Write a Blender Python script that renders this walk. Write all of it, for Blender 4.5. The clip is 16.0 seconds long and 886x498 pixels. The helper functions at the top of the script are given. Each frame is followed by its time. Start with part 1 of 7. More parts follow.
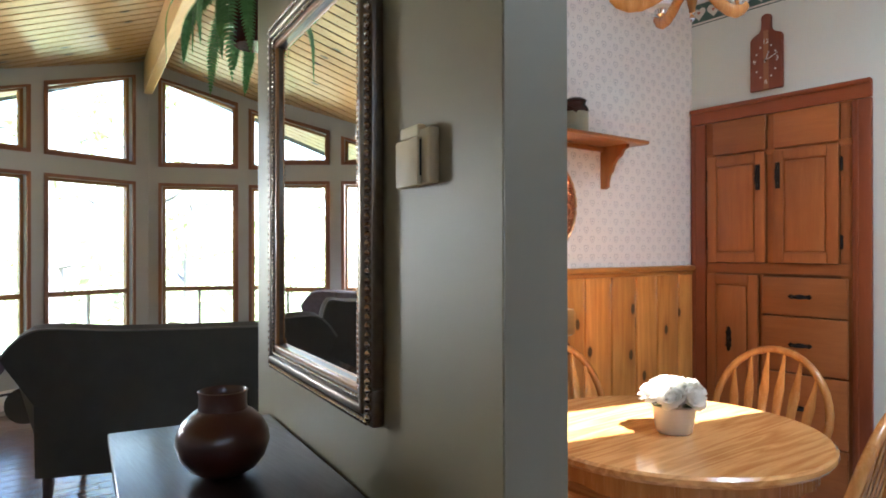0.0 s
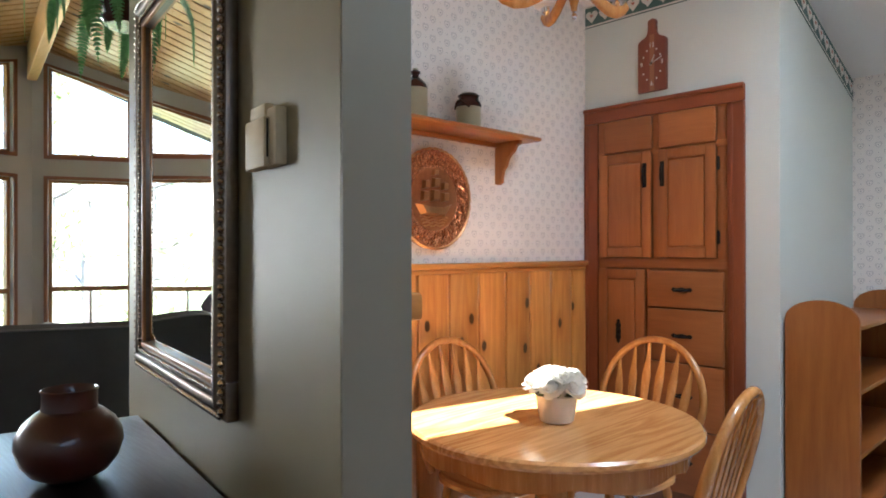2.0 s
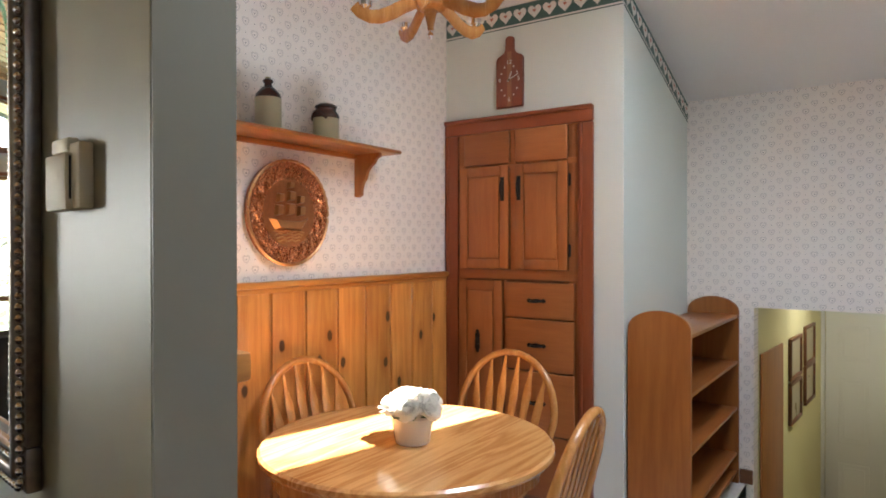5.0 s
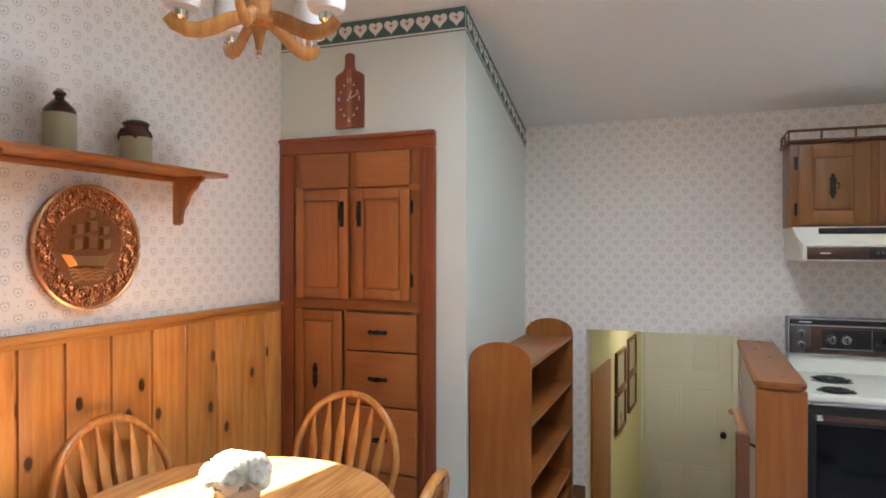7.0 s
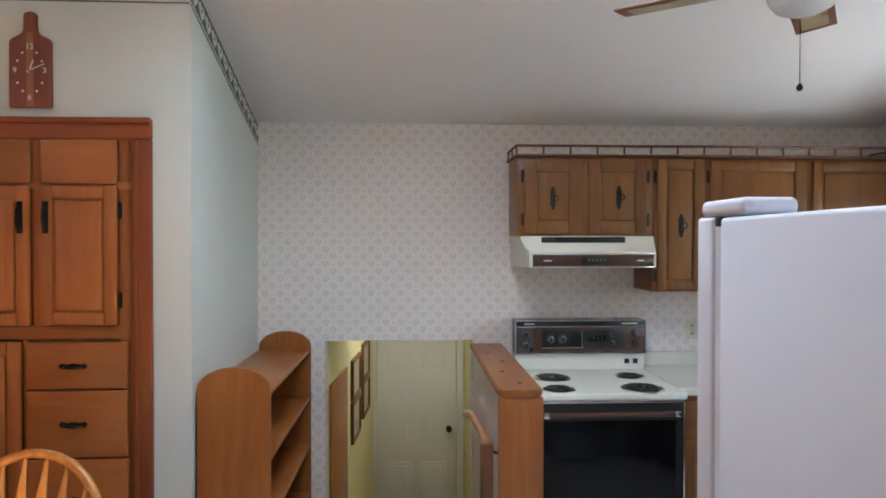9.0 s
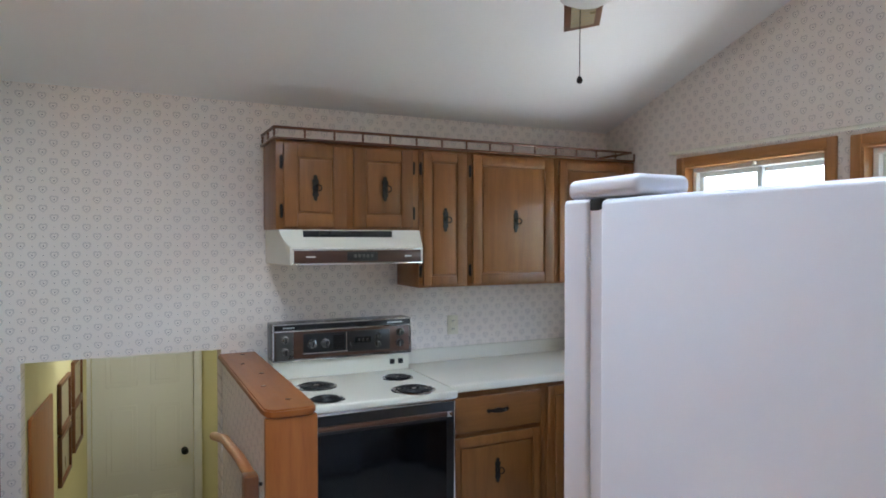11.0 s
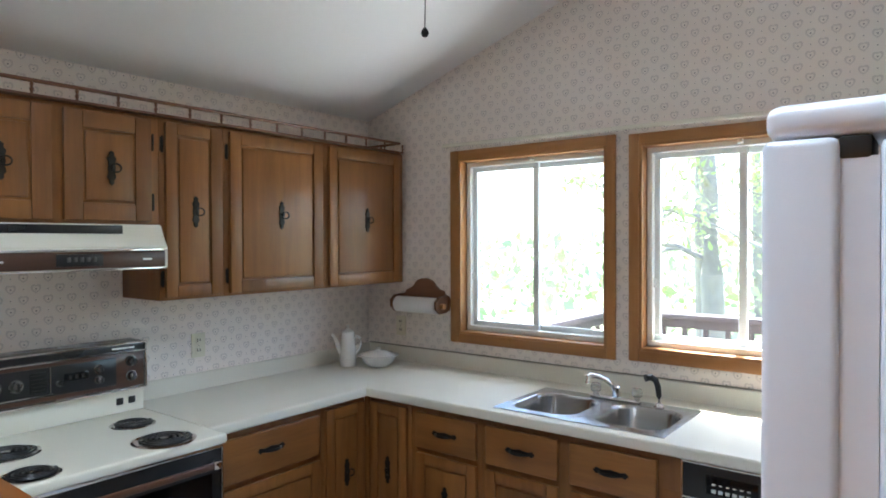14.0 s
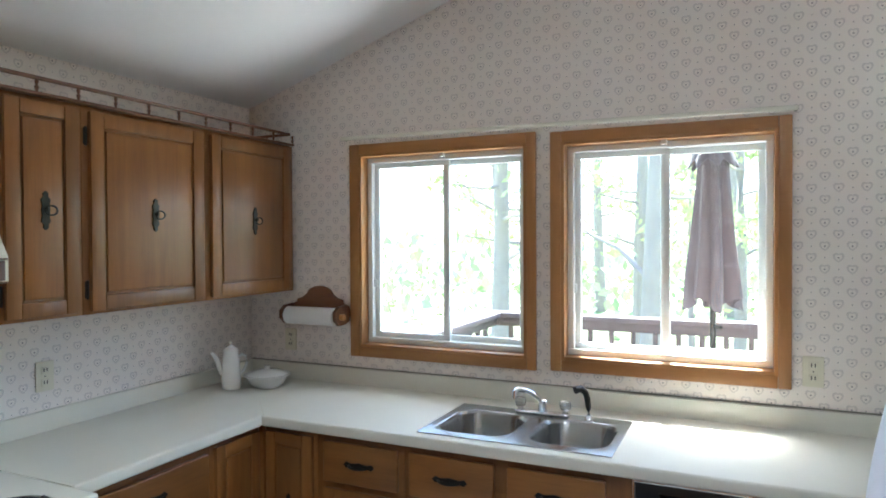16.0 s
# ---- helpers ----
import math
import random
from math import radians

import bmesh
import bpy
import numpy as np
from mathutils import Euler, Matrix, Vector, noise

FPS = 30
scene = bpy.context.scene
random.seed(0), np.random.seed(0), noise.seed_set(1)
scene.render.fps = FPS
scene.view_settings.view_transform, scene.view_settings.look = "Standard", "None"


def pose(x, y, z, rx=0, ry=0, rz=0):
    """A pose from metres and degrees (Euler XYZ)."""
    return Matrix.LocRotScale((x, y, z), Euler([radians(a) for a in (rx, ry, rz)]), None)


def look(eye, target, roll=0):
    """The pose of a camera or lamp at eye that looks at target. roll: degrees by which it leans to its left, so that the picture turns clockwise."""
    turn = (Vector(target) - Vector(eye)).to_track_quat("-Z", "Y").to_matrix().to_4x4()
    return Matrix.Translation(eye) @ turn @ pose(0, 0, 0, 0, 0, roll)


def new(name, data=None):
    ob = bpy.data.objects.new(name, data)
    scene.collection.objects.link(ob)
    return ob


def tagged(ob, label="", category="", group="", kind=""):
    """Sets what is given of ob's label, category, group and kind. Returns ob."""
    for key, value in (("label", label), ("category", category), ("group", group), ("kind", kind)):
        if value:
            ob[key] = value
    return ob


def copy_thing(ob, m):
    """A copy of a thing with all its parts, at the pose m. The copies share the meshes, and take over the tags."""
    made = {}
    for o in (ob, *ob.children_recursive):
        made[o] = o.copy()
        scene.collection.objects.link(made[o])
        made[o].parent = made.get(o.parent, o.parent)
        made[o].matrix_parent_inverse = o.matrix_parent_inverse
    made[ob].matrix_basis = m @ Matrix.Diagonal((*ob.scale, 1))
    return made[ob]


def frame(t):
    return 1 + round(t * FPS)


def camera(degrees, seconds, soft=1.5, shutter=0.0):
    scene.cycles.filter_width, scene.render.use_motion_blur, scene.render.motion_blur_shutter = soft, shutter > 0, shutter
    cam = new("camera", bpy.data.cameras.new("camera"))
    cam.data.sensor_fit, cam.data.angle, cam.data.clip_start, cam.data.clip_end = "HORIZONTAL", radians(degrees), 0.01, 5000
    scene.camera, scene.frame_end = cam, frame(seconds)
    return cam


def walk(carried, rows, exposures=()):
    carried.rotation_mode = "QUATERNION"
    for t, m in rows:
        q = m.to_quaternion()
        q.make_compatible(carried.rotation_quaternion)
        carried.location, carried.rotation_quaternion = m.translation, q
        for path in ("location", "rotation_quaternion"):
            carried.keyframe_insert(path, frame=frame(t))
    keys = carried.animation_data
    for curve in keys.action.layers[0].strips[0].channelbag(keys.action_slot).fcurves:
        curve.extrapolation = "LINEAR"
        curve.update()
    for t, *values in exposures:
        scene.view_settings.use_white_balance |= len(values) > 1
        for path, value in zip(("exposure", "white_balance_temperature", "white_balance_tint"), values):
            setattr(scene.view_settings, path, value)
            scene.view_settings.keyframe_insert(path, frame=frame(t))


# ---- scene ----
# ------------------------------------------------------------------ camera and walk
cam = camera(68.2, 16.0, soft=1.8)
PATH = [
    (0, (2.083, -4.494, 1.387), (0.486, -3.291, 1.39), -0.1),
    (0.5, (2.114, -4.452, 1.369), (0.554, -3.2, 1.372), -0.1),
    (1, (2.107, -4.424, 1.359), (0.594, -3.117, 1.364), -0.0),
    (1.5, (2.124, -4.404, 1.376), (0.649, -3.054, 1.37), -0.2),
    (2, (2.142, -4.385, 1.359), (0.702, -2.997, 1.363), -0.1),
    (2.5, (2.17, -4.37, 1.361), (0.763, -2.949, 1.365), -0.0),
    (3, (2.174, -4.366, 1.366), (0.809, -2.905, 1.371), -0.1),
    (5.5, (2.141, -4.277, 1.482), (1.082, -2.581, 1.471), 0.1),
    (6, (2.127, -4.235, 1.52), (1.167, -2.481, 1.513), 0.2),
    (6.5, (2.1, -4.207, 1.564), (1.258, -2.393, 1.555), 0.0),
    (7, (2.08, -4.153, 1.591), (1.36, -2.287, 1.582), 0.0),
    (7.5, (2.055, -4.084, 1.614), (1.485, -2.167, 1.600), -0.0),
    (8, (2.035, -4.021, 1.629), (1.665, -2.056, 1.611), -0.1),
    (8.5, (1.994, -3.95, 1.643), (1.86, -1.955, 1.624), -0.0),
    (9, (1.943, -3.907, 1.657), (2.045, -1.909, 1.635), -0.0),
    (9.5, (1.899, -3.862, 1.661), (2.201, -1.885, 1.639), -0.0),
    (12, (1.863, -3.289, 1.633), (3.053, -1.682, 1.604), -0.1),
    (12.5, (1.852, -3.182, 1.635), (3.165, -1.673, 1.611), -0.2),
    (13, (1.862, -3.076, 1.636), (3.276, -1.663, 1.609), -0.2),
    (13.5, (1.879, -2.963, 1.621), (3.384, -1.646, 1.597), -0.2),
    (14, (1.896, -2.862, 1.622), (3.478, -1.639, 1.596), -0.2),
    (14.5, (1.923, -2.752, 1.628), (3.57, -1.618, 1.599), -0.2),
    (15, (1.949, -2.64, 1.631), (3.651, -1.591, 1.602), -0.2),
    (15.5, (1.986, -2.545, 1.635), (3.741, -1.587, 1.606), -0.2),
    (16, (2.013, -2.457, 1.646), (3.831, -1.624, 1.614), -0.3),
]
EXPOSURES = [(0.0, 3.04, 5700, 10), (3.0, 3.08, 5850, 11), (5.5, 3.15, 6150, 11), (7.0, 3.14, 6150, 11), (9.5, 3.0, 5800, 9), (12.0, 3.06, 5700, 6), (14.0, 2.99, 5800, 5), (16.0, 3.0, 5700, 3)]
walk(cam, [(t, look(eye, target, roll)) for t, eye, target, roll in PATH], EXPOSURES)

# ------------------------------------------------------------------ plan, metres
RIDGE_Y, EAVE_Z, SLOPE = -2.87, 2.36, 0.335       # roof: eave line on y = 0, ridge along x
WALL_X, PANTRY_Y, SIDE_X = 4.84, -1.18, 1.05      # window wall, pantry front, side of the pantry block
STUB = Matrix.Translation((1.351, -3.83, 0)) @ Matrix.Rotation(radians(-7.9), 4, "Z")
APEX = Vector((-5.10, -2.87, 0))
RIDGE_Z = EAVE_Z - SLOPE * RIDGE_Y


def roof(y):
    return RIDGE_Z - SLOPE * abs(y - RIDGE_Y)


# ------------------------------------------------------------------ world, sun and added lamps
SUN_WAY = Vector((-0.62, -0.06, -1.0)).normalized()
world = bpy.data.worlds.new("world")
scene.world = world
world.use_nodes = True
wn = world.node_tree.nodes
sky = wn.new("ShaderNodeTexSky")
sky.sky_type, sky.sun_disc = "NISHITA", False
sky.sun_elevation = math.asin(-SUN_WAY.z)
sky.sun_rotation = math.atan2(-SUN_WAY.x, -SUN_WAY.y)
sky.air_density, sky.dust_density = 1.0, 1.0
world.node_tree.links.new(sky.outputs["Color"], wn["Background"].inputs["Color"])
wn["Background"].inputs["Strength"].default_value = 0.15
sun = new("sun", bpy.data.lights.new("sun", "SUN"))
sun.data.energy, sun.data.angle, sun.data.color = 5.0, radians(0.5), (1.0, 0.95, 0.86)
sun.matrix_world = look((0, 0, 30), Vector((0, 0, 30)) + SUN_WAY)


def lamp_panel(name, centre, toward, w, h, watts, color=(0.93, 0.97, 1.0)):
    lamp = new(name, bpy.data.lights.new(name, "AREA"))
    lamp.data.shape, lamp.data.size, lamp.data.size_y = "RECTANGLE", w, h
    lamp.data.energy, lamp.data.color = watts, color
    lamp.matrix_world = look(centre, Vector(centre) + Vector(toward))
    return lamp


lamp_panel("skylight_light", (2.06, -2.26, 3.33), (-0.5, 0.1, -1), 0.44, 1.0, 10, (0.88, 0.95, 1.0))
# lamps added outside the living room windows round the corner, in place of daylight
for deg, u, w in ((68, 2.27, 0.70), (112, -2.59, 0.80)):
    wall = Matrix.Translation((APEX.x, APEX.y, 0)) @ Matrix.Rotation(radians(deg), 4, "Z")
    lamp_panel("window_fill", wall @ Vector((u, 0.13, 1.35)), wall.to_3x3() @ Vector((0, -1, -0.05)), w, 1.4, 11, (1.0, 0.985, 0.93))
# lamps added above the two kitchen window heads, out of view, to brighten the worktop
for y in (-1.15, -2.16):
    lamp_panel("window_fill", (5.36, y, 2.36), (-1, 0, -0.6), 0.8, 0.5, 0.5)
# upward lamp added below the sills, out of view, to brighten the kitchen ceiling
lamp_panel("window_fill", (5.72, -1.65, 0.55), (-0.3, 0, 1), 1.9, 1.2, 8, (1.0, 0.98, 0.95))
# unseen lamp added under the hall ceiling to brighten the stairwell
lamp_panel("hall_fill", (2.0, 1.3, 1.28), (0, 0, -1), 0.3, 0.3, 0.85, (1.0, 0.95, 0.87))


# ------------------------------------------------------------------ node helpers and materials
class Nodes:
    """Short hand for building one material."""

    def __init__(self, name):
        self.mat = bpy.data.materials.new(name)
        self.mat.use_nodes = True
        self.tree = self.mat.node_tree
        self.bsdf = self.tree.nodes["Principled BSDF"]

    def node(self, kind, **inputs):
        n = self.tree.nodes.new(kind)
        for key, value in inputs.items():
            self.put(n.inputs[key.replace("_", " ")], value)
        return n

    def put(self, socket, value):
        if isinstance(value, bpy.types.NodeSocket):
            self.tree.links.new(value, socket)
        elif isinstance(value, (tuple, list)) and len(value) == 3 and socket.type == "RGBA":
            socket.default_value = (*value, 1)
        else:
            socket.default_value = value

    def math(self, op, a, b=0.0, c=0.0):
        n = self.tree.nodes.new("ShaderNodeMath")
        n.operation = op
        for k, v in enumerate((a, b, c)):
            self.put(n.inputs[k], v)
        return n.outputs[0]

    def coords(self, scale=(1, 1, 1), turn=(0, 0, 0)):
        n = self.node("ShaderNodeTexCoord")
        m = self.node("ShaderNodeMapping", Vector=n.outputs["Object"])
        m.inputs["Scale"].default_value, m.inputs["Rotation"].default_value = scale, turn
        return m.outputs["Vector"]

    def noise(self, vec, scale, detail=3.0, rough=0.55, distort=0.0):
        n = self.node("ShaderNodeTexNoise", Vector=vec, Scale=scale, Detail=detail, Roughness=rough, Distortion=distort)
        return n.outputs["Fac"]

    def ramp(self, fac, stops):
        n = self.node("ShaderNodeValToRGB", Fac=fac)
        els = n.color_ramp.elements
        while len(els) < len(stops):
            els.new(0.5)
        for e, (p, c) in zip(els, stops):
            e.position, e.color = p, (*c, 1)
        return n.outputs["Color"]

    def mix(self, fac, a, b, mode="MIX"):
        n = self.tree.nodes.new("ShaderNodeMix")
        n.data_type, n.blend_type = "RGBA", mode
        for key, v in ((0, fac), (6, a), (7, b)):
            self.put(n.inputs[key], v)
        return n.outputs[2]

    def bump(self, height, strength=0.2, distance=0.002):
        n = self.node("ShaderNodeBump", Height=height, Strength=strength, Distance=distance)
        self.tree.links.new(n.outputs["Normal"], self.bsdf.inputs["Normal"])

    def done(self, color=None, rough=0.5, metal=0.0, **more):
        if color is not None:
            self.put(self.bsdf.inputs["Base Color"], color)
        self.put(self.bsdf.inputs["Roughness"], rough)
        self.put(self.bsdf.inputs["Metallic"], metal)
        for key, v in more.items():
            self.put(self.bsdf.inputs[key.replace("_", " ")], v)
        return self.mat


def paint(name, color, rough=0.5, vary=0.06, bump=0.08, scale=6.0, metal=0.0, **more):
    n = Nodes(name)
    v = n.coords()
    broad = n.noise(v, scale * 0.3, 2)
    fine = n.noise(v, scale * 40, 3)
    dark, light = tuple(c * (1 - vary) for c in color), tuple(min(1, c * (1 + vary)) for c in color)
    col = n.mix(n.math("MULTIPLY_ADD", fine, 0.3, n.math("MULTIPLY", broad, 0.7)), dark, light)
    if bump:
        n.bump(fine, bump, 0.001)
    return n.done(col, n.math("MULTIPLY_ADD", broad, 0.16, rough - 0.08), metal, **more)


def wood(name, dark, light, axis="z", rough=0.35, grain=1.0, knots=0.0, coat=0.15, streak=0.5):
    """Planed, stained wood whose grain runs along an axis."""
    n = Nodes(name)
    stretch = {"x": (0.07, 1, 1), "y": (1, 0.07, 1), "z": (1, 1, 0.07)}[axis]
    info = n.node("ShaderNodeObjectInfo")
    base = n.node("ShaderNodeTexCoord").outputs["Object"]
    shift = n.node("ShaderNodeVectorMath")
    shift.operation = "MULTIPLY_ADD"
    n.put(shift.inputs[0], info.outputs["Random"])
    shift.inputs[1].default_value = (7.3, 5.1, 3.7)
    n.put(shift.inputs[2], base)
    m = n.node("ShaderNodeMapping", Vector=shift.outputs[0])
    m.inputs["Scale"].default_value = stretch
    v = m.outputs["Vector"]
    warp = n.noise(v, 6 * grain, 3, 0.5)
    rings = n.math("FRACT", n.math("MULTIPLY", warp, 9.0))
    rings = n.math("ABSOLUTE", n.math("SUBTRACT", rings, 0.5))
    pores = n.noise(v, 160 * grain, 3, 0.7)
    broad = n.noise(shift.outputs[0], 2.2, 2)
    f = n.math("MULTIPLY_ADD", rings, streak, n.math("MULTIPLY", pores, 0.45))
    f = n.math("MULTIPLY_ADD", broad, 0.5, n.math("SUBTRACT", f, 0.12))
    col = n.ramp(f, [(0.15, dark), (0.75, light)])
    if knots:
        sep = n.node("ShaderNodeSeparateXYZ", Vector=shift.outputs[0])
        across, along = {"z": (1, 2), "y": (0, 1), "x": (1, 0)}[axis]
        kv = n.node("ShaderNodeCombineXYZ", X=sep.outputs[across], Y=n.math("MULTIPLY", sep.outputs[along], 0.62))
        vor = n.node("ShaderNodeTexVoronoi", Vector=kv.outputs["Vector"], Scale=knots)
        vor.voronoi_dimensions = "2D"
        pick = n.node("ShaderNodeSeparateColor", Color=vor.outputs["Color"])
        dist = n.math("ADD", vor.outputs["Distance"], n.math("MULTIPLY", n.math("GREATER_THAN", pick.outputs[0], 0.5), 1.0))
        wob = n.math("MULTIPLY_ADD", n.noise(shift.outputs[0], 60, 2), 0.04, dist)
        halo = n.ramp(wob, [(0.06, (1, 1, 1)), (0.30, (0, 0, 0))])
        col = n.mix(n.math("MULTIPLY", halo, 0.55), col, tuple(c * 0.75 for c in dark))
        knot = n.ramp(wob, [(0.085, (1, 1, 1)), (0.12, (0.0, 0.0, 0.0))])
        col = n.mix(n.math("MULTIPLY", knot, 0.95), col, tuple(c * 0.10 for c in dark))
    tone = n.node("ShaderNodeHueSaturation", Color=col, Value=n.math("MULTIPLY_ADD", info.outputs["Random"], 0.34, 0.83))
    col = tone.outputs["Color"]
    n.bump(n.math("MULTIPLY_ADD", pores, 0.6, rings), 0.06, 0.001)
    return n.done(col, n.math("MULTIPLY_ADD", pores, 0.18, rough - 0.09), 0.0, Coat_Weight=coat, Coat_Roughness=0.2)


def wallpaper(name, across, turn_scale=1.0):
    """Off-white paper printed with small wreath hearts in half-drop columns and dots between them."""
    n = Nodes(name)
    sep = n.node("ShaderNodeSeparateXYZ", Vector=n.node("ShaderNodeTexCoord").outputs["Object"])
    u, w = sep.outputs[across], sep.outputs[2]
    pu, pw = 0.0445 * turn_scale, 0.087 * turn_scale
    cu = n.math("DIVIDE", u, pu)
    col_i = n.math("FLOOR", cu)
    fu = n.math("MULTIPLY", n.math("SUBTRACT", n.math("FRACT", cu), 0.5), pu)
    odd = n.math("MULTIPLY", n.math("FLOORED_MODULO", col_i, 2.0), 0.5)
    cw = n.math("ADD", n.math("DIVIDE", w, pw), odd)
    fw = n.math("MULTIPLY", n.math("SUBTRACT", n.math("FRACT", cw), 0.5), pw)

    def heart(size):
        x = n.math("DIVIDE", fu, size)
        y = n.math("ADD", n.math("DIVIDE", fw, size), 0.1)
        x2 = n.math("MULTIPLY", x, x)
        g = n.math("SUBTRACT", n.math("ADD", x2, n.math("MULTIPLY", y, y)), 1.0)
        g3 = n.math("MULTIPLY", n.math("MULTIPLY", g, g), g)
        y3 = n.math("MULTIPLY", n.math("MULTIPLY", y, y), y)
        return n.math("SUBTRACT", g3, n.math("MULTIPLY", x2, y3))

    outer = n.math("LESS_THAN", heart(0.0162), 0.0)
    inner = n.math("LESS_THAN", heart(0.0104), 0.0)
    core = n.math("LESS_THAN", heart(0.0030), 0.0)
    ring = n.math("SUBTRACT", outer, inner)
    beads = n.noise(n.coords(), 420, 1)
    ring = n.math("MULTIPLY", ring, n.math("MULTIPLY_ADD", beads, 0.9, 0.25))
    fw2 = n.math("MULTIPLY", n.math("SUBTRACT", n.math("FRACT", n.math("ADD", cw, 0.5)), 0.5), pw)
    dd = n.math("ADD", n.math("MULTIPLY", fu, fu), n.math("MULTIPLY", fw2, fw2))
    dot = n.math("LESS_THAN", dd, 0.0022 ** 2)
    broad = n.noise(n.coords(), 1.4, 2)
    fine = n.noise(n.coords(), 300, 2)
    paper = n.mix(broad, (0.78, 0.71, 0.65), (0.83, 0.768, 0.71))
    col = n.mix(n.math("MULTIPLY", ring, 0.55), paper, (0.36, 0.32, 0.32))
    col = n.mix(n.math("MULTIPLY", n.math("MAXIMUM", core, dot), 0.8), col, (0.20, 0.17, 0.18))
    n.bump(fine, 0.05, 0.0006)
    return n.done(col, 0.62)


def floor_vinyl():
    n = Nodes("floor_vinyl")
    v = n.coords()
    mottled = n.noise(v, 12, 4)
    col = n.ramp(mottled, [(0.3, (0.56, 0.55, 0.53)), (0.7, (0.72, 0.71, 0.69))])
    n.bump(n.noise(v, 90, 2), 0.05, 0.001)
    return n.done(col, n.math("MULTIPLY_ADD", mottled, 0.2, 0.2))


def glass_mat(name, tint=(1, 1, 1), rough=0.0):
    n = Nodes(name)
    return n.done(tint, rough, 0.0, Transmission_Weight=1.0, IOR=1.25)


def metal(name, color, rough=0.25, vary=0.1, scale=30, relief=0.04):
    n = Nodes(name)
    f = n.noise(n.coords(), scale, 3)
    col = n.mix(f, tuple(c * (1 - vary) for c in color), color)
    if relief:
        n.bump(n.noise(n.coords(), scale * 5, 2), relief, 0.0005)
    return n.done(col, n.math("MULTIPLY_ADD", f, 0.1 if not relief else 0.2, rough - 0.08), 1.0)


def copper_relief():
    n = Nodes("copper_relief")
    v = n.coords()
    vor = n.node("ShaderNodeTexVoronoi", Vector=v, Scale=95.0)
    f = n.noise(v, 60, 4)
    h = n.math("ADD", vor.outputs["Distance"], f)
    col = n.ramp(h, [(0.40, (0.07, 0.020, 0.008)), (0.95, (0.52, 0.20, 0.085))])
    n.bump(h, 0.9, 0.005)
    return n.done(col, 0.26, 1.0)


def leaf_mat(name, a, b):
    n = Nodes(name)
    geo = n.node("ShaderNodeNewGeometry")
    col = n.mix(geo.outputs["Random Per Island"], a, b)
    return n.done(col, 0.6, 0.0, Subsurface_Weight=0.0, Transmission_Weight=0.0)


def petal_mat():
    """Thin white petals that glow a little when lit from behind."""
    n = Nodes("white_petal")
    thin = n.node("ShaderNodeBsdfTranslucent", Color=(0.93, 0.92, 0.86))
    n.done(n.mix(n.noise(n.coords(), 9, 2), (0.88, 0.87, 0.80), (0.95, 0.95, 0.92)), 0.6)
    both = n.node("ShaderNodeMixShader", Fac=0.45)
    n.tree.links.new(n.bsdf.outputs["BSDF"], both.inputs[1])
    n.tree.links.new(thin.outputs["BSDF"], both.inputs[2])
    n.tree.links.new(both.outputs["Shader"], n.tree.nodes["Material Output"].inputs["Surface"])
    return n.mat


def fabric(name, a, b, scale=90):
    n = Nodes(name)
    v = n.coords()
    weave = n.noise(v, scale * 6, 2)
    blot = n.noise(v, scale * 0.12, 3)
    n.bump(weave, 0.25, 0.001)
    return n.done(n.mix(n.math("MULTIPLY_ADD", weave, 0.4, n.math("MULTIPLY", blot, 0.6)), a, b), 0.9, 0.0, Sheen_Weight=0.2)


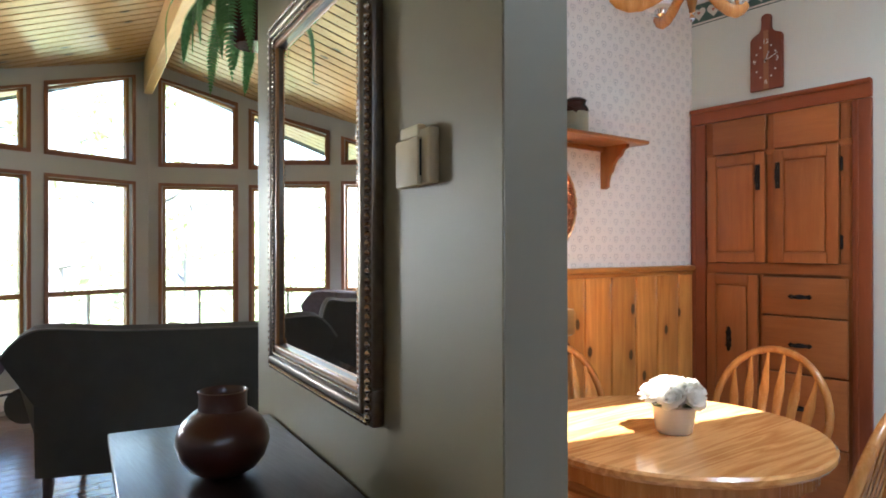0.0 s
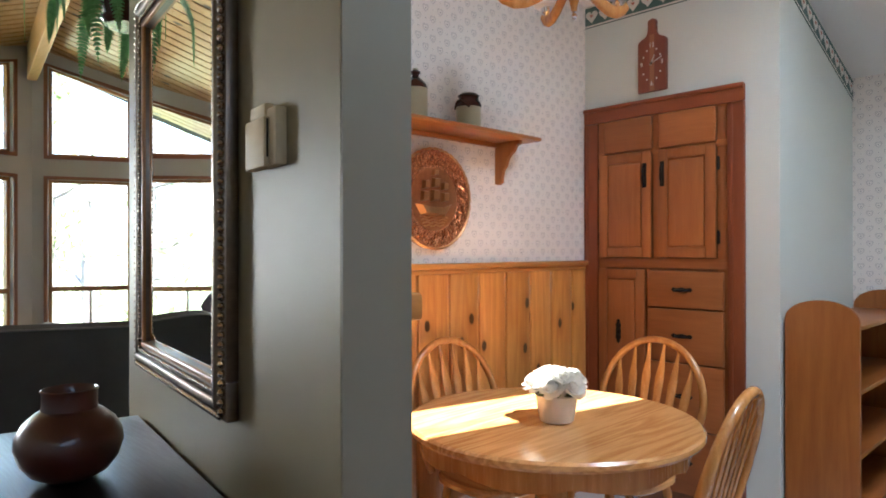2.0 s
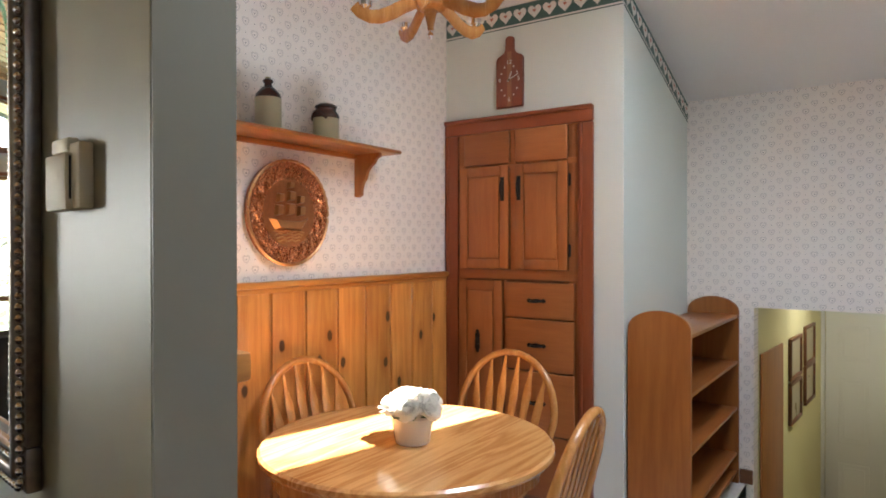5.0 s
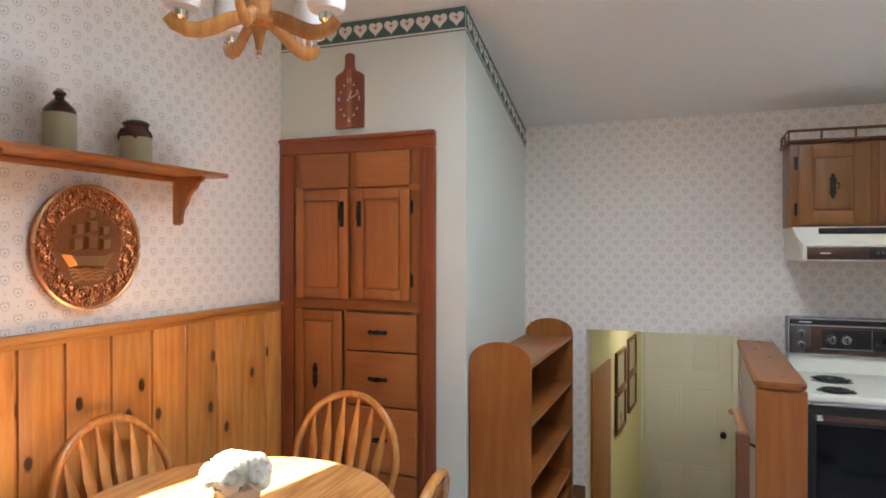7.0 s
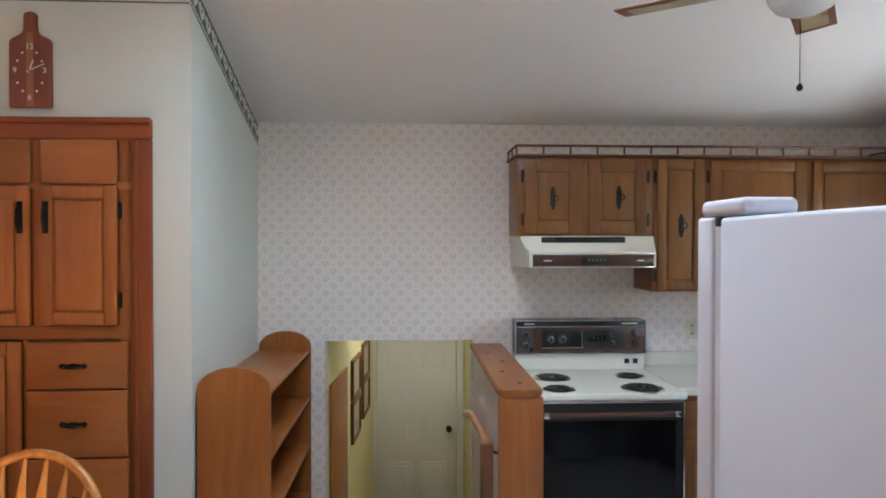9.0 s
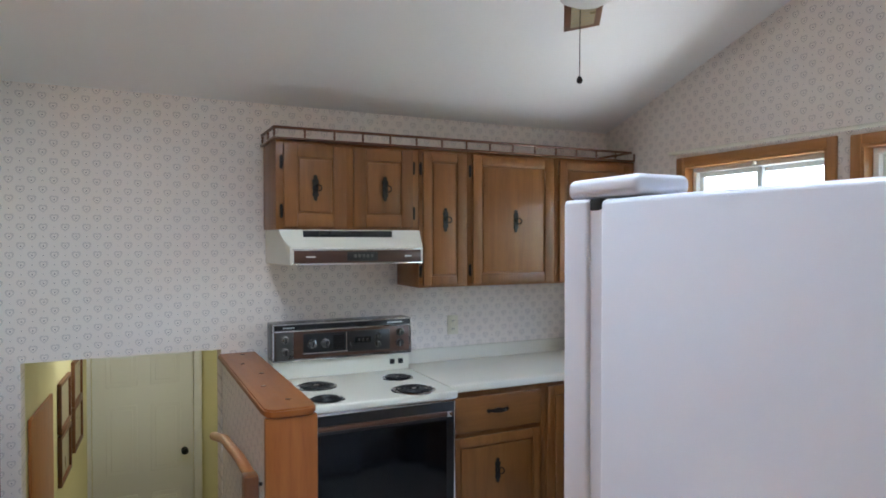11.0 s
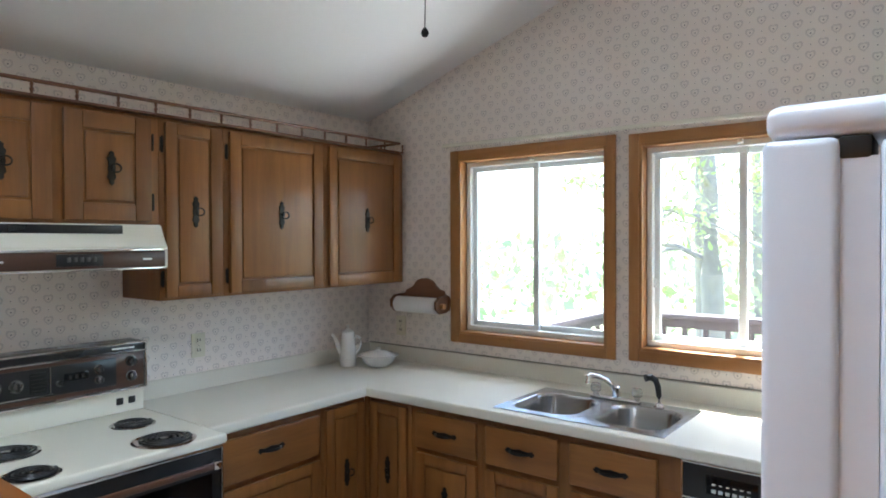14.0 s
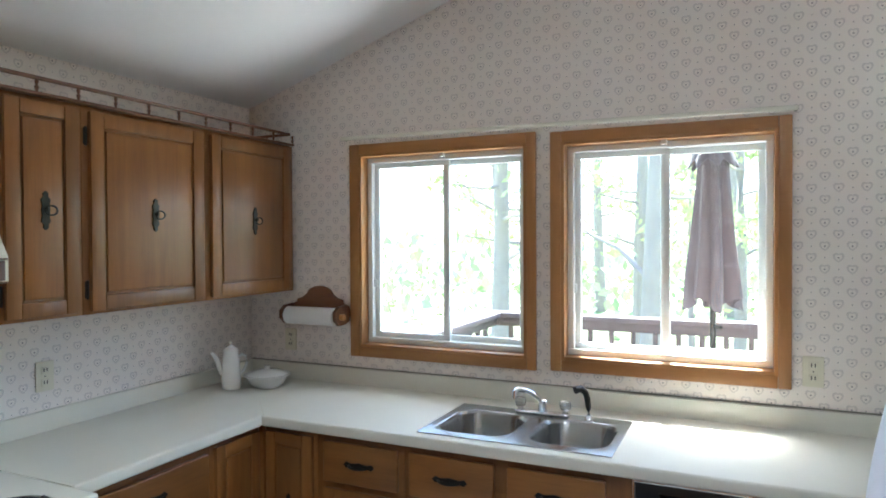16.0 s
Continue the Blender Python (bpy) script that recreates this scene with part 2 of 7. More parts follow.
M = dict(
    paper_x=wallpaper("wallpaper_y", 1), paper_y=wallpaper("wallpaper_x", 0),
    ceiling=paint("ceiling_white", (0.80, 0.79, 0.78), 0.8, 0.03, 0.25),
    green_wall=paint("pale_green_wall", (0.64, 0.67, 0.62), 0.6, 0.03),
    olive=paint("olive_wall", (0.25, 0.212, 0.128), 0.48, 0.05, 0.12, Specular_IOR_Level=0.3),
    olive_end=paint("olive_trim", (0.24, 0.222, 0.165), 0.42, 0.04),
    grey_wall=paint("grey_wall", (0.42, 0.43, 0.41), 0.5, 0.04),
    yellow=paint("yellow_wall", (0.76, 0.70, 0.38), 0.6, 0.04),
    white=paint("white_paint", (0.80, 0.80, 0.77), 0.4, 0.03),
    door_white=paint("door_white", (0.77, 0.76, 0.70), 0.4, 0.03),
    trim_green=paint("border_green", (0.055, 0.11, 0.095), 0.6, 0.12),
    border_cream=paint("border_cream", (0.72, 0.68, 0.62), 0.6, 0.06),
    border_heart=paint("border_heart_red", (0.45, 0.16, 0.10), 0.6, 0.06),
    pine=wood("knotty_pine", (0.44, 0.140, 0.025), (0.75, 0.35, 0.082), "z", 0.32, 0.9, 5.2, 0.25, 0.42),
    pine_cap=wood("pine_cap", (0.42, 0.13, 0.026), (0.68, 0.31, 0.075), "y", 0.35, 0.9),
    pine_y=wood("pine_board", (0.31, 0.098, 0.019), (0.48, 0.188, 0.044), "y", 0.35, 0.9),
    # darkened pine for pieces by the stairs: their weaker light is in the colour
    pine_shaded_y=wood("shaded_pine_board", (0.25, 0.070, 0.013), (0.39, 0.138, 0.029), "y", 0.38, 0.9),
    pine_shaded_z=wood("shaded_pine_upright", (0.25, 0.070, 0.013), (0.39, 0.138, 0.029), "z", 0.38, 0.9),
    pine_z=wood("pine_upright", (0.31, 0.098, 0.019), (0.48, 0.188, 0.044), "z", 0.35, 0.9),
    cherry=wood("red_casing_z", (0.185, 0.040, 0.013), (0.29, 0.076, 0.024), "z", 0.4, 0.7, 0, 0.1, 0.25),
    cherry_x=wood("red_casing_x", (0.185, 0.040, 0.013), (0.29, 0.076, 0.024), "x", 0.4, 0.7, 0, 0.1, 0.25),
    prow_trim=wood("prow_window_casing", (0.17, 0.062, 0.026), (0.28, 0.12, 0.055), "z", 0.45, 0.7, 0, 0.08, 0.25),
    maple=wood("cabinet_maple", (0.150, 0.055, 0.012), (0.285, 0.119, 0.028), "z", 0.42, 0.6, 0, 0.16, 0.34),
    maple_x=wood("cabinet_maple_x", (0.150, 0.055, 0.012), (0.285, 0.119, 0.028), "x", 0.42, 0.6, 0, 0.16, 0.34),
    maple_y=wood("cabinet_maple_y", (0.150, 0.055, 0.012), (0.285, 0.119, 0.028), "y", 0.42, 0.6, 0, 0.16, 0.34),
    # cabinet maple again, with the pantry's warm bounced light put into the colour
    pantry=wood("warm_lit_maple_z", (0.26, 0.076, 0.019), (0.44, 0.157, 0.043), "z", 0.42, 0.6, 0, 0.12, 0.22),
    pantry_x=wood("warm_lit_maple_x", (0.26, 0.076, 0.019), (0.44, 0.157, 0.043), "x", 0.42, 0.6, 0, 0.12, 0.22),
    # maple with shade put into its colour, for the carcass behind the pantry fronts
    maple_shaded=wood("cabinet_shadow_side", (0.15, 0.055, 0.02), (0.26, 0.11, 0.04), "z", 0.5, 0.6, 0, 0.05, 0.25),
    oak=wood("oak_top", (0.38, 0.14, 0.032), (0.68, 0.37, 0.13), "y", 0.16, 1.5, 0, 0.6, 0.75),
    oak_z=wood("oak_turned", (0.40, 0.14, 0.03), (0.66, 0.32, 0.09), "z", 0.25, 0.9, 0, 0.35, 0.5),
    fir=wood("window_casing_z", (0.31, 0.135, 0.038), (0.45, 0.215, 0.070), "z", 0.4, 0.8, 0, 0.1, 0.3),
    fir_y=wood("window_casing_y", (0.31, 0.135, 0.038), (0.45, 0.215, 0.070), "y", 0.4, 0.8, 0, 0.1, 0.3),
    dark_wood=wood("dark_console", (0.014, 0.008, 0.008), (0.038, 0.018, 0.016), "x", 0.34, 0.8, 0, 0.2, 0.3),
    red_wood=wood("cutting_board", (0.15, 0.035, 0.018), (0.25, 0.07, 0.035), "z", 0.35, 0.8, 0, 0.2, 0.3),
    red_wood_light=wood("cutting_board_stripe", (0.32, 0.12, 0.055), (0.44, 0.2, 0.09), "z", 0.35, 0.8, 0, 0.2, 0.3),
    walnut=wood("towel_holder_wood", (0.11, 0.038, 0.016), (0.20, 0.08, 0.03), "y", 0.4, 0.8, 0, 0.15, 0.3),
    plank=wood("ceiling_plank", (0.40, 0.20, 0.06), (0.64, 0.38, 0.14), "y", 0.3, 0.7, 4.0, 0.3, 0.35),
    beam=wood("ridge_beam_wood", (0.52, 0.28, 0.09), (0.74, 0.47, 0.19), "x", 0.35, 0.8, 0, 0.2, 0.3),
    living_floor=wood("living_floor", (0.10, 0.05, 0.028), (0.19, 0.10, 0.055), "y", 0.25, 0.8, 0, 0.3, 0.3),
    floor=floor_vinyl(),
    counter=paint("cream_laminate", (0.73, 0.70, 0.61), 0.52, 0.07, 0.03, 14, Specular_IOR_Level=0.3),
    enamel=paint("cream_enamel", (0.80, 0.775, 0.67), 0.22, 0.02, 0.0),
    fridge=paint("fridge_white", (0.74, 0.755, 0.83), 0.32, 0.02, 0.10, 10),
    black=paint("black_plastic", (0.012, 0.012, 0.013), 0.3, 0.1, 0.02),
    black_glass=paint("oven_glass", (0.004, 0.004, 0.005), 0.12, 0.05, 0.0, Specular_IOR_Level=0.22),
    burner=paint("burner_coil", (0.02, 0.02, 0.022), 0.35, 0.15, 0.05, metal=0.5),
    iron=paint("wrought_iron", (0.020, 0.019, 0.018), 0.42, 0.25, 0.35, metal=0.6),
    knob_steel=metal("knob_steel", (0.16, 0.155, 0.15), 0.3, 0.1, 8, 0.0),
    pewter=metal("aged_pewter", (0.055, 0.053, 0.047), 0.5),
    brown_panel=wood("appliance_walnut", (0.045, 0.018, 0.01), (0.10, 0.04, 0.02), "x", 0.35, 0.9, 0, 0.2, 0.3),
    chrome=metal("chrome", (0.82, 0.82, 0.82), 0.12, 0.04, 8, 0.0),
    steel=metal("brushed_steel", (0.42, 0.42, 0.42), 0.27, 0.08, 4, 0.0),
    copper=copper_relief(),
    copper_plain=metal("copper_ship", (0.72, 0.38, 0.17), 0.36, 0.35, 24),
    copper_dark=metal("copper_ground", (0.58, 0.24, 0.105), 0.45, 0.5, 60, 0.6),
    mirror=Nodes("mirror_silver").done((0.92, 0.93, 0.92), 0.005, 1.0),
    gilt=metal("antique_gilt_frame", (0.26, 0.205, 0.155), 0.34, 0.5, 50, 0.5),
    bead=metal("antique_bead", (0.70, 0.63, 0.54), 0.22, 0.4, 70),
    glass=glass_mat("window_glass"),
    vinyl=paint("window_vinyl", (0.84, 0.87, 0.86), 0.35, 0.02, 0.0),
    ivory=paint("ivory_plastic", (0.70, 0.66, 0.52), 0.4, 0.03, 0.0),
    beige=paint("thermostat_beige", (0.55, 0.45, 0.27), 0.6, 0.05, 0.0),
    china=paint("white_china", (0.82, 0.82, 0.80), 0.12, 0.02, 0.0),
    towel=paint("paper_towel", (0.84, 0.84, 0.83), 0.9, 0.03, 0.5, 20),
    stoneware=paint("stoneware", (0.42, 0.37, 0.23), 0.3, 0.08, 0.1, 20),
    glaze=paint("brown_glaze", (0.055, 0.014, 0.008), 0.1, 0.3, 0.0, 20),
    vase=paint("red_brown_pottery", (0.066, 0.016, 0.010), 0.3, 0.35, 0.1, 8, Coat_Weight=0.4),
    petal=petal_mat(),
    stem=paint("leaf_green", (0.07, 0.16, 0.04), 0.5, 0.2, 0.1, 30),
    shade=paint("frosted_shade", (0.92, 0.92, 0.90), 0.3, 0.02, 0.0, Transmission_Weight=0.08),
    sofa=fabric("grey_green_velvet", (0.026, 0.025, 0.022), (0.052, 0.049, 0.044)),
    piping=fabric("pale_piping", (0.10, 0.098, 0.09), (0.17, 0.165, 0.15)),
    dark_floral=fabric("dark_floral", (0.012, 0.012, 0.018), (0.16, 0.13, 0.16), 260),
    fern=leaf_mat("fern_green", (0.08, 0.23, 0.065), (0.16, 0.37, 0.12)),
    foliage=leaf_mat("spring_leaves", (0.34, 0.44, 0.16), (0.52, 0.58, 0.30)),
    bark=paint("bark", (0.27, 0.235, 0.23), 0.9, 0.3, 0.9, 14),
    grass=paint("lawn", (0.24, 0.28, 0.14), 0.9, 0.3, 0.6, 2),
    deck=wood("deck_stain", (0.065, 0.050, 0.055), (0.11, 0.088, 0.092), "y", 0.6, 0.8, 0, 0.0, 0.3),
    umbrella=fabric("taupe_canvas", (0.056, 0.043, 0.049), (0.09, 0.071, 0.078)),
    dark=paint("dark_gap", (0.01, 0.008, 0.007), 0.8, 0.05, 0.0),
    label_white=paint("printed_white", (0.75, 0.75, 0.72), 0.5, 0.02, 0.0),
    strip_grey=paint("splash_strip_grey", (0.22, 0.20, 0.17), 0.8, 0.4, 0.2, 30),
    siding=paint("house_siding", (0.45, 0.40, 0.34), 0.7, 0.08, 0.2),
    bush=leaf_mat("bush_leaves", (0.26, 0.34, 0.17), (0.46, 0.50, 0.32)),
)


# ------------------------------------------------------------------ mesh helpers (all in world coordinates)
def box(bm, x0, x1, y0, y1, z0, z1, bevel=0.0, seg=2, m=None):
    mat = Matrix.Translation(((x0 + x1) / 2, (y0 + y1) / 2, (z0 + z1) / 2)) @ Matrix.Diagonal((abs(x1 - x0), abs(y1 - y0), abs(z1 - z0), 1))
    made = bmesh.ops.create_cube(bm, size=1.0, matrix=mat)["verts"]
    if bevel:
        edges = list({e for v in made for e in v.link_edges})
        b = min(bevel, 0.45 * min(abs(x1 - x0), abs(y1 - y0), abs(z1 - z0)))
        made = bmesh.ops.bevel(bm, geom=edges, offset=b, offset_type="OFFSET", segments=seg, profile=0.5, affect="EDGES")["verts"]
    if m is not None:
        bmesh.ops.transform(bm, matrix=m, verts=made)
    return bm


def rod(bm, a, b, r0, r1=None, seg=12):
    a, b = Vector(a), Vector(b)
    r1 = r0 if r1 is None else r1
    d = b - a
    m = Matrix.Translation((a + b) / 2) @ d.to_track_quat("Z", "Y").to_matrix().to_4x4()
    bmesh.ops.create_cone(bm, cap_ends=True, segments=seg, radius1=r0, radius2=r1, depth=d.length, matrix=m)
    return bm


def lathe(bm, profile, m=None, seg=24, wave=None):
    """A turned body from (radius, height) pairs."""
    rings = []
    m = m or Matrix.Identity(4)
    for r, z in profile:
        ring = []
        for k in range(seg):
            a = 2 * math.pi * k / seg
            rr = max(r, 1e-4) * (1 + (wave(a, z) if wave else 0))
            ring.append(bm.verts.new(m @ Vector((rr * math.cos(a), rr * math.sin(a), z))))
        rings.append(ring)
    for p, q in zip(rings, rings[1:]):
        for k in range(seg):
            bm.faces.new((p[k], p[(k + 1) % seg], q[(k + 1) % seg], q[k]))
    bm.faces.new(list(reversed(rings[0])))
    bm.faces.new(rings[-1])
    return bm


def sweep(bm, points, radius, seg=8, flat=1.0, closed=False):
    """A tube along points; radius is a number or a function of 0..1; flat squashes it."""
    pts = [Vector(p) for p in points]
    rings = []
    n = len(pts)
    for i, p in enumerate(pts):
        a, b = pts[i - 1] if (i or closed) else p, pts[(i + 1) % n] if (i < n - 1 or closed) else p
        d = (b - a).normalized()
        side = d.cross(Vector((0, 0, 1)))
        if side.length < 0.05:
            side = d.cross(Vector((0, 1, 0)))
        side.normalize()
        up = side.cross(d)
        r = radius(i / (n - 1)) if callable(radius) else radius
        rings.append([bm.verts.new(p + side * r * math.cos(2 * math.pi * k / seg) + up * r * flat * math.sin(2 * math.pi * k / seg)) for k in range(seg)])
    pairs = list(zip(rings, rings[1:])) + ([(rings[-1], rings[0])] if closed else [])
    for p, q in pairs:
        for k in range(seg):
            bm.faces.new((p[k], p[(k + 1) % seg], q[(k + 1) % seg], q[k]))
    if not closed:
        bm.faces.new(list(reversed(rings[0])))
        bm.faces.new(rings[-1])
    return bm


def prism(bm, outline, m, thick):
    """An outline in local x, z pushed along local y from 0 to thick, placed by m."""
    front = [bm.verts.new(m @ Vector((x, 0, z))) for x, z in outline]
    back = [bm.verts.new(m @ Vector((x, thick, z))) for x, z in outline]
    bm.faces.new(front)
    bm.faces.new(list(reversed(back)))
    k = len(outline)
    for i in range(k):
        bm.faces.new((front[(i + 1) % k], front[i], back[i], back[(i + 1) % k]))
    return bm


def finish(bm, smooth):
    bmesh.ops.recalc_face_normals(bm, faces=bm.faces)
    if smooth:
        for f in bm.faces:
            f.smooth = True
        for e in bm.edges:
            if len(e.link_faces) == 2 and e.calc_face_angle(0) > radians(38):
                e.smooth = False


def mesh_object(name, bm, material, smooth=True):
    finish(bm, smooth)
    me = bpy.data.meshes.new(name)
    bm.to_mesh(me)
    bm.free()
    me.materials.append(material)
    return new(name, me)


def part(name, bm, material, parent, label="", smooth=True):
    ob = mesh_object(name, bm, material, smooth)
    ob.parent = parent
    ob.matrix_parent_inverse = parent.matrix_basis.inverted()
    return tagged(ob, label)


def thing(name, at, label, category, group="", kind=""):
    ob = new(name)
    ob.empty_display_size = 0.05
    ob.matrix_basis = at if isinstance(at, Matrix) else Matrix.Translation(at)
    return tagged(ob, label, category, group, kind)


def solid(name, bm, material, label, category, group="", kind="", smooth=True):
    return tagged(mesh_object(name, bm, material, smooth), label, category, group, kind)


def B(*a, **k):
    return box(bmesh.new(), *a, **k)


def setting(name, bm, material, label="", category="wall", smooth=False):
    return tagged(mesh_object(name, bm, material, smooth), label, category, "", "structure")


def placed(ob, m):
    """Moves a finished thing, built about the origin, to its place."""
    ob.matrix_basis = m
    return ob


# ------------------------------------------------------------------ large structure
def panel(bm, m, u0, u1, z0, top, thick, holes=()):
    """A wall in local x, z with thickness along local y. top and a hole's upper edge may be functions of u."""
    def h(f, u):
        return f(u) if callable(f) else f
    cuts = sorted({u0, u1, *[c for a in holes for c in a[:2]]})
    for a, b in zip(cuts, cuts[1:]):
        mine = sorted([q for q in holes if q[0] <= a + 1e-6 and q[1] >= b - 1e-6], key=lambda q: q[2])
        low = z0
        for _, _, lo, hi in mine:
            if h(lo, a) - h(low, a) > 1e-4:
                prism(bm, [(a, h(low, a)), (b, h(low, b)), (b, h(lo, b)), (a, h(lo, a))], m, thick)
            low = hi
        prism(bm, [(a, h(low, a)), (b, h(low, b)), (b, h(top, b)), (a, h(top, a))], m, thick)
    return bm


def frame_at(x, y, deg):
    return Matrix.Translation((x, y, 0)) @ Matrix.Rotation(radians(deg), 4, "Z")


NORTH = frame_at(0, 0, 0)                 # local x = world x, local y = +y
EAST = frame_at(WALL_X, 0, -90)           # local x = -world y, local y = +x
PROW_R = frame_at(APEX.x, APEX.y, 68)
PROW_L = frame_at(APEX.x, APEX.y, 112)
up_east = lambda u: roof(-u) + 0.03
up_r = lambda u: roof(APEX.y + 0.9272 * u) + 0.03
up_l = lambda u: roof(APEX.y + 0.9272 * u) + 0.03

# kitchen walls
setting("wall_north", panel(bmesh.new(), NORTH, SIDE_X - 0.2, WALL_X + 0.16, -1.3, EAVE_Z + 0.05, 0.15, [(1.44, 2.32, -1.3, 1.07)]), M["paper_y"],
        "white wallpaper with small grey hearts above the stairs")
WIN = [(0.705, 1.578, 1.105, 2.068), (1.735, 2.582, 1.112, 2.062)]
setting("wall_east", panel(bmesh.new(), EAST, -0.15, RIDGE_Y * -1, -0.2, up_east, 0.16, WIN), M["paper_x"], "heart-patterned wallpaper round two kitchen windows")
setting("wall_east_south", panel(bmesh.new(), EAST, -RIDGE_Y, 6.4, -0.2, up_east, 0.16), M["paper_x"], "heart-patterned wallpaper on the gable wall")
setting("wall_west", panel(bmesh.new(), frame_at(-0.15, 0, -90), 1.18, 2.87, -0.2, up_east, 0.15), M["paper_x"], "white wallpaper with grey hearts above wainscot")
setting("wall_west_south", panel(bmesh.new(), frame_at(-0.15, 0, -90), 2.87, 3.60, -0.2, up_east, 0.15), M["paper_x"], "white wallpaper with grey hearts")
setting("wall_west_back", panel(bmesh.new(), frame_at(-0.17, 0, -90), -0.15, 2.87, -0.2, up_east, 0.018), M["grey_wall"], "plain grey living room wall")
setting("wall_west_back_south", panel(bmesh.new(), frame_at(-0.17, 0, -90), 2.87, 3.60, -0.2, up_east, 0.018), M["grey_wall"], "plain grey living room wall")
# pantry block: front wall over and beside the built-in, side wall
setting("wall_pantry_front", panel(bmesh.new(), frame_at(0, PANTRY_Y, 0), 0.0, SIDE_X, -0.2, roof(PANTRY_Y) - 0.002, 0.12, [(0.05, 0.86, -0.2, 2.11)]), M["green_wall"],
        "pale green painted wall above the pantry")
setting("wall_pantry_side", panel(bmesh.new(), frame_at(SIDE_X - 0.12, 0, -90), 0.002, -PANTRY_Y - 0.12, -0.2, up_east, 0.12), M["green_wall"], "pale green painted wall under a sloped ceiling")
# partition between living room and kitchen
up_stub = lambda u: roof((STUB @ Vector((u, 0, 0))).y) + 0.25
setting("wall_partition", panel(bmesh.new(), STUB, -1.535, 0.0, -0.2, up_stub, 0.122), M["olive"], "olive painted partition with a mirror", "wall")
setting("wall_partition_end", panel(bmesh.new(), STUB @ Matrix.Translation((0.0, 0.001, 0)), 0.0, 0.004, -0.2, lambda u: up_stub(0) - 0.01, 0.12), M["olive_end"], "grey end of a partition wall")
setting("wall_kitchen_south", panel(bmesh.new(), frame_at(0, -3.83, 0), 2.46, WALL_X, -0.2, roof(-3.77), 0.12), M["paper_y"], "heart wallpaper wall behind the refrigerator")
# living room shell
setting("wall_living_south", panel(bmesh.new(), frame_at(0, -6.55, 0), -4.2, 5.0, -0.2, roof(-6.4) + 0.05, 0.15), M["grey_wall"], "plain grey living room wall")
setting("wall_living_north", panel(bmesh.new(), frame_at(0, 0.15, 0), -4.2, -0.15, -0.2, roof(0.15) + 0.05, 0.15), M["grey_wall"], "plain grey living room wall")

# floors
setting("floor", B(-0.16, 5.0, -3.77, -1.12, -0.12, 0.0), M["floor"], "pale mottled vinyl kitchen floor", "floor")
setting("floor_by_stairs", B(-0.16, 1.40, -1.12, 0.15, -0.12, 0.0), M["floor"], "pale vinyl floor under the pantry", "floor")
setting("floor_by_stove", B(2.33, 5.0, -1.12, 0.15, -0.12, 0.0), M["floor"], "pale vinyl floor by the stove", "floor")
liv = setting("floor_living", B(-5.4, 5.0, -6.6, -3.772, -0.14, -0.012), M["living_floor"], "dark wooden living room floor", "floor")
setting("floor_living_west", B(-5.4, -0.162, -3.77, 0.3, -0.14, -0.012), M["living_floor"], "dark wooden living room floor", "floor")

# ceilings
def roof_slab(bm, x0, x1, ya, yb, lift, thick):
    za, zb = roof(ya) + lift, roof(yb) + lift
    prism(bm, [(ya, za), (yb, zb), (yb, zb + thick), (ya, za + thick)], Matrix(((0, 1, 0, x0), (1, 0, 0, 0), (0, 0, 1, 0), (0, 0, 0, 1))), x1 - x0)
    return bm


SKY = (1.83, 2.29, -2.80, -1.72)          # skylight hole: x, x, y, y
bm = bmesh.new()
roof_slab(bm, -0.15, SKY[0], RIDGE_Y, 0.15, 0.0, 0.2)
roof_slab(bm, SKY[1], 5.0, RIDGE_Y, 0.15, 0.0, 0.2)
roof_slab(bm, SKY[0], SKY[1], SKY[3], 0.15, 0.0, 0.2)
roof_slab(bm, SKY[0], SKY[1], RIDGE_Y, SKY[2], 0.0, 0.2)
roof_slab(bm, -0.15, 5.0, -3.80, RIDGE_Y, 0.0, 0.2)
setting("ceiling", bm, M["ceiling"], "white sloped kitchen ceiling with a skylight", "ceiling")
# living room roof: its ridge runs square to the partition, from the prow's point
LIV = Matrix.Translation((APEX.x, APEX.y, RIDGE_Z)) @ Matrix.Rotation(radians(-7.9), 4, "Z")


def living_slab(bm, x0, x1, va, vb, lift, thick):
    za, zb = lift - SLOPE * abs(va), lift - SLOPE * abs(vb)
    prism(bm, [(va, za), (vb, zb), (vb, zb + thick), (va, za + thick)], LIV @ Matrix(((0, 1, 0, x0), (1, 0, 0, 0), (0, 0, 1, 0), (0, 0, 0, 1))), x1 - x0)
    return bm


bm = bmesh.new()
step = 0.136
x = -0.4
while x < 10.2:
    if x + step <= 4.55:
        living_slab(bm, x + 0.012, x + step - 0.011, 0.0, 3.3, 0.004, 0.018)
    living_slab(bm, x + 0.012, x + step - 0.011, -3.9, 0.0, 0.004, 0.018)
    x += step
setting("ceiling_living", bm, M["plank"], "varnished tongue-and-groove pine ceiling boards", "ceiling")
bm = bmesh.new()
living_slab(bm, -0.6, 4.56, 0.0, 3.3, 0.009, 0.2)
# unseen strip past the boards, added to stop sky light leaking in
living_slab(bm, 4.56, 4.90, 0.0, 0.7, 0.009, 0.2)
living_slab(bm, -0.6, 10.4, -4.1, 0.0, 0.009, 0.2)
living_slab(bm, 4.90, 10.4, 0.0, 0.3, 0.009, 0.2)
setting("ceiling_backing", bm, M["dark"], "dark gaps between ceiling boards", "ceiling")
# unseen block added between the two ceilings to keep stray sky light out
setting("wall_ceiling_step", B(-0.17, 5.0, -3.97, -3.80, 3.02, 3.6), M["grey_wall"], "unseen grey block closing the gap between two ceilings")
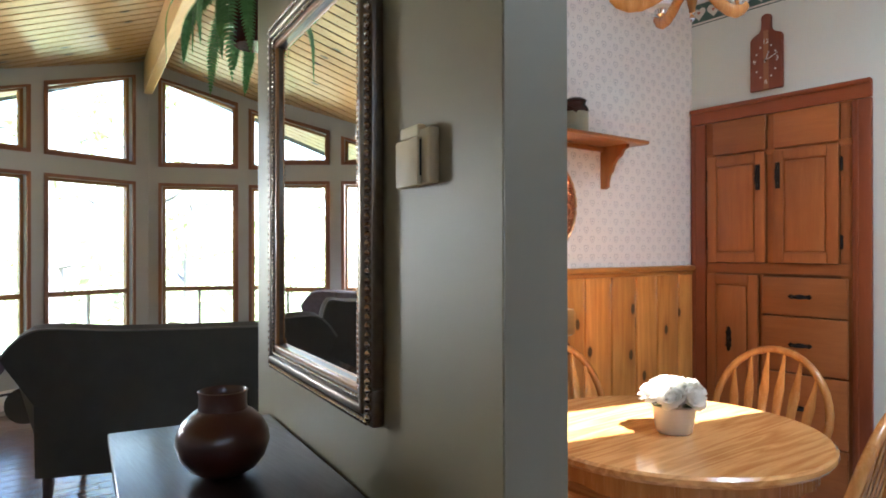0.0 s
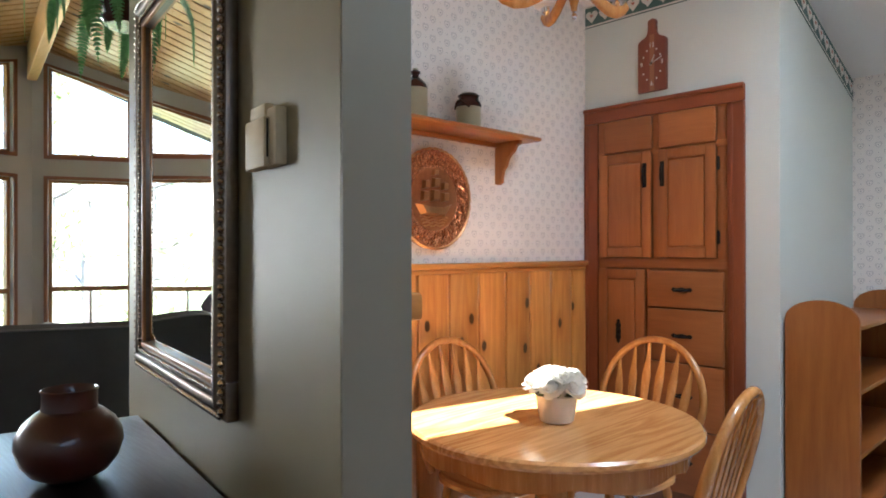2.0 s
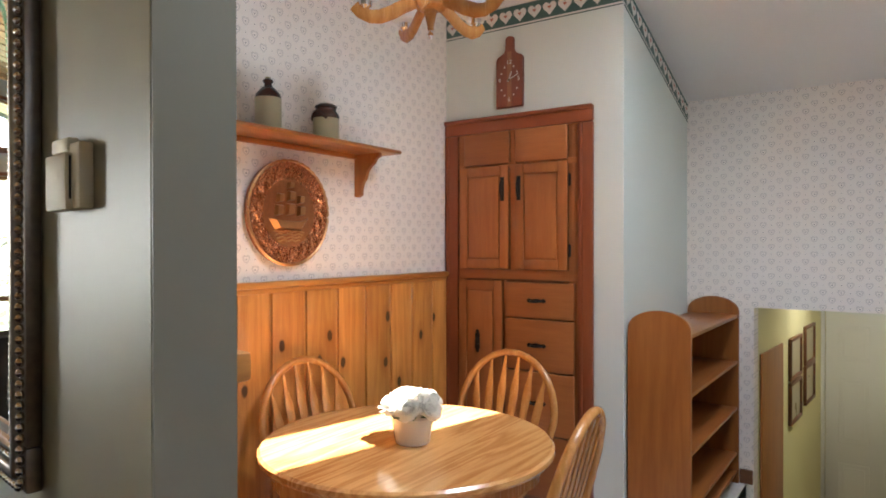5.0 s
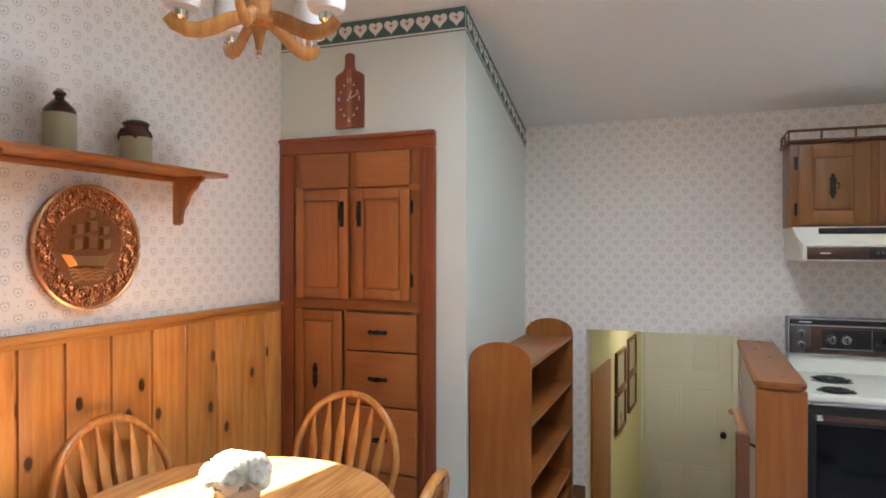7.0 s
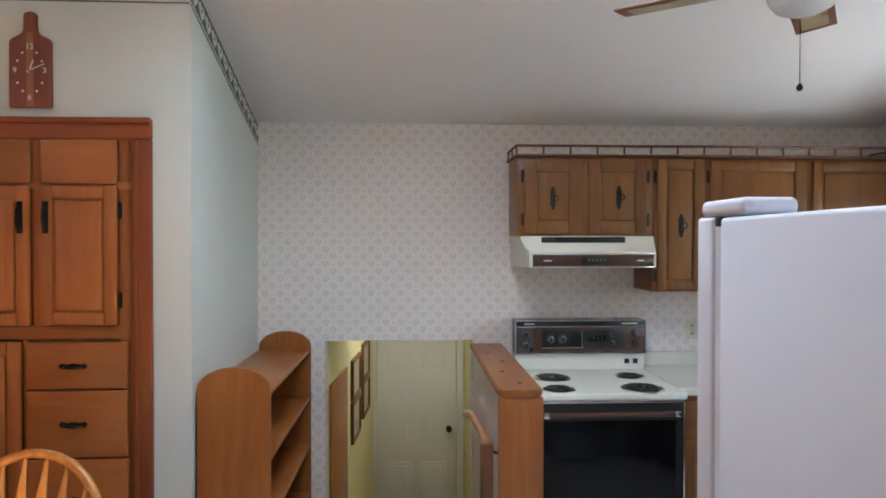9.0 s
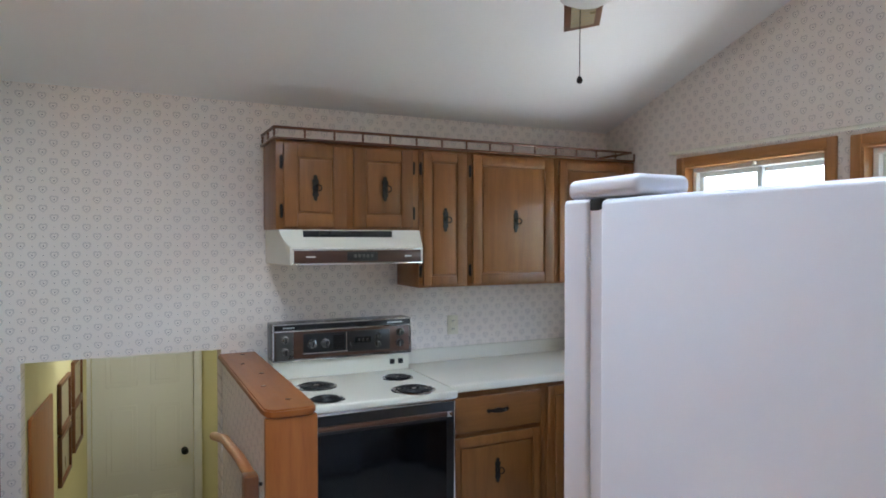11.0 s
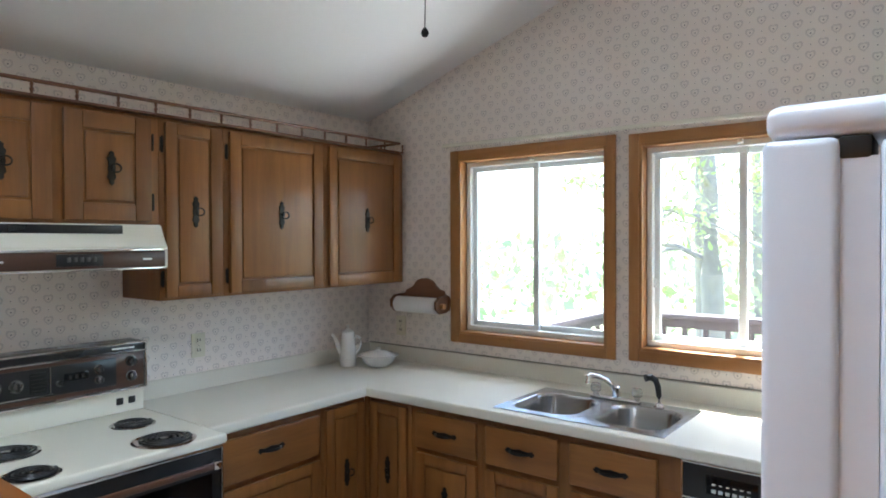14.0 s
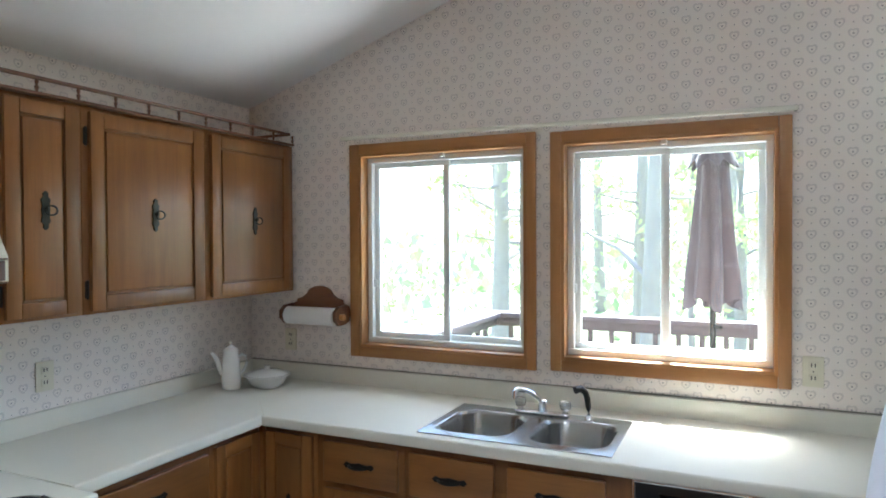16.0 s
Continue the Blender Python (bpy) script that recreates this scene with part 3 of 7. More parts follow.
setting("ridge_beam", box(bmesh.new(), -0.06, 4.70, -0.042, 0.042, -0.33, 0.02, 0.006, m=LIV), M["beam"], "pale laminated ridge beam", "beam")
# eaves outside the window wall
bm = bmesh.new()
roof_slab(bm, 5.0, 6.0, RIDGE_Y, 0.6, 0.05, 0.12)
roof_slab(bm, 5.0, 6.0, -6.8, RIDGE_Y, 0.05, 0.12)
setting("eaves", bm, M["siding"], "roof overhang outside the kitchen windows", "roof")

# ------------------------------------------------------------------ prow windows of the living room
def prow_window(m, u0, u1, up, number):
    w = thing(f"window_{number}", m @ Matrix.Translation(((u0 + u1) / 2, 0, 0.55)), "tall wood-trimmed living room window under a sloped top light", "window", "", "structure")
    lo, mid0, mid1 = 0.45, 2.05, 2.28
    slant = lambda u: up(u) - 0.17
    t = 0.032
    def quad(pts, y0, th):
        return prism(bmesh.new(), pts, m @ Matrix.Translation((0, y0, 0)), th)
    for k, (a, b) in enumerate(((lo, mid0), (mid1, None))):
        ta, tb = (b, b) if b else (slant(u0), slant(u1))
        # casing on the room side
        part("casing", quad([(u0 - t, a - t), (u0, a), (u0, ta), (u0 - t, ta + t)], -0.016, 0.02), M["prow_trim"], w)
        part("casing", quad([(u1, a), (u1 + t, a - t), (u1 + t, tb + t), (u1, tb)], -0.016, 0.02), M["prow_trim"], w)
        part("casing", quad([(u0 - t, a - t), (u1 + t, a - t), (u1, a), (u0, a)], -0.016, 0.02), M["prow_trim"], w)
        part("casing", quad([(u0, ta), (u1, tb), (u1 + t, tb + t), (u0 - t, ta + t)], -0.016, 0.02), M["prow_trim"], w)
        # sash
        s = 0.028
        part("sash", quad([(u0, a), (u0 + s, a), (u0 + s, ta), (u0, ta)], 0.05, 0.05), M["fir"], w)
        part("sash", quad([(u1 - s, a), (u1, a), (u1, tb), (u1 - s, tb)], 0.05, 0.05), M["fir"], w)
        part("sash", quad([(u0 + s, a), (u1 - s, a), (u1 - s, a + s), (u0 + s, a + s)], 0.05, 0.05), M["fir"], w)
        part("sash", quad([(u0 + s, ta - s), (u1 - s, tb - s), (u1 - s, tb), (u0 + s, ta)], 0.05, 0.05), M["fir"], w)
        if k == 0:
            part("rail", quad([(u0 + s, 0.965), (u1 - s, 0.965), (u1 - s, 1.01), (u0 + s, 1.01)], 0.03, 0.06), M["fir"], w)
            c = (u0 + u1) / 2
            part("mullion", quad([(c - 0.012, a + s), (c + 0.012, a + s), (c + 0.012, 0.965), (c - 0.012, 0.965)], 0.055, 0.03), M["vinyl"], w)
        pane = part("pane", quad([(u0 + s, a + s), (u1 - s, a + s), (u1 - s, tb - s), (u0 + s, ta - s)], 0.072, 0.005), M["glass"], w, smooth=False)
        pane.visible_shadow = False


R_WIN = [(0.13, 0.85), (1.02, 1.74), (1.91, 2.63)]
L_WIN = [(-1.0, -0.18), (-2.0, -1.18), (-3.0, -2.18)]
number = 3
for m, wins, up, span, nm in ((PROW_R, R_WIN, up_r, (0.0, 3.3), "right"), (PROW_L, L_WIN, up_l, (-3.9, 0.0), "left")):
    holes = []
    for a, b in wins:
        holes += [(a, b, 0.45, 2.05), (a, b, 2.28, lambda u, f=up: f(u) - 0.17)]
    setting("wall_prow" if nm == "right" else "wall_prow_south", panel(bmesh.new(), m, span[0], span[1], -0.2, lambda u, f=up: f(u) + 0.1, 0.15, holes), M["grey_wall"], "grey painted window wall of the living room")
    for a, b in wins:
        prow_window(m, a, b, up, number)
        number += 1

# ------------------------------------------------------------------ stairwell and lower hall
hall_l = frame_at(1.44, 0.15, 86)          # left wall leans a little inwards
setting("wall_hall_left", panel(bmesh.new(), hall_l, 0.0, 2.28, -1.3, 1.3, 0.1), M["yellow"], "yellow painted stairwell wall")
setting("wall_hall_right", B(2.62, 2.72, 0.15, 2.6, -1.3, 1.3), M["yellow"], "yellow painted stairwell wall")
setting("wall_hall_right_near", B(2.33, 2.72, 0.15, 0.25, -1.3, 1.3), M["yellow"], "yellow painted stairwell wall")
setting("wall_hall_end", panel(bmesh.new(), frame_at(0, 2.42, 0), 1.3, 2.8, -1.3, 1.3, 0.1), M["yellow"], "yellow wall round a white door")
setting("ceiling_hall", B(1.3, 2.8, 0.15, 2.6, 1.3, 1.4), M["ceiling"], "white stairwell ceiling", "ceiling")
setting("floor_hall", B(1.2, 2.8, 0.9, 2.6, -1.2, -1.08), M["living_floor"], "wooden floor at the foot of the stairs", "floor")
setting("wall_stair_left", B(1.38, 1.40, -1.12, 0.0, -1.3, -0.002), M["yellow"], "yellow wall under the bookcase")
setting("baseboard", B(1.364, 1.438, -0.018, -0.002, 0.0, 0.085, 0.003), M["walnut"], "short brown skirting beside the stairs", "baseboard")
stairs = thing("stairs", (1.85, -1.1, 0), "wooden steps leading down to a lower hall", "stairs", "", "structure")
for k in range(6):
    part("step", B(1.41, 2.31, -1.11 + 0.25 * k + 0.02, -0.86 + 0.25 * k + 0.04, -1.25, -0.18 * (k + 1), 0.004), M["living_floor"], stairs)


def panel_door(m, w, h, name, label, knob_x):
    d = thing(name, m, label, "door", "", "structure")
    box_m = lambda *a, **k: box(bmesh.new(), *a, m=m, **k)
    part("leaf", box_m(0, w, 0.0, 0.035, 0, h, 0.003), M["door_white"], d)
    for r0, r1 in ((0.12, 0.62), (0.80, 1.36), (1.52, 1.82)):
        for c0, c1 in ((0.10, w / 2 - 0.05), (w / 2 + 0.05, w - 0.10)):
            bm = bmesh.new()
            box(bm, c0, c1, -0.006, 0.0, r0, r1, 0.005, 1, m=m)
            box(bm, c0 + 0.035, c1 - 0.035, -0.012, -0.005, r0 + 0.035, r1 - 0.035, 0.006, 1, m=m)
            part("door_panel", bm, M["door_white"], d)
    bm = lathe(bmesh.new(), [(0.026, 0), (0.026, 0.006), (0.011, 0.012), (0.011, 0.03), (0.026, 0.04), (0.028, 0.055), (0.018, 0.068), (0.001, 0.07)],
               m @ Matrix.Translation((knob_x, -0.001, 0.94)) @ Matrix.Rotation(radians(90), 4, "X"), 16)
    part("knob", bm, M["iron"], d, "dark round door knob")
    for a, b in ((-0.07, -0.005), (w + 0.005, w + 0.07)):
        part("door_frame", box_m(a, b, -0.012, 0.03, 0, h + 0.07, 0.004), M["door_white"], d)
    part("door_frame", box_m(-0.004, w + 0.004, -0.012, 0.03, h + 0.006, h + 0.07, 0.004), M["door_white"], d)


panel_door(frame_at(1.63, 2.375, 0) @ Matrix.Translation((0, 0, -1.08)), 0.76, 2.03, "door_1", "white six-panel door at the foot of the stairs", 0.69)

# ------------------------------------------------------------------ cabinet pieces
def raised_door(m, w, h, parent, material, stile=0.055, thick=0.02):
    """A raised-panel front: local x 0..w, z 0..h, back on y = 0, face towards -y."""
    d = part("door", box(bmesh.new(), 0.002, w - 0.002, -thick * 0.45, 0, 0.002, h - 0.002, m=m), material, parent)
    for a in ((0, stile, 0, h), (w - stile, w, 0, h)):
        part("stile", box(bmesh.new(), a[0], a[1], -thick, -thick * 0.4, a[2], a[3], 0.004, 2, m=m), material, d)
    for a in ((stile + 0.0003, w - stile - 0.0003, 0, stile), (stile + 0.0003, w - stile - 0.0003, h - stile, h)):
        part("door_rail", box(bmesh.new(), a[0], a[1], -thick * 0.98, -thick * 0.4, a[2], a[3], 0.004, 2, m=m), material, d)
    part("raised_field", box(bmesh.new(), stile + 0.010, w - stile - 0.010, -thick * 0.85, -thick * 0.4, stile + 0.010, h - stile - 0.010, 0.007, 2, m=m), material, d)
    return d


def slab_front(m, w, h, thick=0.02):
    bm = bmesh.new()
    box(bm, 0, w, -thick, 0, 0, h, 0.006, 3, m=m)
    return bm


def key_pull(m):
    """Ornate upright backplate with a ring; face towards -y, centred on the origin."""
    out = [(0.0, 0.066), (0.010, 0.058), (0.008, 0.048), (0.017, 0.036), (0.012, 0.018), (0.015, 0.0), (0.012, -0.018), (0.017, -0.036), (0.008, -0.048), (0.010, -0.058), (0.0, -0.066)]
    out = out + [(-x, z) for x, z in reversed(out[1:-1])]
    bm = prism(bmesh.new(), out, m @ Matrix.Translation((0, -0.004, 0)), 0.004)
    rod(bm, m @ Vector((0, -0.002, 0.004)), m @ Vector((0, -0.020, 0.004)), 0.006, 0.005, 10)
    ring = [m @ Vector((0.010 + 0.017 * math.cos(a), -0.018 - 0.006 * math.cos(a), 0.0 + 0.016 * math.sin(a))) for a in [2 * math.pi * k / 14 for k in range(14)]]
    sweep(bm, ring, 0.0031, 6, closed=True)
    return bm


def bail_pull(m, w=0.10):
    """Dark drawer pull: pointed backplate and a swelling bar."""
    hw = w / 2
    out = [(-hw - 0.012, 0), (-hw, 0.012), (-hw + 0.02, 0.006), (-0.015, 0.009), (0, 0.012), (0.015, 0.009), (hw - 0.02, 0.006), (hw, 0.012), (hw + 0.012, 0)]
    out = out + [(x, -z) for x, z in reversed(out[1:-1])]
    bm = prism(bmesh.new(), out, m @ Matrix.Translation((0, -0.003, 0)), 0.003)
    pts = [m @ Vector((-hw * 0.8 + 1.6 * hw * k / 10, -0.004 - 0.022 * math.sin(math.pi * k / 10) ** 0.5, -0.002)) for k in range(11)]
    sweep(bm, pts, lambda s: 0.004 + 0.003 * math.sin(math.pi * s), 8)
    return bm


def tall_pull(m, h=0.13):
    bm = box(bmesh.new(), -0.012, 0.012, -0.004, 0, -h / 2, h / 2, 0.008, 2, m=m)
    pts = [m @ Vector((0, -0.004 - 0.020 * math.sin(math.pi * k / 8) ** 0.5, -h * 0.38 + h * 0.76 * k / 8)) for k in range(9)]
    sweep(bm, pts, 0.0055, 8)
    return bm


def hinge(m):
    bm = box(bmesh.new(), -0.008, 0.008, -0.005, 0, -0.03, 0.03, 0.003, 2, m=m)
    rod(bm, m @ Vector((0, -0.006, -0.034)), m @ Vector((0, -0.006, 0.034)), 0.005, 0.005, 8)
    return bm


def at(m, x, z, y=0.0):
    return m @ Matrix.Translation((x, y, z))


# ------------------------------------------------------------------ built-in pantry
PM = frame_at(0, PANTRY_Y, 0)
pantry = thing("pantry_cupboard", (0.45, PANTRY_Y, 0), "built-in maple pantry cupboard with red-stained casing", "cupboard")
bx = lambda *a, **k: box(bmesh.new(), *a, m=PM, **k)
part("body", bx(0.06, 0.85, 0.004, 0.40, 0.02, 2.10, 0.003), M["maple_shaded"], pantry)
for a in ((0.09, 0.135, 0.09, 2.07), (0.425, 0.46, 1.30, 2.07), (0.765, 0.82, 0.09, 2.07), (0.385, 0.40, 0.09, 1.26)):
    part("face_frame", bx(a[0], a[1], -0.004, 0.004, a[2], a[3], 0.001), M["pantry"], pantry)
for z0, z1 in ((1.265, 1.315), (2.065, 2.08), (1.87, 1.90)):
    part("face_frame", bx(0.09, 0.82, -0.005, 0.004, z0, z1, 0.001), M["pantry_x"], pantry)
for a in ((0.004, 0.092, 0.0, 2.07), (0.818, 0.90, 0.0, 2.07)):
    part("casing", bx(a[0], a[1], -0.022, 0.0, a[2], a[3], 0.006), M["cherry"], pantry, "red-stained casing")
    part("casing_bead", bx(a[0] + 0.012, a[0] + 0.03, -0.030, -0.02, a[2], a[3], 0.006), M["cherry"], pantry)
part("casing", bx(0.004, 0.90, -0.022, 0.0, 2.072, 2.155, 0.006), M["cherry_x"], pantry, "red-stained casing")
part("casing_bead", bx(0.004, 0.90, -0.034, -0.02, 2.135, 2.158, 0.006), M["cherry_x"], pantry)
for x0, x1 in ((0.137, 0.422), (0.463, 0.762)):
    part("top_panel", slab_front(at(PM, x0, 1.892, -0.004), x1 - x0, 0.178), M["pantry_x"], pantry)
for x0, x1, hx in ((0.105, 0.418, 0.385), (0.46, 0.762, 0.485)):
    d = raised_door(at(PM, x0, 1.32, -0.005), x1 - x0, 0.562, pantry, M["pantry"], 0.05)
    part("handle", tall_pull(at(PM, hx, 1.755, -0.025)), M["iron"], d, "dark iron pull")
    for z in (1.42, 1.785):
        part("hinge", hinge(at(PM, x1 + 0.008 if hx > 0.45 else x0 - 0.006, z, -0.006)), M["iron"], d)
d = raised_door(at(PM, 0.10, 0.12, -0.005), 0.28, 1.135, pantry, M["pantry"], 0.05)
part("handle", key_pull(at(PM, 0.225, 0.915, -0.022)), M["iron"], d, "dark ring pull")
for z0, z1 in ((1.062, 1.25), (0.785, 1.055), (0.455, 0.778), (0.12, 0.448)):
    d = part("drawer", slab_front(at(PM, 0.403, z0, -0.005), 0.397, z1 - z0), M["pantry_x"], pantry)
    part("handle", bail_pull(at(PM, 0.59, (z0 + z1) / 2, -0.025), 0.09), M["iron"], d, "dark iron bail pull")

# ------------------------------------------------------------------ heart border under the ceiling
def heart_outline(s):
    pts = []
    for k in range(20):
        a = 2 * math.pi * k / 20
        pts.append((s * 0.0625 * 16 * math.sin(a) ** 3, s * 0.0625 * (13 * math.cos(a) - 5 * math.cos(2 * a) - 2 * math.cos(3 * a) - math.cos(4 * a))))
    return pts


def border(m, length, rise, name):
    """A printed strip of hearts along local x, climbing by rise per metre, its foot on z = 0."""
    t = thing(name, m, "dark green wallpaper border with cream hearts", "wallpaper border", "heart border", "structure")
    shear = m @ Matrix(((1, 0, 0, 0), (0, 1, 0, 0), (rise, 0, 1, 0), (0, 0, 0, 1)))
    part("strip", box(bmesh.new(), 0, length, -0.002, 0.0, 0.012, 0.118, m=shear), M["trim_green"], t)
    for z0, z1, mat in ((0.0, 0.005, "trim_green"), (0.005, 0.014, "border_cream"), (0.116, 0.124, "border_cream")):
        part("edge_line", box(bmesh.new(), 0, length, -0.003, 0.0, z0, z1, m=shear), M[mat], t)
    k = int(length / 0.087)
    for i in range(k):
        c = (i + 0.5) * length / k
        part("heart", prism(bmesh.new(), heart_outline(0.039), shear @ Matrix.Translation((c, -0.0042, 0.064)), 0.002), M["border_cream"], t, smooth=False)
        part("heart_centre", prism(bmesh.new(), heart_outline(0.010), shear @ Matrix.Translation((c, -0.0062, 0.066)), 0.002), M["border_heart"], t, smooth=False)


border(frame_at(0.003, PANTRY_Y - 0.001, 0) @ Matrix.Translation((0, 0, roof(PANTRY_Y) - 0.128)), 1.045, 0.0, "border_front")
# side: runs up the slope from the stove wall to the pantry corner
SIDE_M = Matrix(((0, -1, 0, SIDE_X + 0.001), (-1, 0, 0, 0.0), (0, 0, 1, roof(0) - 0.132), (0, 0, 0, 1)))
border(SIDE_M, 1.18, SLOPE, "border_side")

# ------------------------------------------------------------------ cutting-board clock
CK = frame_at(0.425, PANTRY_Y - 0.001, 0) @ Matrix.Translation((0, -0.018, 2.195))
clock = thing("cutting_board_clock", CK, "red-brown cutting-board wall clock with white numerals", "clock")
half = 0.082
out = [(-half, 0.0), (half, 0.0), (half, 0.265), (half - 0.012, 0.278), (0.032, 0.292), (0.022, 0.31), (0.020, 0.345), (0.027, 0.36), (0.022, 0.378), (0.0, 0.386)]
out += [(-x, z) for x, z in reversed(out[2:-1])]
bm = prism(bmesh.new(), out, CK, 0.018)
bmesh.ops.bevel(bm, geom=[e for e in bm.edges], offset=0.003, segments=2, affect="EDGES")
board = part("board", bm, M["red_wood"], clock)
part("stripe", box(bmesh.new(), -0.012, 0.014, -0.0015, 0.002, 0.004, 0.30, m=CK), M["red_wood_light"], board)
def text_mesh(name, body, size, m, material, parent, label=""):
    cu = bpy.data.curves.new(name, "FONT")
    cu.body, cu.size, cu.align_x, cu.align_y, cu.extrude = body, size, "CENTER", "CENTER", 0.0004
    tmp = bpy.data.objects.new(name, cu)
    scene.collection.objects.link(tmp)
    me = bpy.data.meshes.new_from_object(tmp.evaluated_get(bpy.context.evaluated_depsgraph_get()))
    bpy.data.objects.remove(tmp)
    me.transform(m @ Matrix.Rotation(radians(90), 4, "X"))
    me.materials.append(material)
    ob = new(name, me)
    ob.parent = parent
    ob.matrix_parent_inverse = parent.matrix_basis.inverted()
    return tagged(ob, label)


cz = 0.148
for n, dx, dz in (("12", 0.0, 0.095), ("3", 0.058, 0.0), ("6", 0.0, -0.108), ("9", -0.058, 0.0)):
    text_mesh("numeral", n, 0.032, at(CK, dx, cz + dz, -0.002), M["label_white"], board, "white numeral")
for k in range(12):
    if k % 3:
        a = radians(30 * k)
        part("hour_dot", box(bmesh.new(), -0.004, 0.004, -0.003, 0.0, -0.004, 0.004, 0.001, 1, m=at(CK, 0.055 * math.sin(a), cz - 0.006 + 0.088 * math.cos(a))), M["label_white"], board)
for ang, ln, wd in ((22, 0.045, 0.004), (66, 0.065, 0.003)):
    part("clock_pointer", box(bmesh.new(), -wd / 2, wd / 2, -0.006, -0.004, -0.012, ln, m=at(CK, 0, cz) @ Matrix.Rotation(radians(ang), 4, "Y")), M["label_white"], clock)
part("hub", lathe(bmesh.new(), [(0.006, 0), (0.006, 0.004), (0.001, 0.006)], at(CK, 0, cz, -0.003) @ Matrix.Rotation(radians(90), 4, "X"), 12), M["bead"], clock)

# ------------------------------------------------------------------ wainscot cap, plate shelf, jars, copper plate
solid("wainscot_cap", box(B(0.0, 0.034, -3.60, PANTRY_Y - 0.004, 1.272, 1.300, 0.007), 0.0, 0.022, -3.60, PANTRY_Y - 0.006, 1.25, 1.272, 0.004), M["pine_cap"],
      "pine cap rail along knotty wainscot", "trim", "", "structure")
shelf = thing("plate_shelf", (0.09, -2.4, 1.9), "orange pine wall shelf on scrolled brackets", "shelf")
part("board", B(0.001, 0.195, -2.95, -1.84, 1.885, 1.904, 0.007), M["pine_y"], shelf)
part("back_strip", B(0.001, 0.018, -2.86, -1.93, 1.862, 1.884, 0.003), M["pine_y"], shelf)
scroll = [(0.0, 0.0), (0.155, 0.0), (0.152, -0.018), (0.132, -0.026), (0.118, -0.05), (0.098, -0.062), (0.078, -0.085), (0.066, -0.12), (0.05, -0.135), (0.042, -0.165), (0.040, -0.195), (0.02, -0.205), (0.0, -0.2)]
for y in (-2.825, -1.965):
    m = Matrix.Translation((0.001, y, 1.884))
    part("bracket", prism(bmesh.new(), scroll, m, 0.02), M["pine_z"], shelf, smooth=False)


def jug(x, y, r, h, neck, name, label):
    j = thing(name, (x, y, 1.904), label, "jar")
    m = Matrix.Translation((x, y, 1.9045))
    part("body", lathe(bmesh.new(), [(r * 0.94, 0), (r, 0.006), (r, h * 0.60), (r * 0.99, h * 0.62)], m, 28), M["stoneware"], j)
    if neck:
        part("shoulder", lathe(bmesh.new(), [(r * 1.005, h * 0.62), (r * 0.92, h * 0.70), (r * 0.5, h * 0.82), (r * 0.30, h * 0.86), (r * 0.28, h * 0.91), (r * 0.40, h * 0.93), (r * 0.40, h * 0.965), (r * 0.24, h)], m, 28), M["glaze"], j, "glossy brown glazed shoulder")
        part("cork", lathe(bmesh.new(), [(r * 0.2, h), (r * 0.22, h * 1.03), (r * 0.05, h * 1.035)], m, 16), M["stoneware"], j)
    else:
        part("shoulder", lathe(bmesh.new(), [(r * 1.01, h * 0.60), (r * 1.03, h * 0.66), (r * 0.95, h * 0.74), (r * 0.80, h * 0.80), (r * 0.78, h * 0.86)], m, 28), M["glaze"], j, "glossy brown glazed shoulder")
        part("lid", lathe(bmesh.new(), [(r * 0.70, h * 0.86), (r * 0.80, h * 0.88), (r * 0.80, h * 0.95), (r * 0.6, h), (0.001, h * 1.01)], m, 28), M["glaze"], j)
        sw = [m @ Vector((r * 1.0 * math.cos(a), r * 1.0 * math.sin(a), h * (0.66 + 0.10 * math.sin(3 * a)))) for a in [radians(-140 + 20 * k) for k in range(6)]]
        part("lug", sweep(bmesh.new(), sw, 0.008, 8), M["glaze"], j)
        part("wire_clip", sweep(bmesh.new(), [m @ Vector((r * 0.82 * math.cos(a), r * 0.82 * math.sin(a), h * 0.92)) for a in [2 * math.pi * k / 24 for k in range(24)]], 0.0025, 6, closed=True), M["pewter"], j)


jug(0.10, -2.575, 0.052, 0.205, True, "stoneware_jug", "cream stoneware jug with brown neck on the shelf")
jug(0.10, -2.255, 0.057, 0.160, False, "stoneware_crock", "squat cream crock with brown glazed lid on the shelf")

PL = Matrix.Translation((0.004, -2.395, 1.588)) @ Matrix.Rotation(radians(90), 4, "Y")
plate = thing("copper_plate", PL, "embossed copper wall plate with a sailing ship", "wall plate")
def embossed_rim():
    """Sloping rim beaten with scrolls and leaves."""
    bm = bmesh.new()
    seg, rows = 220, []
    for r0 in [0.142 + 0.082 * k / 13 for k in range(14)]:
        ring = []
        for k in range(seg):
            a = 2 * math.pi * k / seg
            q = (r0 - 0.142) / 0.082
            mid = max(0.0, 1 - abs(q - 0.5) * 2.1)
            h = 0.018 + 0.006 * q + 0.007 * mid * noise.noise(Vector((r0 * 75 * math.cos(a), r0 * 75 * math.sin(a), 2.0)))
            h += 0.0035 * mid * math.sin(18 * a + 9 * q) + 0.0022 * (0.1 > abs(q - 0.03)) * math.sin(70 * a)
            ring.append(bm.verts.new(PL @ Vector((r0 * math.cos(a), r0 * math.sin(a), h))))
        rows.append(ring)
    rows.append([bm.verts.new(PL @ Vector((0.224 * math.cos(2 * math.pi * k / seg), 0.224 * math.sin(2 * math.pi * k / seg), 0.002))) for k in range(seg)])
    for p, q in zip(rows, rows[1:]):
        for k in range(seg):
            bm.faces.new((p[k], p[(k + 1) % seg], q[(k + 1) % seg], q[k]))
    return bm


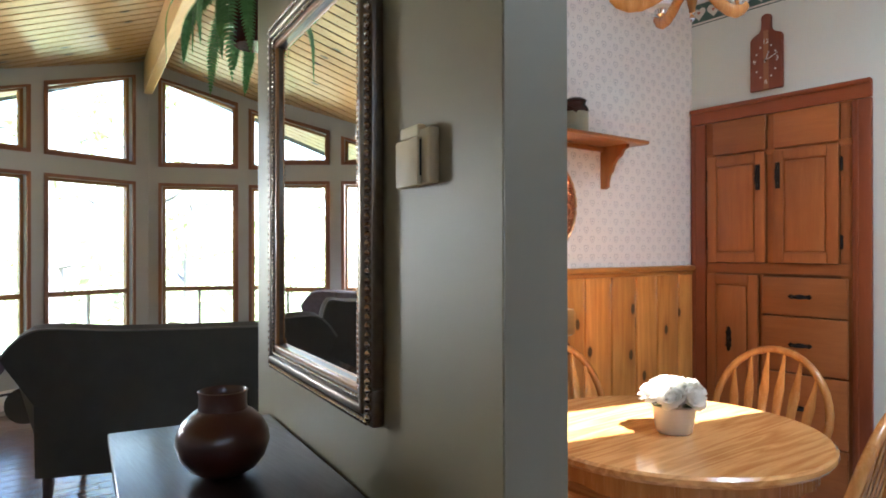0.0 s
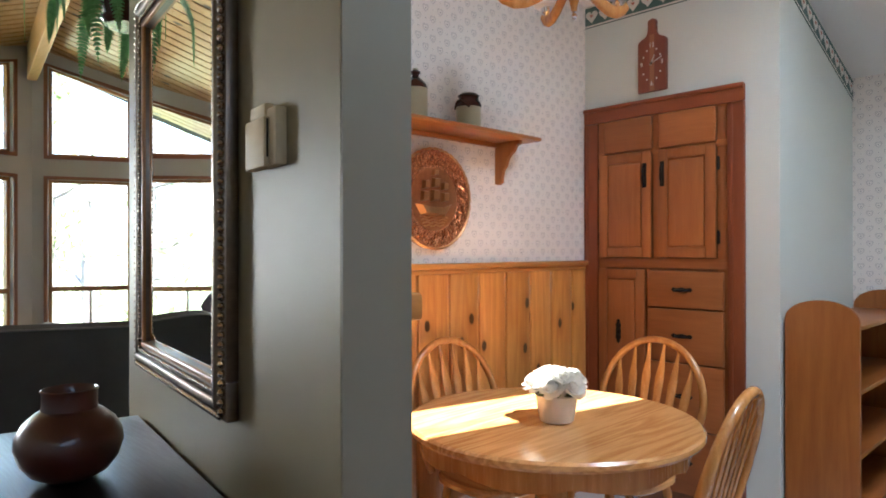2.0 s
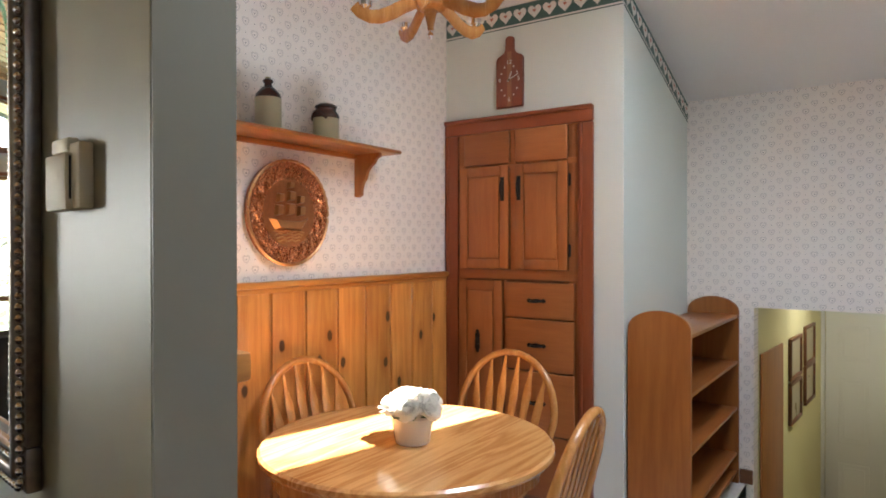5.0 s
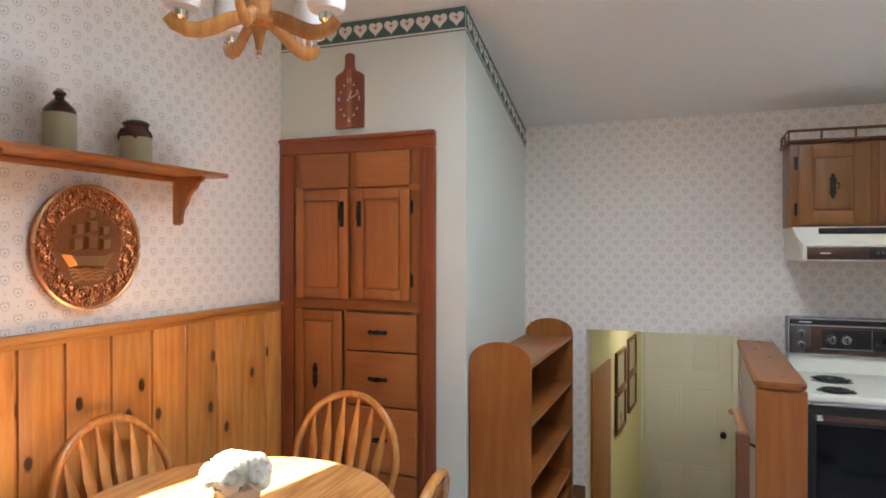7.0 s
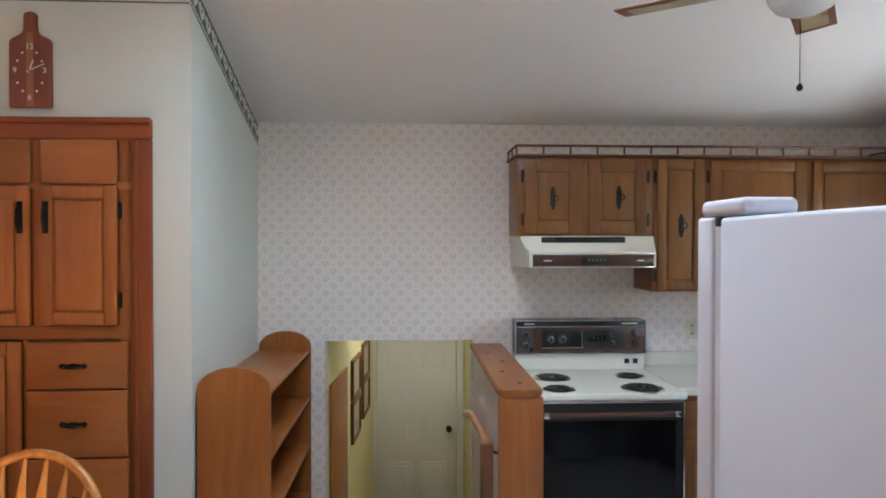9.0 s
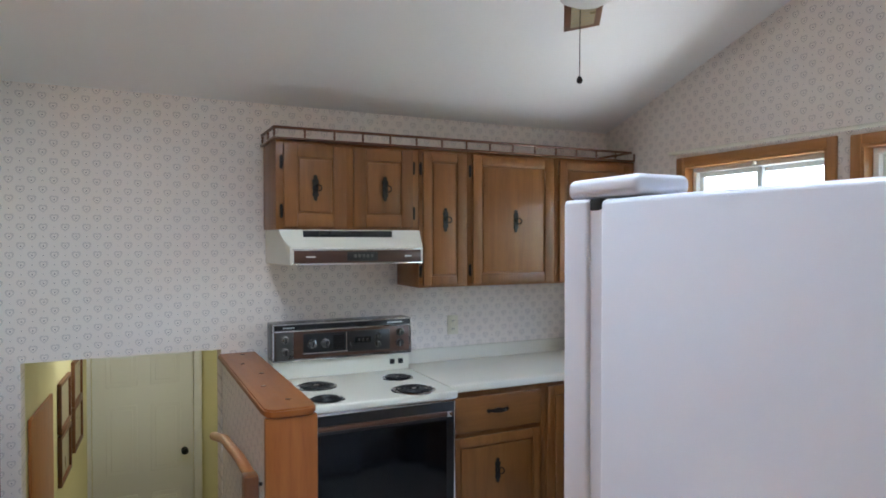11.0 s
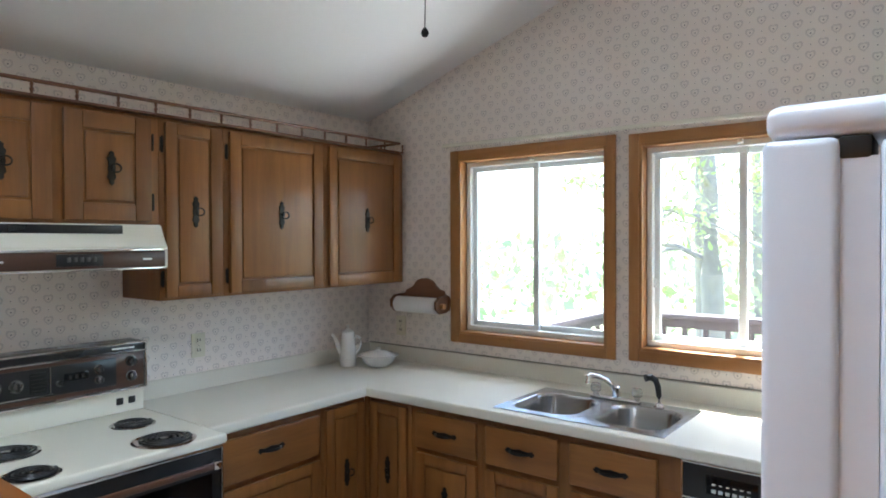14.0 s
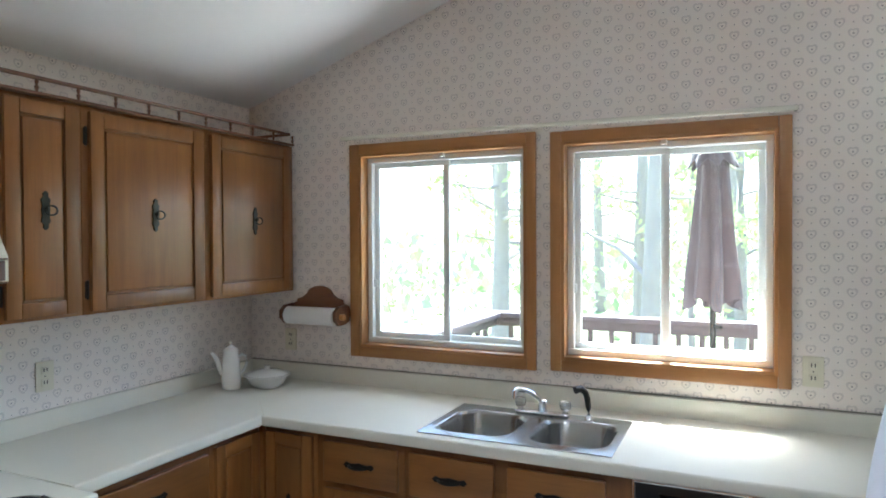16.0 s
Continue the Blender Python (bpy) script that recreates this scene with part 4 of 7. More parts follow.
part("rim", embossed_rim(), M["copper"], plate, "embossed leafy rim")
part("rope_edge", sweep(bmesh.new(), [PL @ Vector((0.222 * math.cos(a), 0.222 * math.sin(a), 0.024)) for a in [2 * math.pi * k / 80 for k in range(80)]], lambda s: 0.006 + 0.0016 * math.sin(s * 2 * math.pi * 40), 6, closed=True), M["copper_plain"], plate)
part("well", lathe(bmesh.new(), [(0.146, 0.002), (0.146, 0.017), (0.138, 0.0155), (0.06, 0.014), (0.001, 0.014)], PL, 64), M["copper_dark"], plate)
# relief of the ship: local x points down, local y along the wall
def relief(pts, z0, z1):
    bm = bmesh.new()
    pts = [(1.35 * u, 1.35 * v - 0.018) for u, v in pts]
    a = [bm.verts.new(PL @ Vector((-v, u, z0))) for u, v in pts]
    cu = sum(u for u, v in pts) / len(pts)
    cv = sum(v for u, v in pts) / len(pts)
    b = [bm.verts.new(PL @ Vector((-(cv + 0.75 * (v - cv)), cu + 0.75 * (u - cu), z1))) for u, v in pts]
    bm.faces.new(b)
    k = len(pts)
    for i in range(k):
        bm.faces.new((a[i], a[(i + 1) % k], b[(i + 1) % k], b[i]))
    return bm


part("ship_hull", relief([(-0.085, -0.005), (-0.06, -0.04), (0.05, -0.045), (0.085, 0.0), (0.05, -0.012), (-0.04, -0.012)], 0.013, 0.036), M["copper_plain"], plate)
for u, v, w, h in ((-0.045, 0.02, 0.03, 0.036), (0.0, 0.024, 0.034, 0.04), (0.045, 0.02, 0.028, 0.034), (-0.04, 0.058, 0.026, 0.03), (0.003, 0.066, 0.03, 0.034), (0.043, 0.056, 0.024, 0.028), (0.0, 0.1, 0.022, 0.022)):
    part("ship_sail", relief([(u - w / 2, v - h / 2), (u + w / 2, v - h / 2 + 0.004), (u + w / 2 + 0.004, v + h / 2), (u - w / 2 + 0.003, v + h / 2)], 0.013, 0.034), M["copper_plain"], plate)
for k in range(4):
    part("ship_wave", sweep(bmesh.new(), [PL @ Vector((0.080 + 0.013 * k + 0.004 * math.sin(9 * s / 2 + k), -0.085 + 0.017 * s + 0.008 * k * (1 - s / 5), 0.015)) for s in range(11)], 0.004, 6), M["copper_plain"], plate)

# ------------------------------------------------------------------ round table, flowers, chairs
TX, TY, TR = 0.696, -2.444, 0.528
table = thing("round_table", (TX, TY, 0), "round varnished oak pedestal dining table", "table")
TM = Matrix.Translation((TX, TY, 0))
part("tabletop", lathe(bmesh.new(), [(TR - 0.03, 0.715), (TR - 0.006, 0.719), (TR, 0.728), (TR - 0.002, 0.742), (TR - 0.012, 0.750), (0.001, 0.750)], TM, 72), M["oak"], table, "oak tabletop with wavy grain")
def apron_ring(r0, r1, z0, z1):
    bm = bmesh.new()
    seg = 48
    rows = [[bm.verts.new(TM @ Vector((r * math.cos(2 * math.pi * k / seg), r * math.sin(2 * math.pi * k / seg), z - (0.02 * abs(math.sin(math.pi * k / 6)) if z == z0 else 0)))) for k in range(seg)] for r, z in ((r0, z1), (r0, z0), (r1, z0), (r1, z1))]
    for p, q in zip(rows, rows[1:] + rows[:1]):
        for k in range(seg):
            bm.faces.new((p[k], p[(k + 1) % seg], q[(k + 1) % seg], q[k]))
    return bm
part("apron", apron_ring(TR - 0.055, TR - 0.075, 0.655, 0.717), M["oak_z"], table)
part("pedestal", lathe(bmesh.new(), [(0.10, 0.10), (0.10, 0.16), (0.06, 0.20), (0.085, 0.32), (0.06, 0.46), (0.05, 0.56), (0.09, 0.64), (0.13, 0.70), (0.13, 0.715)], TM, 28), M["oak_z"], table)
for k in range(4):
    a = radians(45 + 90 * k)
    pts = [TM @ Vector((r * math.cos(a), r * math.sin(a), z)) for r, z in ((0.06, 0.17), (0.15, 0.19), (0.25, 0.12), (0.34, 0.045), (0.40, 0.03))]
    part("foot", sweep(bmesh.new(), pts, lambda s: 0.038 - 0.01 * s, 10), M["oak_z"], table)

pot = thing("flower_pot", (0.739, -2.470, 0.75), "white ribbed pot of white silk flowers", "flower pot")
FM = Matrix.Translation((0.739, -2.470, 0.7505))
part("pot", lathe(bmesh.new(), [(0.056, 0), (0.060, 0.004), (0.073, 0.078), (0.077, 0.094), (0.071, 0.094), (0.067, 0.080), (0.001, 0.078)], FM, 60, wave=lambda a, z: 0.012 * math.sin(20 * a) if 0.003 < z < 0.09 else 0), M["china"], pot)
rng = random.Random(4)
for k in range(15):
    a, r = 2.4 * k, 0.0225 * math.sqrt(k)
    c = FM @ Vector((r * math.cos(a), r * math.sin(a), 0.162 - 6.5 * r * r + rng.uniform(-0.012, 0.018)))
    lift = Vector((r * math.cos(a), r * math.sin(a), 0.07)).to_track_quat("Z", "Y").to_matrix().to_4x4()
    bm = bmesh.new()
    bmesh.ops.create_icosphere(bm, subdivisions=2, radius=0.021, matrix=Matrix.Translation(c))
    for ring, (n, rr, tilt) in enumerate(((6, 0.022, 72), (8, 0.034, 50), (9, 0.043, 26), (9, 0.046, 2))):
        for i in range(n):
            b = 2 * math.pi * i / n + ring + rng.uniform(-0.2, 0.2)
            m = Matrix.Translation(c) @ lift @ Matrix.Rotation(b, 4, "Z") @ Matrix.Rotation(radians(-tilt + rng.uniform(-8, 8)), 4, "Y")
            pts = [(0.0, -0.008, 0), (rr * 0.6, -0.020, 0.005), (rr, -0.014, 0.012), (rr * 1.06, 0.0, 0.012 + rng.uniform(-0.003, 0.004)), (rr, 0.014, 0.012), (rr * 0.6, 0.020, 0.005), (0.0, 0.008, 0)]
            vs = [bm.verts.new(m @ Vector(p)) for p in pts]
            cc = bm.verts.new(m @ Vector((rr * 0.55, 0, -0.004)))
            for p, q in zip(vs, vs[1:]):
                bm.faces.new((p, q, cc))
    part("blossom", bm, M["petal"], pot, "white blossom")
for k in range(7):
    a = 0.9 * k
    m = FM @ Matrix.Rotation(a, 4, "Z")
    bm = bmesh.new()
    vs = [bm.verts.new(m @ Vector(p)) for p in ((0.03, 0, 0.09), (0.06, -0.014, 0.105), (0.092, 0, 0.098), (0.06, 0.014, 0.105))]
    bm.faces.new(vs)
    part("leaf", bm, M["stem"], pot)


def build_chair():
    """Arrow-back bow chair about the origin, facing +y, the seat's middle over the origin."""
    c = thing("dining_chair", Matrix.Identity(4), "honey oak bow-back chair with arrow spindles", "chair", "chairs round the table")
    seat = [(0.205 * math.copysign(abs(math.cos(a)) ** 0.75, math.cos(a)), 0.205 * math.copysign(abs(math.sin(a)) ** 0.75, math.sin(a))) for a in [2 * math.pi * k / 28 for k in range(28)]]
    bm = bmesh.new()
    rings = [[bm.verts.new((x * s, y * s, z)) for x, y in seat] for s, z in ((0.93, 0.425), (1.0, 0.435), (1.0, 0.452), (0.96, 0.462), (0.6, 0.452))]
    for p, q in zip(rings, rings[1:]):
        for k in range(28):
            bm.faces.new((p[k], p[(k + 1) % 28], q[(k + 1) % 28], q[k]))
    bm.faces.new(rings[-1])
    bm.faces.new(list(reversed(rings[0])))
    part("seat", bm, M["oak"], c)
    lean = lambda z: -0.165 - 0.26 * (z - 0.455)
    hoop = [(-0.185, lean(0.46), 0.46), (-0.205, lean(0.53), 0.53), (-0.228, lean(0.62), 0.62)]
    for k in range(21):
        a = math.pi * k / 20
        z = 0.70 + 0.265 * math.sin(a)
        hoop.append((-0.243 * math.cos(a), lean(z), z))
    hoop += [(-x, y, z) for x, y, z in reversed(hoop[:3])]
    part("back_bow", sweep(bmesh.new(), hoop, 0.0155, 10), M["oak_z"], c)
    for i in range(6):
        fx = -0.125 + 0.05 * i
        topx = fx * 1.42
        zt = 0.70 + 0.265 * max(0.0, 1 - (topx / 0.243) ** 2) ** 0.5 - 0.004
        m0, m1 = Vector((fx, lean(0.455), 0.455)), Vector((topx, lean(zt), zt))
        w = [0.008, 0.010, 0.015, 0.019, 0.020, 0.012, 0.007, 0.006]
        s = [0, 0.25, 0.46, 0.60, 0.70, 0.82, 0.92, 1.0]
        bm = bmesh.new()
        rows = []
        for ww, ss in zip(w, s):
            p = m0.lerp(m1, ss)
            rows.append([bm.verts.new(p + Vector((dx * ww, dy * 0.0055, 0))) for dx, dy in ((-1, -0.4), (-0.5, -1), (0.5, -1), (1, -0.4), (1, 0.4), (0.5, 1), (-0.5, 1), (-1, 0.4))])
        for p, q in zip(rows, rows[1:]):
            for k in range(8):
                bm.faces.new((p[k], p[(k + 1) % 8], q[(k + 1) % 8], q[k]))
        part("spindle", bm, M["oak_z"], c)
    prof = [(0.012, 0), (0.014, 0.03), (0.019, 0.12), (0.013, 0.17), (0.020, 0.2), (0.021, 0.28), (0.014, 0.34), (0.018, 0.37), (0.015, 0.435)]
    for sx in (-1, 1):
        for sy in (-1, 1):
            top, foot = Vector((0.13 * sx, 0.125 * sy, 0.43)), Vector((0.185 * sx, 0.19 * sy, 0.0))
            d = top - foot
            m = Matrix.Translation(foot) @ d.to_track_quat("Z", "Y").to_matrix().to_4x4() @ Matrix.Diagonal((1, 1, d.length / 0.435, 1))
            part("leg", lathe(bmesh.new(), prof, m, 14), M["oak_z"], c)
    for sx in (-1, 1):
        part("stretcher", rod(bmesh.new(), (0.165 * sx, -0.165, 0.16), (0.165 * sx, 0.165, 0.16), 0.010, 0.010, 10), M["oak_z"], c)
    part("stretcher", rod(bmesh.new(), (-0.163, 0, 0.16), (0.163, 0, 0.16), 0.011, 0.011, 10), M["oak_z"], c)
    return c


def chair_pose(top_x, top_y, deg):
    """Places a chair by the top of its back; deg turns it from facing +y."""
    off = Matrix.Rotation(radians(deg), 4, "Z") @ Vector((0, -0.297, 0))
    return Matrix.Translation((top_x - off.x, top_y - off.y, 0)) @ Matrix.Rotation(radians(deg), 4, "Z")


chair = build_chair()
placed(chair, chair_pose(0.080, -2.385, -93))
copy_thing(chair, chair_pose(0.724, -1.706, 177))
copy_thing(chair, chair_pose(1.43, -2.52, 97))

# ------------------------------------------------------------------ chandelier
CX, CY, CZ = 0.765, -2.395, 2.20
cm = Matrix.Translation((CX, CY, CZ))
lampc = thing("chandelier", (CX, CY, roof(CY)), "wooden chandelier with curved arms and frosted glass shades", "chandelier")
part("finial", lathe(bmesh.new(), [(0.004, 0.0), (0.010, 0.008), (0.006, 0.02), (0.012, 0.03), (0.011, 0.036), (0.020, 0.075), (0.026, 0.10)], cm, 16), M["oak_z"], lampc)
part("finial_tip", lathe(bmesh.new(), [(0.003, -0.008), (0.009, 0.0), (0.006, 0.014), (0.011, 0.022), (0.004, 0.03)], cm, 12), M["chrome"], lampc)
part("hub", lathe(bmesh.new(), [(0.03, 0.095), (0.055, 0.105), (0.058, 0.118), (0.042, 0.13), (0.042, 0.24), (0.05, 0.25), (0.03, 0.27)], cm, 28), M["oak_z"], lampc)
part("stem", rod(bmesh.new(), (CX, CY, CZ + 0.26), (CX, CY, roof(CY) - 0.01), 0.012, 0.012, 12), M["oak_z"], lampc)
part("canopy", lathe(bmesh.new(), [(0.02, -0.06), (0.06, -0.03), (0.065, 0.02)], Matrix.Translation((CX, CY, roof(CY))), 24), M["oak_z"], lampc)
for k in range(5):
    a = radians(72 * k + 7)
    d = Vector((math.cos(a), math.sin(a), 0))
    pts = [Vector((CX, CY, 0)) + d * r + Vector((0, 0, CZ + z)) for r, z in ((0.03, 0.125), (0.06, 0.122), (0.10, 0.105), (0.14, 0.082), (0.18, 0.066), (0.215, 0.064), (0.25, 0.078), (0.272, 0.10))]
    arm = part("arm", sweep(bmesh.new(), pts, lambda s: 0.012 + 0.003 * math.sin(math.pi * s), 12, flat=1.75), M["oak_z"], lampc)
    sm = Matrix.Translation(Vector((CX, CY, CZ)) + d * 0.235)
    part("socket_cup", lathe(bmesh.new(), [(0.012, 0.09), (0.024, 0.10), (0.026, 0.118), (0.02, 0.124)], sm, 16), M["chrome"], arm)
    part("shade", lathe(bmesh.new(), [(0.022, 0.122), (0.052, 0.128), (0.060, 0.145), (0.058, 0.20), (0.052, 0.245), (0.049, 0.245), (0.054, 0.20), (0.055, 0.15), (0.02, 0.130)], sm, 28), M["shade"], arm, "frosted glass shade")
# ------------------------------------------------------------------ bookcase and half wall by the stairs
bk = thing("bookcase", (1.2, -0.58, 0), "open pine bookcase with arched ends, empty shelves", "bookcase")
def arched_end(y, thick):
    out = [(1.062, 0.0), (1.362, 0.0), (1.362, 1.045)]
    out += [(1.212 + 0.15 * math.cos(math.pi * k / 16), 1.045 + 0.088 * math.sin(math.pi * k / 16)) for k in range(1, 16)]
    out += [(1.062, 1.045)]
    bm = prism(bmesh.new(), out, Matrix.Translation((0, y, 0)), thick)
    bmesh.ops.bevel(bm, geom=[e for e in bm.edges], offset=0.003, segments=2, affect="EDGES")
    return bm
part("end_panel", arched_end(-1.155, 0.022), M["pine_shaded_z"], bk)
part("end_panel", arched_end(-0.035, 0.022), M["pine_shaded_z"], bk)
for z in (0.06, 0.17, 0.445, 0.725, 1.005):
    part("shelf_board", B(1.066, 1.355, -1.133, -0.036, z, z + 0.02, 0.004), M["pine_shaded_y"], bk)
part("back_panel", B(1.054, 1.064, -1.133, -0.036, 0.02, 1.02), M["pine_shaded_z"], bk)
for y in (-1.05, -0.55, -0.1):
    part("peg", lathe(bmesh.new(), [(0.006, 0), (0.005, 0.002), (0.001, 0.0025)], Matrix.Translation((1.21, y, 1.0405)), 10), M["red_wood"], bk)

hw = thing("half_wall", (2.40, -0.62, 0), "low wallpapered wall with a pegged pine cap and end post", "half wall", "", "structure")
part("core", B(2.325, 2.475, -1.222, -0.004, -1.2, 1.018), M["paper_x"], hw)
part("end_post", B(2.308, 2.492, -1.254, -1.222, 0.0, 1.018, 0.004), M["pine_shaded_z"], hw)
out = [(2.305, -0.004), (2.495, -0.004), (2.495, -1.215), (2.485, -1.245), (2.462, -1.262), (2.338, -1.262), (2.315, -1.245), (2.305, -1.215)]
bm = prism(bmesh.new(), out, Matrix(((1, 0, 0, 0), (0, 0, 1, 0), (0, 1, 0, 1.019), (0, 0, 0, 1))), 0.03)
bmesh.ops.bevel(bm, geom=[e for e in bm.edges], offset=0.006, segments=2, affect="EDGES")
cap = part("cap", bm, M["pine_shaded_y"], hw)
for k in range(5):
    part("peg", lathe(bmesh.new(), [(0.011, 0), (0.010, 0.0015), (0.001, 0.002)], Matrix.Translation((2.395 + 0.02 * (-1) ** k, -1.12 + 0.26 * k, 1.0492)), 12), M["glaze"], cap)

rail = thing("handrail", (2.25, -1.2, 0.8), "brown wooden stair handrail on dark brackets", "handrail")
part("rail", sweep(bmesh.new(), [(2.272, -1.215, 0.80), (2.274, -0.9, 0.785), (2.276, -0.45, 0.735), (2.276, -0.05, 0.64)], 0.021, 10), M["pine_shaded_y"], rail)
part("end_block", B(2.235, 2.285, -1.26, -1.20, 0.40, 0.83, 0.006), M["walnut"], rail)
part("bracket", rod(bmesh.new(), (2.262, -1.1, 0.77), (2.323, -1.1, 0.74), 0.007, 0.007, 8), M["iron"], rail)
solid("stair_panel", B(0.03, 0.62, -0.02, -0.004, -1.05, 0.765, 0.004, m=hall_l), M["pine_shaded_z"], "plain brown wooden panel on the stairwell wall", "panel")
for cx, cz in ((1.07, 0.61), (1.07, 0.285), (1.62, 0.645), (1.62, 0.33)):
    p = thing("picture_frame", hall_l @ Matrix.Translation((cx, -0.02, cz)), "small framed picture on the yellow wall", "picture", "stairwell pictures")
    fb = lambda *a, **k: box(bmesh.new(), *a, m=hall_l, **k)
    w, h = 0.20, 0.155
    for a in ((cx - w, cx + w, cz + h - 0.025, cz + h), (cx - w, cx + w, cz - h, cz - h + 0.025), (cx - w, cx - w + 0.025, cz - h + 0.025, cz + h - 0.025), (cx + w - 0.025, cx + w, cz - h + 0.025, cz + h - 0.025)):
        part("frame", fb(a[0], a[1], -0.024, -0.001, a[2], a[3], 0.003), M["walnut"], p)
    part("print", fb(cx - w + 0.02, cx + w - 0.02, -0.010, -0.002, cz - h + 0.02, cz + h - 0.02), M["stoneware"], p)

# ------------------------------------------------------------------ wall cabinets, gallery rail, hood
UY = -0.312
def wall_cabinet(x0, x1, z0, doors, name_label):
    u = thing("wall_cabinet", ((x0 + x1) / 2, -0.16, z0), name_label, "cabinet", "kitchen wall cabinets")
    part("body", B(x0, x1, UY, -0.002, z0, 2.128, 0.002), M["maple"], u)
    for a, b, hx, hz, left in doors:
        m = Matrix.Translation((a, UY - 0.001, z0 + 0.012))
        d = raised_door(m, b - a, 2.112 - z0 - 0.012, u, M["maple"], 0.066 if z0 > 1.6 else 0.056 if b - a > 0.3 else 0.050)
        part("handle", key_pull(Matrix.Translation((hx, UY - 0.019, hz))), M["pewter"], d, "aged pewter ring pull")
        for z in (z0 + 0.09, 2.02):
            part("hinge", hinge(Matrix.Translation((a - 0.010 if left else b + 0.010, UY - 0.001, z))), M["iron"], d)
    return u
wall_cabinet(2.540, 3.300, 1.690, [(2.576, 2.892, 2.732, 1.897, True), (2.932, 3.262, 3.102, 1.903, False)], "short maple wall cabinet above the range hood")
wall_cabinet(3.301, 3.600, 1.378, [(3.322, 3.578, 3.454, 1.747, True)], "narrow maple wall cabinet with ring pull")
wall_cabinet(3.601, 4.190, 1.378, [(3.625, 4.165, 3.906, 1.745, True)], "wide maple wall cabinet with ring pull")
wall_cabinet(4.191, 4.805, 1.378, [(4.215, 4.765, 4.491, 1.735, False)], "maple corner wall cabinet with ring pull")
gal = thing("gallery_rail", (3.66, -0.3, 2.128), "thin brown spindle rail along the cabinet tops", "rail")
part("base_strip", B(2.522, 4.79, -0.340, -0.312 + 0.02, 2.129, 2.140, 0.004), M["walnut"], gal)
part("base_strip", B(2.522, 2.545, -0.29, -0.004, 2.129, 2.140, 0.004), M["walnut"], gal)
part("top_rail", rod(bmesh.new(), (2.532, -0.318, 2.189), (4.775, -0.318, 2.189), 0.0075, 0.0075, 8), M["walnut"], gal)
part("top_rail", rod(bmesh.new(), (4.775, -0.318, 2.189), (4.775, -0.01, 2.189), 0.0075, 0.0075, 8), M["walnut"], gal)
part("base_strip", B(4.765, 4.79, -0.29, -0.004, 2.129, 2.140, 0.004), M["walnut"], gal)
part("top_rail", rod(bmesh.new(), (2.532, -0.318, 2.189), (2.532, -0.01, 2.189), 0.0075, 0.0075, 8), M["walnut"], gal)
spin = [(0.006, 0.0), (0.004, 0.008), (0.0075, 0.02), (0.0035, 0.026), (0.007, 0.036), (0.004, 0.044)]
posts = [(2.532 + 0.1512 * k, -0.318) for k in range(16)] + [(2.532, -0.17), (2.532, -0.02), (4.775, -0.17), (4.775, -0.02)]
for px, py in posts:
    part("spindle", lathe(bmesh.new(), spin, Matrix.Translation((px, py, 2.1395)), 10), M["walnut"], gal)

hood = thing("range_hood", (2.92, -0.2, 1.515), "cream range hood with dark control strip", "range hood")
bm = bmesh.new()
v = lambda *p: bm.verts.new(p)
b0, b1, f0, f1 = v(2.548, -0.003, 1.514), v(3.298, -0.003, 1.514), v(3.286, -0.405, 1.516), v(2.590, -0.405, 1.516)
m0, m1 = v(2.590, -0.405, 1.600), v(3.286, -0.405, 1.600)
c0, c1 = v(2.560, -0.362, 1.640), v(3.290, -0.362, 1.640)
t0, t1, t2, t3 = v(2.548, -0.335, 1.689), v(3.298, -0.335, 1.689), v(3.298, -0.003, 1.689), v(2.548, -0.003, 1.689)
for f in ((b0, b1, f0, f1), (f1, f0, m1, m0), (m0, m1, c1, c0), (c0, c1, t1, t0), (t0, t1, t2, t3), (b1, b0, t3, t2), (b0, f1, m0, c0, t0, t3), (f0, b1, t2, t1, c1, m1)):
    bm.faces.new(f)
bmesh.ops.bevel(bm, geom=[e for e in bm.edges], offset=0.004, segments=2, affect="EDGES")
part("shell", bm, M["enamel"], hood)
part("vent_slot", B(2.665, 3.13, -0.358, -0.34, 1.652, 1.684, 0.002), M["black"], hood, "black vent slot")
cs = part("control_strip", B(2.606, 3.272, -0.411, -0.403, 1.524, 1.586, 0.003), M["brown_panel"], hood, "woodgrain control strip")
part("strip_trim", B(2.598, 3.28, -0.409, -0.402, 1.588, 1.594, 0.001), M["chrome"], hood)
part("strip_trim", B(2.598, 3.28, -0.409, -0.402, 1.516, 1.522, 0.001), M["chrome"], hood)
part("switch_panel", B(2.87, 3.03, -0.415, -0.409, 1.534, 1.578, 0.002), M["black"], hood)
for k in range(5):
    part("switch", B(2.905 + 0.022 * k, 2.917 + 0.022 * k, -0.419, -0.414, 1.55, 1.566, 0.001), M["knob_steel"], cs)
part("maker_mark", B(2.665, 2.71, -0.413, -0.4105, 1.552, 1.558), M["label_white"], cs)
part("maker_mark", B(3.18, 3.215, -0.413, -0.4105, 1.552, 1.558), M["label_white"], cs)

